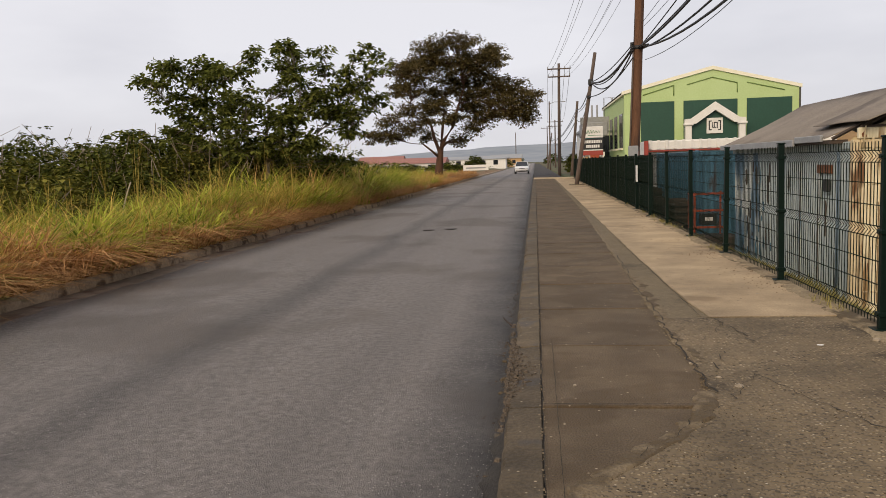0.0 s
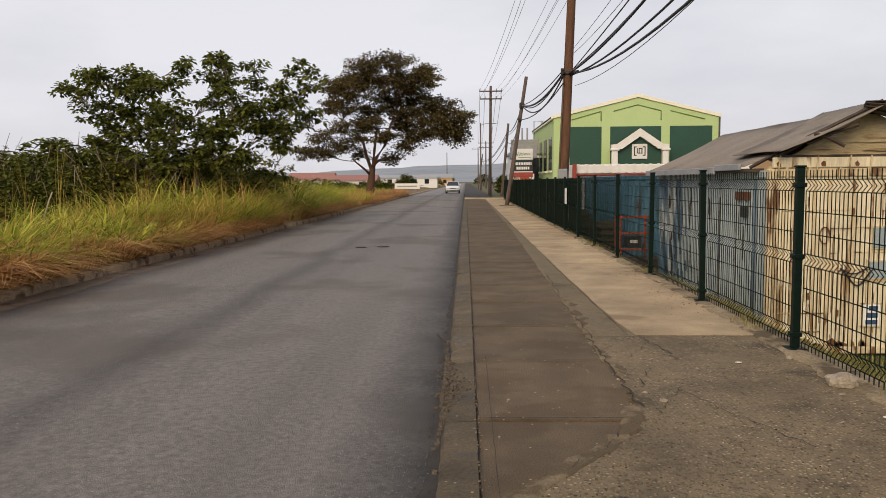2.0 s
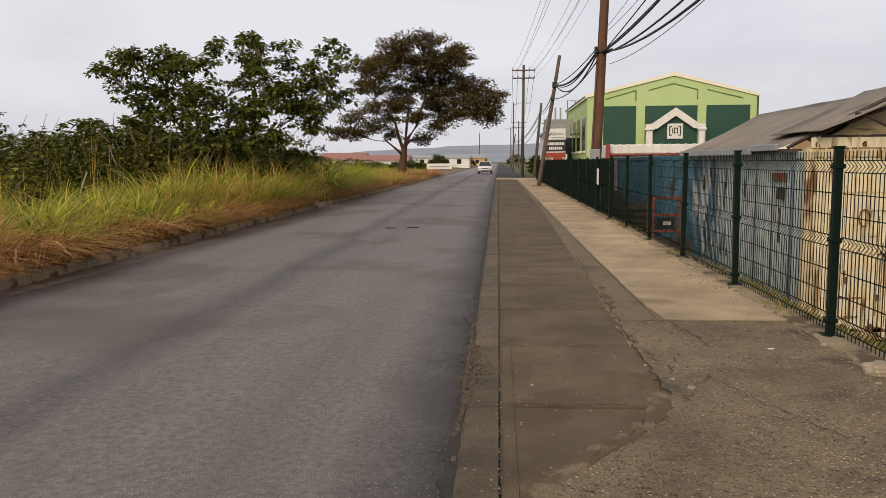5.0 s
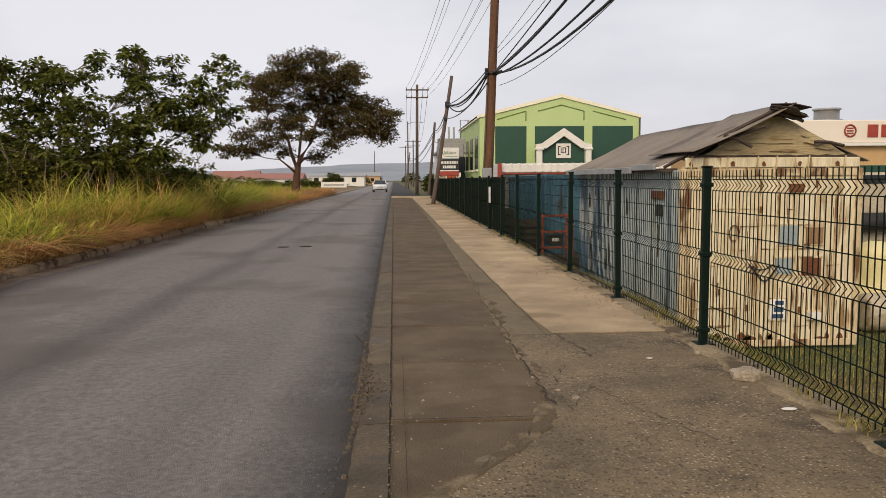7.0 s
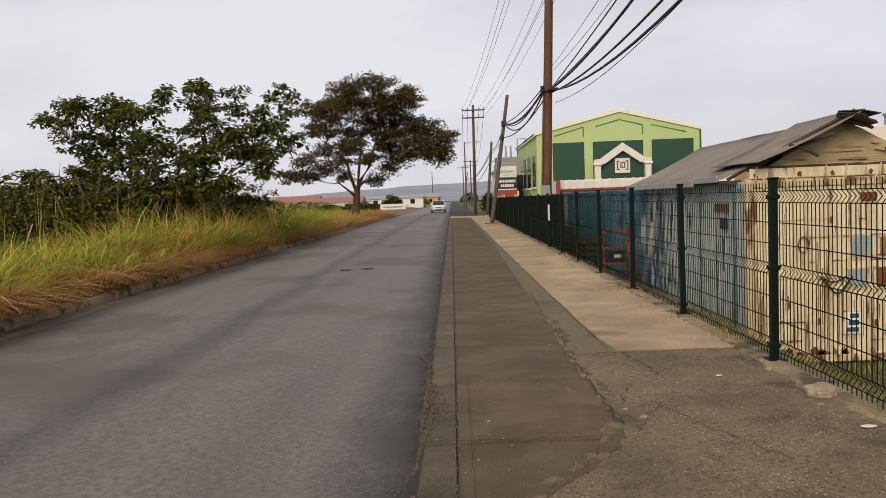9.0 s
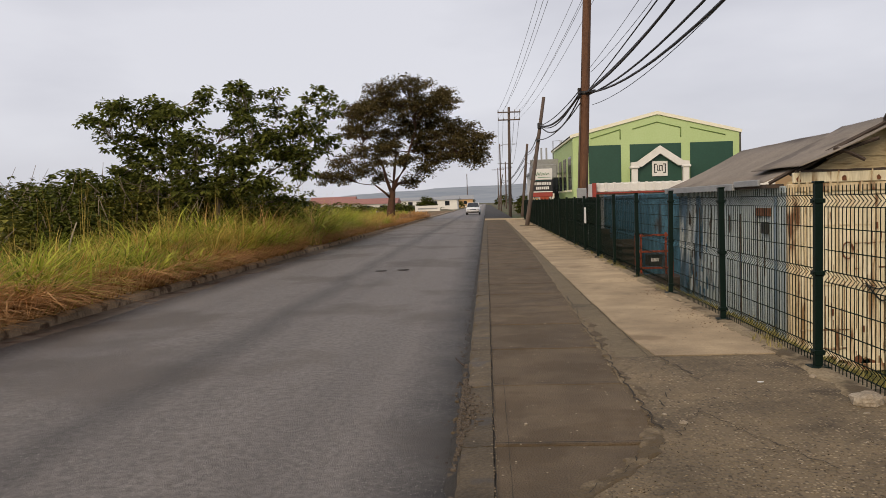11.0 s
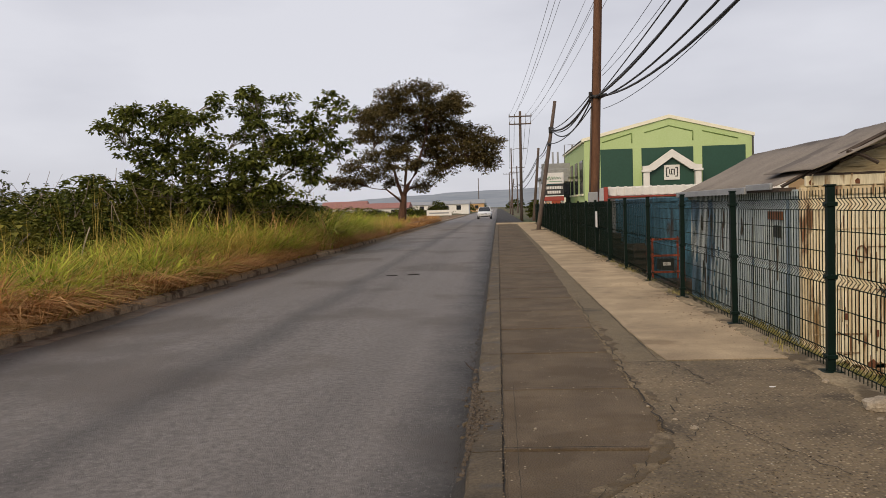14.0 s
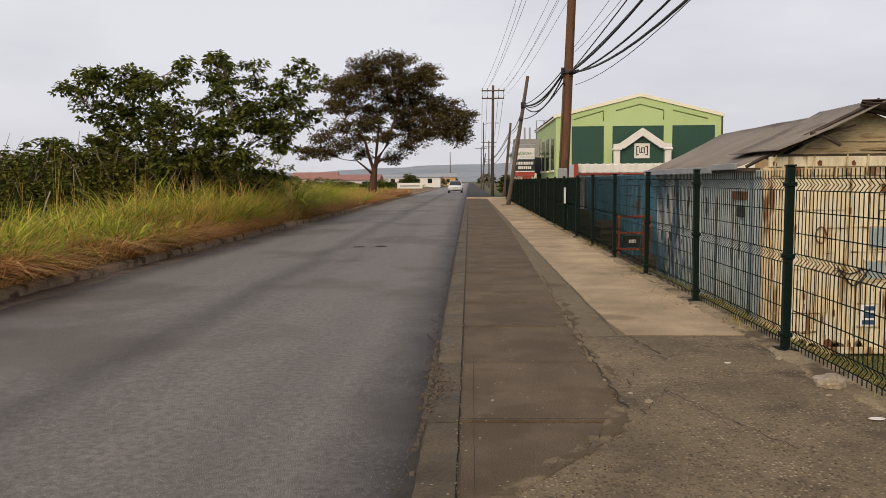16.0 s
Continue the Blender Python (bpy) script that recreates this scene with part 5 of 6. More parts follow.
r_top = [(-0.2, 11.2, 1.54, 0.65), (2.4, 11.3, 1.74, 0.65), (4.6, 10.9, 1.3, 0.64), (-2.0, 10.4, 1.32, 0.65), (0.8, 10.2, 1.97, 0.75), (3.7, 10.1, 1.73, 0.75), (5.4, 10.0, 0.87, 0.85), (-3.2, 9.4, 1.11, 0.76), (-1.2, 9.0, 1.54, 0.76), (1.5, 8.9, 1.75, 0.76), (3.9, 8.8, 1.31, 0.75), (-3.7, 8.1, 0.89, 0.76), (-1.7, 7.8, 1.33, 0.76), (0.5, 7.6, 1.31, 0.65), (5.4, 8.3, 1.08, 0.64), (2.6, 7.8, 1.5, 0.8), (2.6, 9.6, 1.5, 0.7), (-0.6, 10.0, 1.4, 0.7)]
r_low = [(6.6, 7.6, 1.3, 0.86), (7.7, 6.6, 1.08, 0.86), (4.9, 7.0, 1.73, 0.86), (6.2, 5.9, 1.51, 0.97), (7.7, 5.3, 1.08, 0.97), (4.4, 5.5, 1.53, 0.86), (3.1, 6.0, 1.09, 0.76), (8.8, 7.0, 0.53, 0.32), (-4.0, 5.0, 0.89, 0.44), (-5.4, 3.8, 1.01, 0.55), (-3.9, 3.9, 1.34, 0.6), (-2.7, 4.5, 1.11, 0.54), (-2.2, 5.8, 1.11, 0.55), (-0.4, 6.0, 0.89, 0.54), (1.7, 3.4, 0.88, 0.5), (3.2, 4.4, 0.99, 0.54), (1.5, 5.0, 1.1, 0.5), (-1.4, 3.8, 0.67, 0.44), (0.6, 6.2, 1.0, 0.4), (-1.0, 6.8, 1.0, 0.5), (2.4, 6.9, 1.0, 0.5), (-0.6, 4.9, 0.7, 0.35)]
tree("rain_tree", (-8.55, 70, 0.2),
     [([(0, 0, -0.3), (0.0, 0, 0.6), (0.12, 0, 1.7), (0.25, 0, 2.6)], 0.46), ([(0.15, 0, 2.2), (-0.3, 0.2, 3.4), (-0.6, 0.4, 4.6), (-1.3, 0.4, 5.7)], 0.17), ([(0.2, 0, 2.3), (0.6, -0.3, 3.3), (1.4, -0.4, 4.4), (2.0, -0.4, 6.4)], 0.19), ([(0.05, 0, 1.8), (-0.4, -0.6, 2.3), (-1.2, -1.0, 3.0)], 0.13), ([(0.25, 0, 2.5), (0.3, 0.9, 4.0), (0.5, 1.2, 5.8)], 0.17)],
     r_top + r_low, M_LEAF_RAIN, M_BARK_RED, "large dark spreading tree with a reddish trunk", 21,
     wide=1.24, tufts=36, tuft_r=0.42, leaves=34, size=0.22, depth=4.2, flat=0.55, slim=0.34, thin=0.026)


def shrub(at, w, h, seed, material=None, size=0.16, n=240, label="dense dark green bush in the field"):
    g = random.Random(seed)
    t = thing("bush", at, label, "bush", "bushes in the field")
    wood = Build()
    vs, fs = [], []
    for k in range(7):
        tip = (g.uniform(-0.4, 0.4) * w, g.uniform(-0.3, 0.3) * w, h * g.uniform(0.5, 1.0))
        limb(wood, (g.uniform(-0.1, 0.1), g.uniform(-0.1, 0.1), -0.1), tip, 0.03, 0.008, g, 0.3, 4, 4)
    part("stem", wood, M_BARK, t)
    for k in range(n):
        a, r = g.uniform(0, 2 * math.pi), math.sqrt(g.random())
        top = h * (0.45 + 0.55 * (1 - r ** 2.5)) * (0.82 + 0.3 * noise.noise((math.cos(a) * r * 2.3 + seed, math.sin(a) * r * 2.3, 0.5)))
        z = top * g.uniform(0.15, 1.0) ** 0.6
        leaf_mass(vs, fs, (0.5 * w * r * math.cos(a), 0.5 * w * r * math.sin(a), z), 6, size, g, 0.25, 0.36)
    me = bpy.data.meshes.new("foliage")
    me.from_pydata(vs, [], fs)
    me.materials.append(material or M_LEAF_BUSH)
    part("foliage", me, None, t)
    return t


g = random.Random(5)
for i, (x, y, w, h) in enumerate(((-11.2, 24, 4.0, 2.1), (-9.6, 28, 3.4, 2.0), (-12.6, 27, 4.4, 2.4), (-14.5, 22, 4.0, 2.0), (-14.2, 30, 4.5, 2.5), (-10.2, 33, 4.0, 2.1), (-12.4, 18, 3.4, 1.55), (-15.5, 17, 4.4, 1.9), (-17, 26, 5, 2.5), (-19.5, 21, 5, 2.3), (-20, 32, 6, 2.8), (-24, 27, 6, 2.7), (-13, 13.5, 3.4, 1.3),
                                    (-17, 13, 4.4, 1.6), (-23, 18, 5, 2.2), (-28, 36, 8, 3.3), (-16, 42, 7, 2.6), (-24, 45, 9, 3.4), (-34, 44, 9, 3.8), (-11.0, 44, 4.5, 1.5), (-13, 58, 6, 1.6), (-22, 62, 9, 2.5), (-38, 60, 12, 4.0), (-10.5, 20.5, 2.6, 1.5), (-10.6, 15.5, 3.0, 1.5), (-12.2, 21.5, 3.6, 2.1), (-14.2, 19.5, 4.0, 2.2), (-11.2, 12.0, 2.8, 1.3), (-17.5, 20, 4.5, 2.5), (-13.8, 16, 3.6, 1.9), (-20, 16, 5, 2.3), (-9.2, 23.6, 2.4, 1.5), (-11.8, 26.4, 3.0, 2.7), (-9.4, 27.2, 2.6, 2.4), (-10.4, 26.8, 3.2, 2.1), (-12.8, 24.4, 3.6, 2.2), (-14.8, 25.2, 4.0, 2.1), (-16.2, 21.6, 4.0, 2.0), (-18.8, 24, 5, 2.2), (-16.5, 29, 5, 2.3), (-22, 23, 5, 2.1), (-26, 21, 5, 2.0), (-29, 28, 6, 2.4), (-10.0, 29.6, 3.4, 2.4), (-11.6, 28.6, 3.4, 2.5), (-8.6, 30.0, 3.0, 2.2), (-12.6, 30.5, 4.0, 2.5), (-8.3, 29.8, 2.8, 1.6), (-9.6, 31.5, 3.6, 1.9), (-7.9, 31.2, 2.2, 1.25), (-7.7, 35.5, 2.4, 1.1), (-8.6, 40.5, 3.0, 1.2))):
    shrub((x, y, 0), w, h * (1.3 if y < 40 else 1.15), 100 + i, M_LEAF_BUSH if i % 3 else M_LEAF_BUSH2, size=0.17 if y < 35 else 0.24, n=int(190 + 60 * w))
for i, (x, y, h) in enumerate(((-13.9, 26.5, 3.15), (-13.0, 25.6, 3.0), (-15.2, 27, 2.7), (-21.5, 30, 3.3), (-25, 33, 3.6))):
    gg = random.Random(300 + i)
    t = thing("sapling", (x, y, 0), "young broadleaf sapling above the bushes", "tree", "saplings in the field")
    wd = Build()
    vs, fs = [], []
    for k in range(5):
        tip = (gg.uniform(-0.8, 0.8), gg.uniform(-0.5, 0.5), h * gg.uniform(0.75, 1.0))
        limb(wd, (0, 0, -0.1), tip, 0.035, 0.012, gg, 0.15, 5, 5)
        for _ in range(7):
            leaf_mass(vs, fs, (tip[0] + gg.gauss(0, 0.2), tip[1] + gg.gauss(0, 0.2), tip[2] + gg.gauss(0, 0.1)), 7, 0.28, gg)
    part("stem", wd, M_BARK, t)
    me = bpy.data.meshes.new("foliage")
    me.from_pydata(vs, [], fs)
    me.materials.append(M_LEAF)
    part("foliage", me, None, t)
for i, (xa, za, xb, zb, y) in enumerate(((-9.3, 0.3, -9.05, 1.22, 17.0), (-10.9, 1.15, -9.7, 1.15, 25.3), (-10.4, 2.0, -9.6, 0.8, 25.4))):
    gg = random.Random(400 + i)
    b = Build()
    limb(b, (0, 0, 0), (xb - xa, 0.1, zb - za), 0.022, 0.014, gg, 0.06, 5, 6)
    solid("bare_branch", b, mat("bleached_wood", (0.30, 0.25, 0.17), (0.42, 0.35, 0.25), 8, 0.9, 0.3) if i == 0 else bpy.data.materials["bleached_wood"], (xa, y, za), "bleached bare branch among the grass", "branch")


# ---- poles and lines ----
def sag(p, q, drop, n=18):
    p, q = Vector(p), Vector(q)
    return [p.lerp(q, i / n) - Vector((0, 0, 4 * drop * (i / n) * (1 - i / n))) for i in range(n + 1)]


def pole(at, height, r, label, material, lean=(0, 0), arms=(), name="utility_pole"):
    t = thing(name, at, label, "pole", "utility poles")
    pts = [(lean[0] * k / 8, lean[1] * k / 8, -0.3 + (height + 0.3) * k / 8) for k in range(9)]
    part("shaft", Build().tube(pts, [r * (1 - 0.28 * k / 8) for k in range(9)], 14), material, t)
    for z, half in arms:
        lx = lean[0] * z / height
        a = part("crossarm", Build().box(lx - half, lx + half, -r - 0.10, -r + 0.02, z - 0.06, z + 0.06, 0.01), M_POLE_OLD, t)
        for s in (-0.95, -0.5, 0.5, 0.95):
            part("insulator", Build().tube([(lx + s * half, -r - 0.04, z + 0.05), (lx + s * half, -r - 0.04, z + 0.12), (lx + s * half, -r - 0.04, z + 0.26)], [0.03, 0.055, 0.035], 8), M_GREYMETAL, a)
    return t


MP = (3.27, 28.0)
mp = pole((MP[0], MP[1], -1.0), 12.2, 0.185, "thick brown creosoted wooden utility pole behind the fence", M_POLE, lean=(0.50, 0), arms=((11.4, 1.1), (10.6, 1.1)))
part("band", Build().tube([(0.25, 0, 6.0), (0.255, 0, 6.12)], 0.175, 14), M_BLACK, mp)
part("bracket", Build().box(0.0, 0.1, -0.04, 0.04, 5.95, 6.25, 0.01), M_BLACK, mp)
part("bracket", Build().tube([(0.03, -0.1, 6.05), (0.60, -0.15, 6.12)], 0.05, 8), M_BLACK, mp)
part("conduit", Build().tube([(-0.16, -0.1, 0.2), (0.0, -0.1, 4.0), (0.09, -0.1, 6.0)], 0.03, 8), M_POLE_OLD, mp)
part("stain_band", Build().tube([(0.025, -0.005, 0.6), (0.105, -0.005, 2.6)], [0.188, 0.18], 14, False), mat("red_stained_wood", (0.16, 0.035, 0.02), (0.22, 0.06, 0.03), 3, 0.8, 0.3, stretch=(3, 3, 0.3)), mp, "red-stained lower band")
bx = thing("pole_box", (3.12, 26.2, -1.0), "grey service box on a short post behind the fence", "service box")
part("post", Build().box(-0.04, 0.04, -0.04, 0.04, 0, 2.3, 0.006), M_GREYMETAL, bx)
part("box", Build().box(-0.15, 0.15, -0.1, 0.1, 2.25, 2.75, 0.02), M_GREYMETAL, bx)
pole((4.2, -22, -1.0), 14.6, 0.2, "brown wooden utility pole farther along the fence", M_POLE, arms=((11.4, 1.1), (10.6, 1.1)))
lp = pole((2.15, 43.5, 0), 7.0, 0.125, "leaning grey wooden pole at the pavement edge", M_POLE_OLD, lean=(1.12, 0))
part("bracket", Build().box(0.74, 1.0, -0.22, 0.05, 5.3, 5.6, 0.02), M_BLACK, lp)
part("bracket", Build().box(0.66, 0.86, -0.2, 0.05, 4.6, 4.75, 0.02), M_BLACK, lp)
part("concrete_collar", Build().box(-0.35, 0.5, -0.3, 0.3, -0.05, 0.05, 0.02), M_KERB, lp)
p2 = pole((2.33, 78, -0.1), 10.75, 0.17, "tall utility pole with two crossarms", M_POLE_OLD, lean=(0.12, 0), arms=((10.22, 1.12), (9.48, 1.08)))
pole((3.3, 74, -0.1), 6.8, 0.15, "short dark leaning pole by the pavement", M_POLE_OLD, lean=(0.65, 0))
sp = pole((2.45, 130, -0.1), 11.0, 0.13, "thin pole with a street lamp arm", M_POLE_OLD, name="street_lamp")
part("arm", Build().tube([(0, 0, 10.6), (0.8, 0, 10.9), (2.2, 0, 10.9)], 0.05, 6), M_GREYMETAL, sp)
part("lamp_head", Build().box(2.0, 2.6, -0.12, 0.12, 10.82, 10.95, 0.02), M_GREYMETAL, sp)
pole((4.2, 165, -0.1), 9.8, 0.16, "far utility pole with crossarms", M_POLE_OLD, arms=((9.4, 1.6), (8.5, 1.4)))
pole((3.3, 210, -0.1), 10.5, 0.16, "far utility pole with crossarms", M_POLE_OLD, arms=((10.0, 1.6),))
pole((2.2, 145, -0.1), 6.5, 0.13, "short dark leaning pole by the pavement", M_POLE_OLD, lean=(0.9, 0))
pole((-6.9, 290, 0), 12.0, 0.18, "lone pole beside the road", M_POLE_OLD)

lines = thing("overhead_lines", label="sagging black cables and thin power lines", category="cable")
hub = (MP[0] + 0.26, MP[1] - 0.2, 5.05)
for k, (dx, z0, z1, r, d) in enumerate(((-0.3, 0.0, 13.0, 0.032, 2.6), (-0.2, 0.05, 10.65, 0.016, 1.8), (0.0, 0.05, 9.3, 0.018, 0.66), (0.15, 0.0, 12.9, 0.030, 3.48), (0.3, -0.05, 12.6, 0.026, 2.88), (-0.1, 0.85, 11.4, 0.008, 1.32), (0.2, 0.7, 13.2, 0.008, 2.2), (0.35, -0.42, 13.2, 0.009, 3.1))):
    part("cable", Build().tube(sag((hub[0] + 0.03 * k, hub[1], hub[2] + z0), (4.2 + dx, -21.9, z1), d, 30), r, 6), M_CABLE, lines)
lean_hub = (2.15 + 0.88, 43.35, 5.45)
for k, (r, d, dz) in enumerate(((0.045, 0.40, 0.0), (0.025, 0.55, 0.1), (0.03, 0.75, -0.15), (0.02, 0.2, 0.2), (0.022, 0.35, -0.55))):
    part("cable", Build().tube(sag(lean_hub if k < 4 else (2.9, 43.35, 4.7), (hub[0] - 0.2, hub[1], hub[2] + dz * 0.6), d, 16), r, 6), M_CABLE, lines)
for k, (zq, d) in enumerate(((5.4, 0.5), (4.6, 0.9), (5.1, 0.3))):
    part("cable", Build().tube(sag((3.0, 43.4, 5.3 - 0.25 * k), (3.8, 74, zq + 0.6), d, 16), 0.03 - 0.006 * k, 5), M_CABLE, lines)
    part("cable", Build().tube(sag((3.9, 74.1, zq + 0.6), (2.8, 145, 5.6 - 0.2 * k), d + 0.8, 16), 0.035, 5), M_CABLE, lines)
for k, s in enumerate((-0.95, -0.5, 0.5, 0.95)):
    for za, zb, w in ((10.65, 10.35, 1.12), (9.85, 9.6, 1.08)):
        if k in (1,) and za < 10:
            continue
        part("power_line", Build().tube(sag((MP[0] + 0.45 + s * 1.1, MP[1] - 0.3, za), (2.45 + s * w, 77.8, zb - 0.05), 0.7, 20), 0.011, 4), M_WIRE_THIN, lines)
        part("power_line", Build().tube(sag((MP[0] + 0.45 + s * 1.1, MP[1] - 0.3, za), (4.2 + s * 1.1, -22.2, za), 0.8, 20), 0.008, 4), M_WIRE_THIN, lines)
    part("power_line", Build().tube(sag((2.45 + s * 1.12, 77.8, 10.3), (4.2 + s * 1.6, 164.8, 9.5), 1.2, 14), 0.02, 4), M_WIRE_THIN, lines)


# ---- the lime and bottle-green hall ----
BX0, BX1, BY = 7.15, 20.5, 65.0
AX, EZ, AZ = 13.97, 6.5, 8.16
hall = thing("hall", (0, 0, 0), "lime green hall with bottle-green panels and a gabled front", "building")
part("front_wall", Build().prism([(BX0, -0.5), (BX1, -0.5), (BX1, EZ), (AX, AZ), (BX0, EZ)], "y", BY, BY + 0.3), M_LIME, hall)
part("side_wall", Build().box(BX0, BX0 + 0.3, BY + 0.3, BY + 19, -0.5, EZ), M_LIME, hall)
part("side_wall", Build().box(BX1 - 0.3, BX1, BY + 0.3, BY + 19, -0.5, EZ), M_LIME, hall)
part("back_wall", Build().prism([(BX0, -0.5), (BX1, -0.5), (BX1, EZ), (AX, AZ), (BX0, EZ)], "y", BY + 19, BY + 19.3), M_LIME, hall)
part("roof", Build().prism([(BX0 - 0.15, EZ - 0.02), (AX, AZ + 0.02), (BX1 + 0.15, EZ - 0.02), (BX1 + 0.15, EZ + 0.10), (AX, AZ + 0.14), (BX0 - 0.15, EZ + 0.10)], "y", BY + 0.02, BY + 19.2), M_GREYMETAL, hall)
part("verge_trim", Build().prism([(BX0 - 0.2, EZ - 0.12), (AX, AZ - 0.10), (BX1 + 0.2, EZ - 0.12), (BX1 + 0.2, EZ + 0.14), (AX, AZ + 0.18), (BX0 - 0.2, EZ + 0.14)], "y", BY - 0.12, BY + 0.05), M_TRIM, hall, "cream roof edge trim")
part("eaves_trim", Build().box(BX0 - 0.15, BX0 + 0.05, BY, BY + 19, EZ - 0.15, EZ + 0.12), M_TRIM, hall)
part("end_return", Build().box(BX1, BX1 + 0.12, BY - 0.1, BY + 0.4, -0.5, EZ - 0.1), mat("dark_edge", (0.05, 0.05, 0.05), (0.08, 0.08, 0.08), 2, 0.7, 0), hall)
for xa, xb in ((8.45, 11.05), (11.75, 15.88), (16.58, 20.0)):
    p = part("panel", Build().box(xa, xb, BY - 0.03, BY + 0.02, 2.55, 5.72, 0.02), M_DKGREEN, hall, "bottle-green wall panel")
    part("panel_sill", Build().box(xa - 0.08, xb + 0.08, BY - 0.12, BY, 2.38, 2.55, 0.02), M_TRIM, p)
    part("panel", Build().box(xa, xb, BY - 0.03, BY + 0.02, -0.3, 2.2, 0.02), M_DKGREEN, hall, "bottle-green wall panel")
for pts in ([(8.6, 6.28), (11.0, 6.95), (11.0, 6.15)], [(12.0, 6.95), (13.97, 7.45), (15.85, 6.95), (15.85, 6.2)], [(16.6, 6.95), (19.4, 6.25)]):
    for (xa, za), (xb, zb) in zip(pts, pts[1:]):
        part("groove", Build().tube([(xa, BY - 0.02, za), (xb, BY - 0.02, zb)], 0.045, 4), M_LIME_DK, hall)
# small gabled porch frame
part("porch_gable", Build().prism([(11.65, 3.85), (12.5, 3.85), (13.95, 4.85), (15.4, 3.85), (16.25, 3.85), (16.25, 4.20), (15.75, 4.25), (13.95, 5.48), (12.15, 4.25), (11.65, 4.20)], "y", BY - 1.2, BY - 0.8), M_WHITE, hall, "white gabled porch frame")
part("porch_infill", Build().prism([(12.2, 2.3), (15.7, 2.3), (15.7, 4.0), (13.95, 5.2), (12.2, 4.0)], "y", BY - 0.79, BY - 0.5), M_DKGREEN, hall)
for xa in (11.7, 15.75):
    part("porch_column", Build().box(xa, xa + 0.48, BY - 1.15, BY - 0.7, -0.3, 3.95, 0.03), M_WHITE, hall)
    part("column_cap", Build().box(xa - 0.12, xa + 0.6, BY - 1.25, BY - 0.65, 3.72, 3.9, 0.03), M_WHITE, hall)
badge = part("badge", Build().box(13.35, 14.58, BY - 0.9, BY - 0.79, 3.05, 4.25, 0.02), M_WHITE, hall, "white square badge with dark marks")
for xa, xb, za, zb in ((13.5, 13.58, 3.3, 4.05), (13.58, 13.72, 3.97, 4.05), (13.58, 13.72, 3.3, 3.38), (14.35, 14.43, 3.3, 4.05), (14.21, 14.35, 3.97, 4.05), (14.21, 14.35, 3.3, 3.38), (13.74, 13.80, 3.5, 3.92), (13.88, 14.1, 3.85, 3.93), (13.88, 13.95, 3.55, 3.85), (14.1, 14.18, 3.45, 3.93), (13.8, 14.05, 3.48, 3.55)):
    part("mark", Build().box(xa, xb, BY - 0.915, BY - 0.895, za, zb), M_BLACK, badge)
# side wing with windows, canopy and roof rails
for k in range(4):
    w = part("window", Build().box(BX0 - 0.03, BX0 + 0.05, BY + 1.2 + 4.2 * k, BY + 3.6 + 4.2 * k, 2.2, 5.0, 0.02), M_GLASSDARK, hall)
    part("sill", Build().box(BX0 - 0.14, BX0 - 0.01, BY + 1.0 + 4.2 * k, BY + 3.8 + 4.2 * k, 2.05, 2.2), M_TRIM, w)
wing = thing("side_wing", (0, 0, 0), "white two-storey wing with a dark doorway", "building")
part("wall", Build().box(4.6, 7.3, 78, 88, -0.3, 4.0, 0.02), M_WHITE, wing)
part("parapet", Build().box(4.4, 7.4, 77.7, 78.0, 4.0, 5.4, 0.03), M_GREYMETAL, wing)
part("doorway", Build().box(6.0, 7.2, 77.9, 78.02, 0.2, 3.6), M_GLASSDARK, wing)
part("roof_slab", Build().box(4.4, 7.4, 78.0, 88, 4.0, 4.25, 0.02), M_GREYMETAL, wing)
for x in (5.6, 6.1):
    part("vent_pipe", Build().tube([(x, 79, 4.2), (x, 79, 6.6)], 0.09, 8), M_GREYMETAL, wing)
for x in (6.7, 7.5):
    part("railing", Build().tube([(x, 78.2, 5.3), (x, 78.2, 7.2), (x + 0.7, 78.2, 7.2), (x + 0.7, 78.2, 6.7)], 0.05, 6), M_GREYMETAL, wing)
teal = thing("shop_kiosk", (0, 0, 0), "low shop with teal glazing and coloured boards", "building")
part("wall", Build().box(4.4, 6.2, 72, 76, -0.3, 2.0, 0.02), M_WHITE, teal)
part("glazing", Build().box(4.5, 6.0, 71.9, 72.0, 2.1, 3.4), mat("teal_glass", (0.05, 0.22, 0.22), (0.08, 0.28, 0.27), 1, 0.2, 0), teal, "teal glazing")
part("orange_board", Build().box(4.9, 5.7, 71.8, 71.95, 0.7, 2.0), M_ORANGE, teal, "orange board")
for k in range(4):
    part("board", Build().box(4.0, 4.7, 71.7, 71.8, -0.1 + 0.6 * k, 0.4 + 0.6 * k), (M_TRIM, M_WHITE, M_TAN, M_WHITE)[k], teal)
part("canopy", Build().box(4.2, 6.4, 71.2, 76, 3.4, 4.6, 0.05), M_GREYMETAL, teal)

# road-side sign boxes
sign = thing("sign_board", (0, 0, 0), "stacked white and black shop sign on posts", "sign")
sy = 52.0
for x in (3.12, 4.24):
    part("post", Build().box(x, x + 0.08, sy + 0.1, sy + 0.2, -0.5, 3.5), M_GREYMETAL, sign)
up = part("upper_panel", Build().box(3.05, 4.35, sy - 0.05, sy + 0.1, 2.74, 3.46, 0.02), M_WHITE, sign, "white panel with green script marks")
pts = [(3.2 + 0.95 * k / 40, sy - 0.065, 3.12 + 0.13 * math.sin(k * 0.9) * (1 - k / 70)) for k in range(41)]
part("script_mark", Build().tube(pts, 0.016, 5), M_SIGNTXT, up)
part("script_mark", Build().box(3.4, 4.25, sy - 0.06, sy - 0.05, 2.88, 2.91), M_SIGNTXT, up)
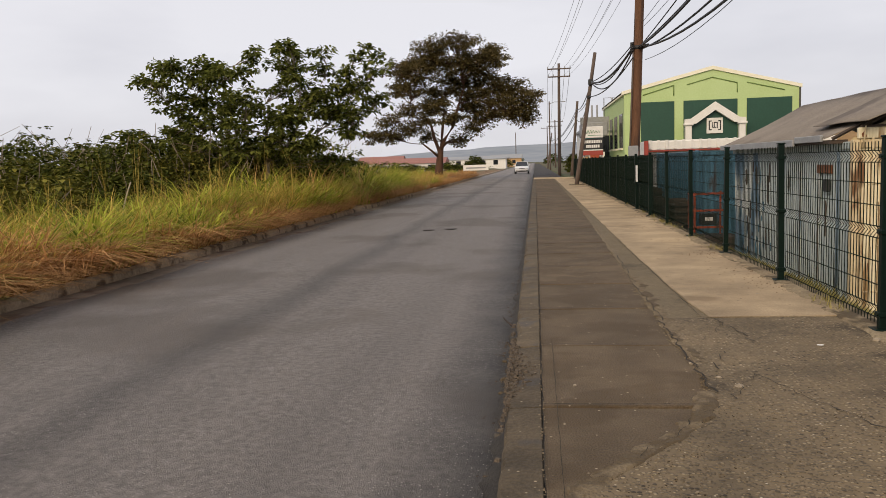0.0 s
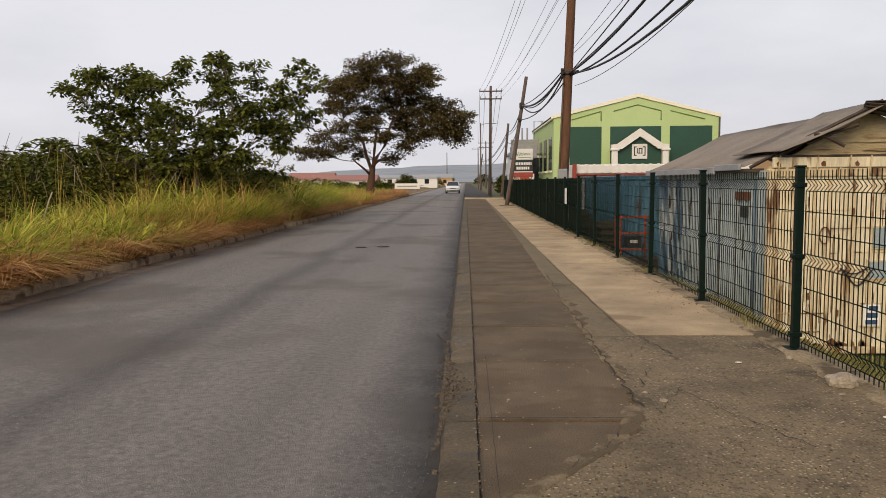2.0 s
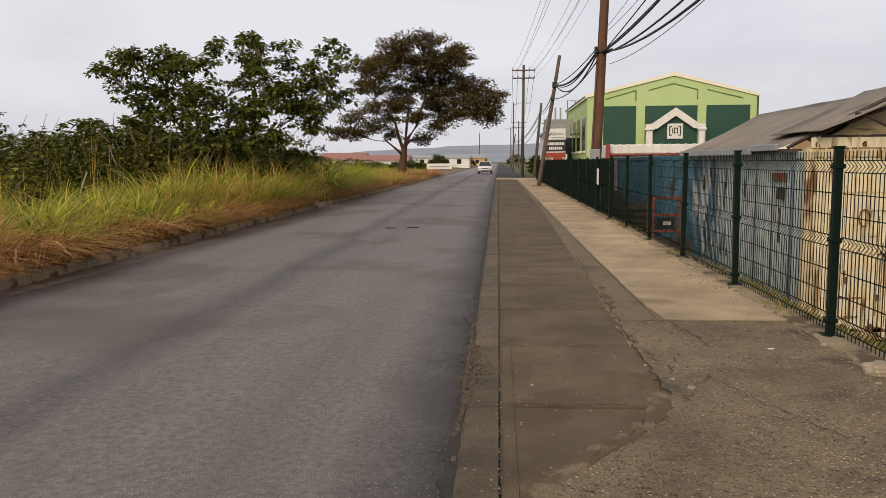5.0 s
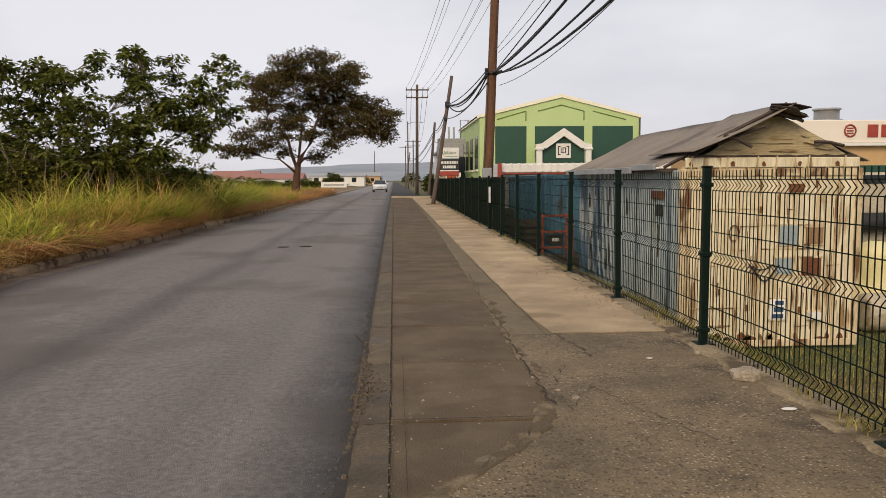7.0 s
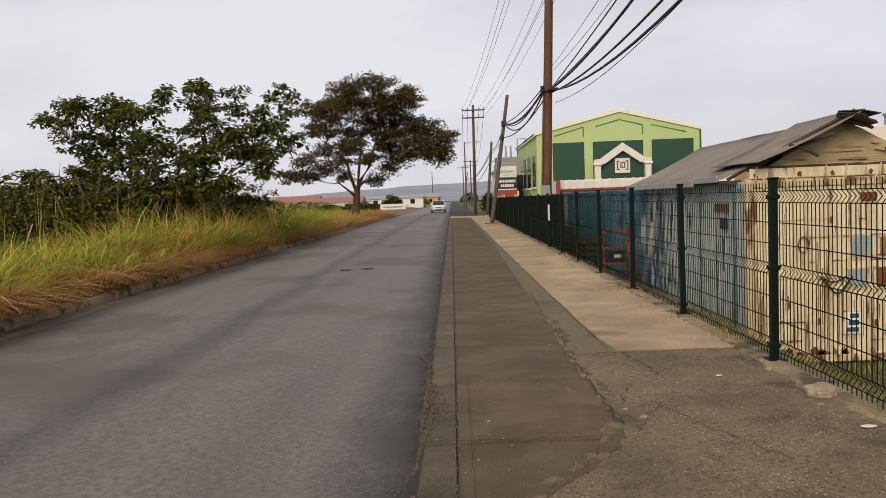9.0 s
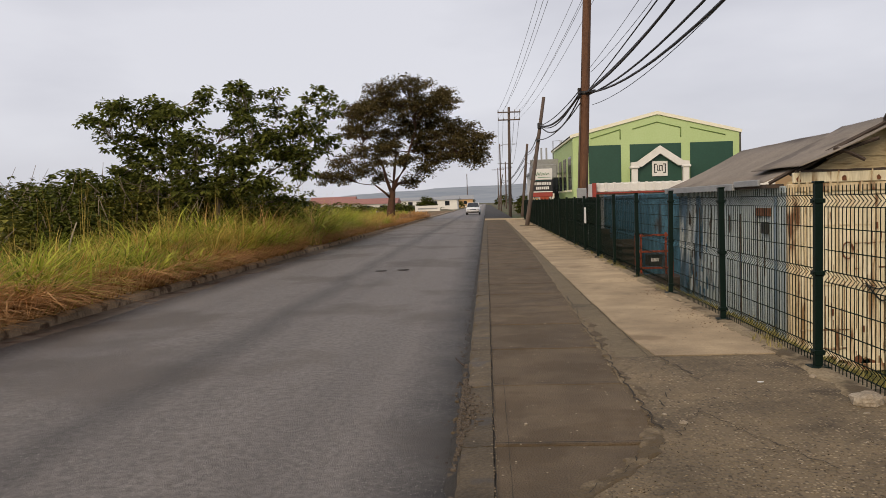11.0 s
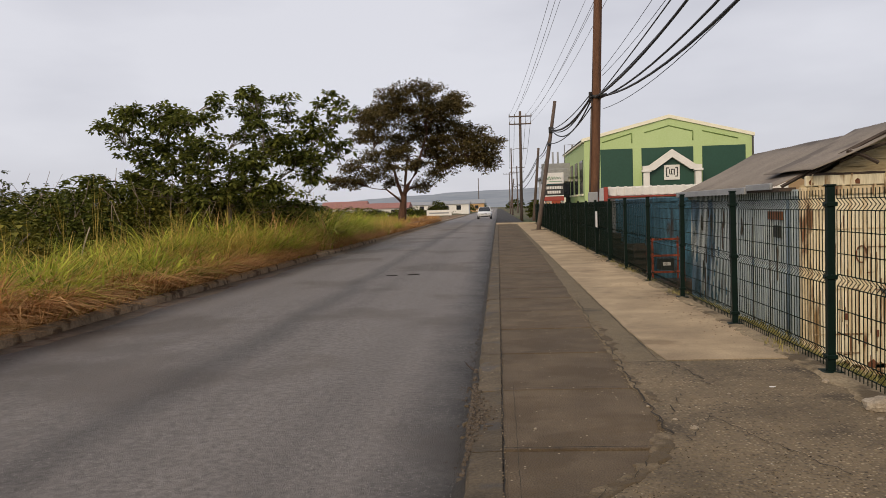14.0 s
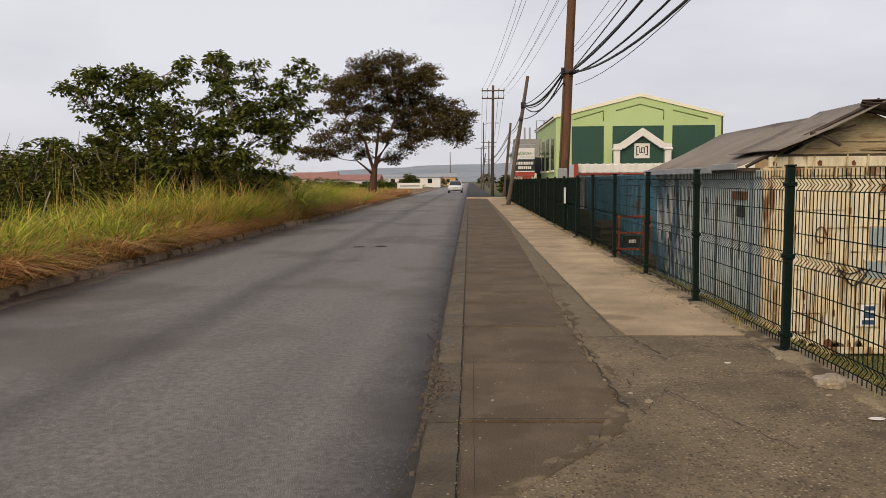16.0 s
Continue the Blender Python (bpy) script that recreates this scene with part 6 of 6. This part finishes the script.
mid = part("middle_panel", Build().box(3.05, 4.35, sy - 0.05, sy + 0.1, 2.0, 2.69, 0.02), M_BLACK, sign, "black panel with white lettering bars")
for xa, xb, za, zb in ((3.14, 4.26, 2.40, 2.58), (3.28, 4.12, 2.11, 2.29)):
    x = xa
    gg = random.Random(int(xa * 100))
    while x < xb:
        w = gg.uniform(0.06, 0.11)
        part("lettering_bar", Build().box(x, min(x + w, xb), sy - 0.06, sy - 0.05, za, zb), M_WHITE, mid)
        x += w + 0.03
part("lower_panel", Build().box(3.05, 4.35, sy - 0.05, sy + 0.1, 1.62, 1.92, 0.02), M_RED, sign, "red strip panel")
part("white_strip", Build().box(3.05, 4.35, sy - 0.055, sy + 0.1, 1.925, 1.985), M_WHITE, sign)

# long low store behind the blue container
low = thing("low_store", (0, 0, 0), "long low white store with a red band", "building")
part("wall", Build().box(5.9, 15, 42.2, 48, -1, 1.5, 0.02), M_GREYMETAL, low)
part("white_band", Build().box(5.7, 15, 41.9, 42.2, 1.72, 2.15, 0.02), M_WHITE, low)
part("red_band", Build().box(5.68, 15, 41.85, 42.2, 1.63, 1.70, 0.02), M_RED, low, "red fascia band")
part("roof", Build().box(5.7, 15, 42.2, 48, 1.5, 2.2, 0.02), M_WHITE, low)
for k in range(22):
    part("roof_rib", Build().box(5.8 + 0.42 * k, 5.95 + 0.42 * k, 41.86, 41.9, 1.76, 2.22, 0.01), M_WHITE, low)
part("red_post", Build().box(5.55, 5.75, 41.6, 41.8, -1, 2.2, 0.01), M_RED, low)

# restaurant behind the container
rest = thing("restaurant", (0, 0, 0), "tan flat-roofed restaurant with a white fascia and red marks", "building")
part("wall", Build().box(17.5, 34, 40.3, 52, -1, 3.0, 0.03), M_TAN, rest)
part("fascia", Build().box(17.2, 34.3, 40.0, 52.3, 3.12, 4.32, 0.04), mat("fascia_white", (0.72, 0.66, 0.58), (0.80, 0.74, 0.66), 1, 0.6, 0.03), rest, "white fascia")
part("trim_line", Build().box(17.15, 34.35, 39.93, 40.0, 2.98, 3.14, 0.01), M_WHITE, rest)
part("awning", Build().box(19.5, 34, 38.9, 40.3, 1.35, 1.95, 0.03), M_DKGREEN, rest, "dark awning")
part("storefront", Build().box(18.5, 33.5, 40.24, 40.3, -0.6, 1.4), M_GLASSDARK, rest)
part("round_mark", Build().tube([(23.78 + 0.30 * math.cos(a), 39.97, 3.76 + 0.30 * math.sin(a)) for a in [2 * math.pi * k / 20 for k in range(21)]], 0.045, 5), M_RED, rest)
for dz in (-0.16, 0.0, 0.16):
    part("round_mark", Build().box(23.6, 23.96, 39.95, 40.0, 3.73 + dz * 0.8, 3.79 + dz * 0.8, 0.01), M_RED, rest)
for k in range(6):
    x = 24.72 + 0.74 * k
    part("lettering_bar", Build().box(x, x + 0.58, 39.95, 40.0, 3.42, 4.08, 0.02), M_RED, rest)
vent = part("roof_vent", Build().tube([(24.75, 44, 4.3), (24.75, 44, 4.62), (24.75, 44, 4.63), (24.75, 44, 5.15)], [0.85, 0.85, 0.68, 0.68], 20), M_STEEL, rest, "galvanised roof vent")
part("vent_lid", Build().tube([(24.75, 44, 5.15), (24.75, 44, 5.25)], 0.76, 20), M_GREYMETAL, vent)

# ---- stored things beside the container ----
wreck = thing("parked_van", (7.72, 13.7, -1.05), "pale beige van parked beside the container", "van")
part("body", Build().prism([(0, 0.35), (4.2, 0.35), (4.2, 1.5), (3.9, 2.4), (0.1, 2.5), (0, 2.3)], "x", 0, 1.75), M_BEIGE, wreck)
part("bumper", Build().tube([(-0.35, -0.14, 1.62), (0.6, -0.16, 1.63), (1.73, -0.14, 1.62)], 0.17, 14), M_BLACK, wreck, "thick dark horizontal pipe bumper")
part("rear_window", Build().box(0.2, 1.55, -0.015, 0.0, 2.3, 2.45), M_GLASSDARK, wreck)
for y in (0.7, 3.4):
    for x in (0.0, 1.55):
        wh = part("wheel", Build().tube([(x, y, 0.33), (x + 0.2, y, 0.33)], 0.33, 18), M_BLACK, wreck)
        part("hub", Build().tube([(x - 0.01, y, 0.33), (x + 0.21, y, 0.33)], 0.16, 12), M_GREYMETAL, wh)
tarp = Build()
v, f = [], []
for i in range(13):
    for j in range(13):
        a, z = 2 * math.pi * i / 12, j / 12
        r = 0.50 * (1 - 0.25 * z) * (1 + 0.18 * noise.noise((math.cos(a) * 1.6, math.sin(a) * 1.6, z * 3))) * (1 if j < 12 else 0.2)
        v.append((r * math.cos(a), r * math.sin(a), 1.35 * z))
tarp.add(v, [(i * 13 + j, (i + 1) * 13 + j, (i + 1) * 13 + j + 1, i * 13 + j + 1) for i in range(12) for j in range(12)], True)
solid("tarpaulin", tarp, mat("yellowed_tarpaulin", (0.62, 0.56, 0.27), (0.78, 0.72, 0.42), 3, 0.6, 0.4), (7.98, 12.75, -1.03), "crumpled yellowed plastic tarpaulin beside the container", "tarpaulin")
dr = thing("drum", (7.36, 12.0, -1.04), "pale plastic drum lying on the grass", "drum")
part("shell", Build().tube([(-0.06, 0, 0.30), (-0.05, 0, 0.30), (0.0, 0, 0.30), (0.45, 0, 0.30), (0.52, 0, 0.30)], [0.20, 0.27, 0.30, 0.30, 0.24], 20), M_BEIGE, dr)
for x in (0.12, 0.32):
    part("hoop", Build().tube([(x, 0, 0.30), (x + 0.03, 0, 0.30)], 0.308, 20), M_BEIGE, dr)


# ---- far left: houses and a board ----
def far_house(at, w, d, h, roof_h, wall_m, roof_m, label):
    t = thing("house", at, label, "house", "far houses")
    part("wall", Build().box(-w / 2, w / 2, 0, d, -0.3, h), wall_m, t)
    part("roof", Build().prism([(-0.3, h), (d + 0.3, h), (d / 2, h + roof_h)], "x", -w / 2 - 0.4, w / 2 + 0.4), roof_m, t)
    for k in range(int(w // 3)):
        x = -w / 2 + 1 + 3 * k
        part("window", Build().box(x, x + 1.1, -0.03, 0.02, 0.9, min(h - 0.3, 2.0)), M_GLASSDARK, t)
    return t


far_house((-24.0, 150, 0), 13, 8, 1.7, 1.1, M_WHITE, M_ROOF_RED, "long low house with a faded red roof")
far_house((-33.0, 165, 0), 9, 8, 2.0, 1.5, M_WHITE, M_ROOF_RED, "low house with a faded red roof")
far_house((-15.0, 190, 0), 16, 8, 2.3, 0.8, M_WHITE, M_GREYMETAL, "long white shed with a grey roof")
far_house((-9.5, 260, 0), 10, 8, 2.6, 1.4, M_TAN, M_GREYMETAL, "tan house behind a hedge")
far_house((-16.5, 330, 0), 12, 8, 2.6, 1.6, M_WHITE, M_GREYMETAL, "white house far down the road")
bd = thing("notice_board", (-10.2, 112, 0), "long white board on posts in the grass", "sign")
part("board", Build().box(0, 3.6, 0, 0.08, 0.35, 1.15, 0.01), M_WHITE, bd)
for x in (0.2, 1.7, 3.2):
    part("post", Build().box(x, x + 0.1, 0.08, 0.18, -0.2, 1.1), M_POLE_OLD, bd)
part("lettering_bar", Build().box(0.4, 3.2, -0.01, 0.0, 0.62, 0.82), M_GREYMETAL, bd)
for i, (x, y, w, h) in enumerate(((-14, 122, 6, 2.0), (-22, 118, 10, 2.2), (-9.0, 215, 6, 3.0), (-30, 125, 12, 3.0), (-7.8, 330, 7, 5.0), (-44, 140, 18, 5.0), (-11.5, 150, 4, 3.4), (5.5, 240, 6, 4.5), (6.8, 130, 4, 3.0), (5.6, 95, 3.5, 0.9), (-24, 140, 14, 1.5), (-33, 150, 12, 1.6), (-15, 165, 12, 1.4))):
    shrub((x, y, 0), w, h, 500 + i, size=0.5, n=220, label="far dark green roadside bush")


# ---- the white car on the road ----
car = thing("car", (-1.62, 94, -0.085), "white four-door saloon car facing along the road", "car")
secs = ((0.0, 0.62, 0.45, 0.62), (0.12, 0.78, 0.30, 0.72), (0.9, 0.85, 0.22, 0.90), (1.25, 0.86, 0.22, 0.95), (3.9, 0.86, 0.22, 1.0), (4.35, 0.80, 0.28, 0.98), (4.5, 0.68, 0.42, 0.85))
v, f = [], []
for y, hw, z0, z1 in secs:
    v += [(-hw * 0.92, y, z0), (-hw, y, z0 + 0.12), (-hw, y, (z0 + z1) / 2 + 0.08), (-hw * 0.90, y, z1), (hw * 0.90, y, z1), (hw, y, (z0 + z1) / 2 + 0.08), (hw, y, z0 + 0.12), (hw * 0.92, y, z0)]
for i in range(len(secs) - 1):
    for k in range(8):
        f.append((i * 8 + k, i * 8 + (k + 1) % 8, (i + 1) * 8 + (k + 1) % 8, (i + 1) * 8 + k))
f += [tuple(range(8)), tuple(6 * 8 + k for k in range(7, -1, -1))]
part("body", Build().add(v, f, True), M_CARWHITE, car)
part("roof", Build().box(-0.60, 0.60, 1.95, 3.2, 1.42, 1.47, 0.02), M_CARWHITE, car)
part("windscreen", Build().add([(-0.74, 1.17, 0.94), (0.74, 1.17, 0.94), (0.58, 1.93, 1.43), (-0.58, 1.93, 1.43)], [(0, 1, 2, 3)]), M_GLASSDARK, car)
part("rear_screen", Build().add([(-0.72, 3.93, 0.99), (0.72, 3.93, 0.99), (0.58, 3.2, 1.43), (-0.58, 3.2, 1.43)], [(3, 2, 1, 0)]), M_GLASSDARK, car)
for s in (-1, 1):
    part("side_window", Build().add([(s * 0.78, 1.2, 0.95), (s * 0.77, 3.9, 0.99), (s * 0.605, 3.2, 1.43), (s * 0.605, 1.95, 1.43)], [(0, 1, 2, 3)]), M_GLASSDARK, car)
    part("pillar", Build().tube([(s * 0.78, 1.17, 0.93), (s * 0.61, 1.94, 1.45)], 0.035, 6), M_CARWHITE, car)
    part("pillar", Build().tube([(s * 0.77, 3.93, 0.98), (s * 0.61, 3.2, 1.45)], 0.05, 6), M_CARWHITE, car)
    part("headlight", Build().box(min(s * 0.42, s * 0.76), max(s * 0.42, s * 0.76), -0.02, 0.2, 0.60, 0.72, 0.02), M_LAMP, car)
    part("fog_lamp", Build().box(min(s * 0.5, s * 0.72), max(s * 0.5, s * 0.72), 0.02, 0.12, 0.34, 0.42, 0.01), M_BLACK, car)
    part("mirror", Build().box(min(s * 0.84, s * 1.0), max(s * 0.84, s * 1.0), 1.35, 1.48, 0.98, 1.1, 0.02), M_CARWHITE, car)
    for y in (0.85, 3.55):
        w = part("wheel", Build().tube([(s * 0.68, y, 0.31), (s * 0.87, y, 0.31)], 0.31, 18), M_BLACK, car)
        part("rim", Build().tube([(s * 0.80, y, 0.31), (s * 0.885, y, 0.31)], 0.19, 12), M_STEEL, w)
part("grille", Build().box(-0.36, 0.36, -0.03, 0.1, 0.58, 0.68, 0.02), M_BLACK, car)
part("lower_intake", Build().box(-0.45, 0.45, 0.0, 0.15, 0.30, 0.40, 0.02), M_BLACK, car)
part("number_plate", Build().box(-0.24, 0.24, -0.04, 0.0, 0.45, 0.55), M_PAPER, car)

# ---- small things on the pavement ----
def rock(at, size, seed, label, name="stone"):
    b = Build()
    v = []
    n, m = 9, 6
    for j in range(m + 1):
        for i in range(n):
            a, e = 2 * math.pi * i / n, math.pi * (j / m - 0.5)
            d = Vector((math.cos(a) * math.cos(e), math.sin(a) * math.cos(e), math.sin(e)))
            k = 1 + 0.35 * noise.noise(d * 1.6 + Vector((seed, 0, 0)))
            v.append((d.x * size[0] * k, d.y * size[1] * k, d.z * size[2] * k + size[2] * 0.8))
    f = [(j * n + i, j * n + (i + 1) % n, (j + 1) * n + (i + 1) % n, (j + 1) * n + i) for j in range(m) for i in range(n)]
    return solid(name, b.add(v, f), M_STONE if at[0] > 0 else M_KERB, at, label, "stone", "loose stones")


rock((2.40, 5.42, 0.0), (0.12, 0.09, 0.05), 3.0, "pale rough rubble stone against the fence foot")
for i, (x, y, s) in enumerate(((2.30, 5.2, 0.02), (2.38, 6.2, 0.03), (0.2, 5.1, 0.012), (1.6, 5.9, 0.014), (2.1, 8.2, 0.02), (1.15, 5.05, 0.025), (1.08, 5.25, 0.018), (0.98, 5.6, 0.015), (-0.25, 5.6, 0.03), (-0.26, 5.3, 0.02), (-0.24, 4.5, 0.025), (-0.27, 6.1, 0.02))):
    rock((x, y, 0.0 if x > 0 else -0.115), (s, s * 0.8, s * 0.6), 10.0 + i, "small pale stone chip on the concrete" if x > 0 else "small stone chip in the gutter")
for i, (x, y, s) in enumerate(((2.34, 4.70, 0.045), (1.95, 6.05, 0.022))):
    v = [(s * math.cos(a) * (1 + 0.4 * noise.noise((math.cos(a) * 2, math.sin(a) * 2, i))), s * 0.5 * math.sin(a)) for a in [2 * math.pi * k / 11 for k in range(11)]]
    solid("litter", Build().prism(v, "z", 0.016, 0.021), M_PAPER, (x, y, 0), "scrap of white paper on the concrete", "litter", "litter")
solid("litter", Build().prism([(-0.15, -0.1), (0.15, -0.06), (0.2, 0.08), (0.05, 0.14), (-0.12, 0.1)], "z", 0.0, 0.12), M_PAPER, (-6.35, 45.2, 0.08), "white plastic litter on the verge", "litter", "litter")
solid("paper_notice", Build().box(-0.004, 0.004, -0.18, 0.18, 0, 0.42), M_PAPER, (fence_x(21.2) - 0.03, 21.2, 0.75), "white notice tied to the fence mesh", "notice")
tw = Build()
limb(tw, (0, 0, 0), (-0.13, 0.25, 0.05), 0.012, 0.006, random.Random(8), 0.2, 5, 5)
solid("twig", tw, M_TIMBER, (-0.2, 7.2, -0.09), "dark twig in the gutter", "twig")
for i, (x, y) in enumerate(((-2.38, 17.46), (-1.9, 17.6))):
    v = [(0.13 * math.cos(a) * (1 + 0.4 * noise.noise((math.cos(a) * 2, math.sin(a) * 2, 5 + i))), 0.07 * math.sin(a)) for a in [2 * math.pi * k / 11 for k in range(11)]]
    solid("road_patch", Build().prism(v, "z", -0.068, -0.056), M_TAR, (x, y, 0), "small dark clot of bitumen on the road", "road patch", "bitumen clots")


def crumbs(name, spots, label, seed, m_):
    """Small angular stone chips, joined."""
    g = random.Random(seed)
    b = Build()
    for x, y, z, s in spots:
        a = g.uniform(0, 6.28)
        pts = [(s * g.uniform(0.7, 1.2) * math.cos(a + k * 1.5708), s * g.uniform(0.7, 1.2) * math.sin(a + k * 1.5708)) for k in range(4)]
        v = [(x + p, y + q, z) for p, q in pts] + [(x + p * 0.6 + g.uniform(-0.2, 0.2) * s, y + q * 0.6, z + s * g.uniform(0.5, 0.9)) for p, q in pts]
        b.add(v, [(4, 5, 6, 7), (0, 1, 5, 4), (1, 2, 6, 5), (2, 3, 7, 6), (3, 0, 4, 7)])
    return solid(name, b, m_, label=label, category="rubble", kind="stuff")


g = random.Random(77)
spots = []
for _ in range(900):
    y = 3.0 + 9 * g.random() ** 1.4
    spots.append((broken_edge(y) + g.gauss(0.03, 0.05), y, 0.002, g.uniform(0.003, 0.009)))
for _ in range(900):
    x, y = g.uniform(0.9, 2.4), g.uniform(2.5, 7.0)
    if x > broken_edge(y) + 0.05:
        spots.append((x, y, 0.009, g.uniform(0.003, 0.007)))
for _ in range(240):
    y = 3.0 + 12 * g.random() ** 1.5
    spots.append((apron_x(y) + g.gauss(-0.05, 0.06), y, 0.006, g.uniform(0.004, 0.010)))
crumbs("concrete_crumb", spots, "crumbled concrete and stone chips on the pavement", 78, mat("brown_chips", (0.10, 0.077, 0.045), (0.30, 0.235, 0.15), 40, 0.95, 0.3, 120))
spots = []
for _ in range(900):
    y = 2.8 + 16 * g.random() ** 1.5
    heavy = noise.noise((y * 1.3, 4, 4)) > 0.05
    spots.append((-0.22 - abs(g.gauss(0, 0.10 if heavy else 0.04)), y, -0.112, g.uniform(0.004, 0.016 if heavy else 0.008)))
for _ in range(420):
    y = g.gauss(5.5, 0.42)
    spots.append((-0.215 + 0.19 * g.random() ** 2.2 * math.exp(-((y - 5.5) / 0.55) ** 2), y, -0.012, g.uniform(0.005, 0.024)))
crumbs("gutter_grit", spots, "grit and broken kerb chips in the gutter", 79, mat("dark_grit", (0.026, 0.020, 0.014), (0.14, 0.108, 0.078), 30, 0.95, 0.4, 90))
spots = []
while len(spots) < 5200:
    y = 2.7 + 2.6 * g.random() ** 1.2
    x = broken_edge(y) + 1.5 * g.random() ** 1.5 - 0.03
    if x < 2.3 and noise.noise((x * 2.2, y * 2.2, 6)) + 0.45 * (4.6 - y) > g.uniform(-0.5, 0.5):
        spots.append((x, y, 0.005, g.uniform(0.003, 0.009)))
crumbs("worn_pebbles", spots, "small brown and pale pebbles bared in the worn concrete", 82, leaf_mat("pebbles", (0.025, 0.018, 0.011), (0.27, 0.208, 0.13), 0.75, 0.0))
spots = []
for _ in range(420):
    y = 2.6 + 16 * g.random() ** 1.5
    spots.append((g.gauss(0.0, 0.011), y, -0.002, g.uniform(0.003, 0.008)))
crumbs("joint_grit", spots, "pale mortar grit in the kerb joint", 80, mat("mortar_grit", (0.13, 0.10, 0.065), (0.27, 0.215, 0.15), 40, 0.95, 0.3, 120))
spots = []
for _ in range(520):
    y = g.choice((8.9, 9.8, 11.2, 11.6, 13.5, 16, 19)) + g.gauss(0, 0.35)
    spots.append((fence_x(y) - 0.06 - abs(g.gauss(0, 0.28)), y, 0.015, g.uniform(0.003, 0.010)))
crumbs("leaf_litter", spots, "dry brown leaf litter on the pale concrete", 81, mat("dry_litter", (0.06, 0.035, 0.016), (0.20, 0.12, 0.055), 40, 0.95, 0.3, 120))


def crack(points, width, seed):
    """A dark open crack, drawn as a thin sunken strip of dirt."""
    g = random.Random(seed)
    b = Build()
    v = []
    for i, (x, y) in enumerate(points):
        w = width * g.uniform(0.4, 1.3)
        v += [(x - w * 0.7, y - w * 0.7, 0.0045), (x + w * 0.7, y + w * 0.7, 0.0045)]
    return b.add(v, [(2 * i, 2 * i + 1, 2 * i + 3, 2 * i + 2) for i in range(len(points) - 1)])


M_DIRT = mat("crack_dirt", (0.012, 0.009, 0.006), (0.05, 0.038, 0.024), 30, 0.95, 0.3, 80)


def wander(xa, ya, xb, yb, n, amp, seed):
    return [(xa + (xb - xa) * i / n + amp * noise.noise((i * 0.45, seed, 0)) + amp * 0.6 * noise.noise((i * 1.7, seed, 3)), ya + (yb - ya) * i / n + amp * noise.noise((i * 0.5, seed, 7))) for i in range(n + 1)]


cracks = thing("pavement_cracks", (0, 0, 0.012), "dark dirt-filled cracks in the worn concrete", "crack", kind="structure")
for k, (xa, ya, xb, yb, n, amp, w) in enumerate(((0.98, 4.9, 0.99, 7.0, 40, 0.05, 0.009), (1.02, 4.75, 1.35, 5.4, 18, 0.06, 0.005), (1.0, 7.0, 1.08, 11.5, 40, 0.05, 0.006), (1.44, 7.05, 1.55, 6.2, 16, 0.05, 0.006), (1.35, 7.1, 1.33, 14.0, 60, 0.02, 0.005), (0.98, 4.7, 0.40, 3.9, 20, 0.06, 0.006), (1.16, 6.2, 1.5, 6.9, 14, 0.04, 0.004), (1.3, 5.3, 1.7, 4.2, 20, 0.07, 0.004), (1.0, 5.2, 1.25, 5.9, 14, 0.05, 0.007))):
    part("crack", crack(wander(xa, ya, xb, yb, n, amp, k * 3.7), w, k), M_DIRT, cracks)
for k in range(6):
    part("crack", crack(wander(0.002, 2.6 + 5.2 * k, 0.002, 7.8 + 5.2 * k, 60, 0.012, 50 + k), 0.0042, 90 + k), M_DIRT, cracks)
for k in range(-1, 9):
    y = 3.235 + 1.46 * k
    part("crack", crack(wander(0.0, y, broken_edge(y), y, 26, 0.010, 130 + k), 0.010 if k == 1 else 0.004, 140 + k), M_DIRT, cracks)
part("crack", crack(wander(1.42, 7.09, 2.5, 7.05, 26, 0.010, 180), 0.006, 181), M_DIRT, cracks)
part("crack", crack(wander(0.075, 2.6, 0.085, 6.3, 40, 0.006, 71), 0.003, 97), M_DIRT, cracks)
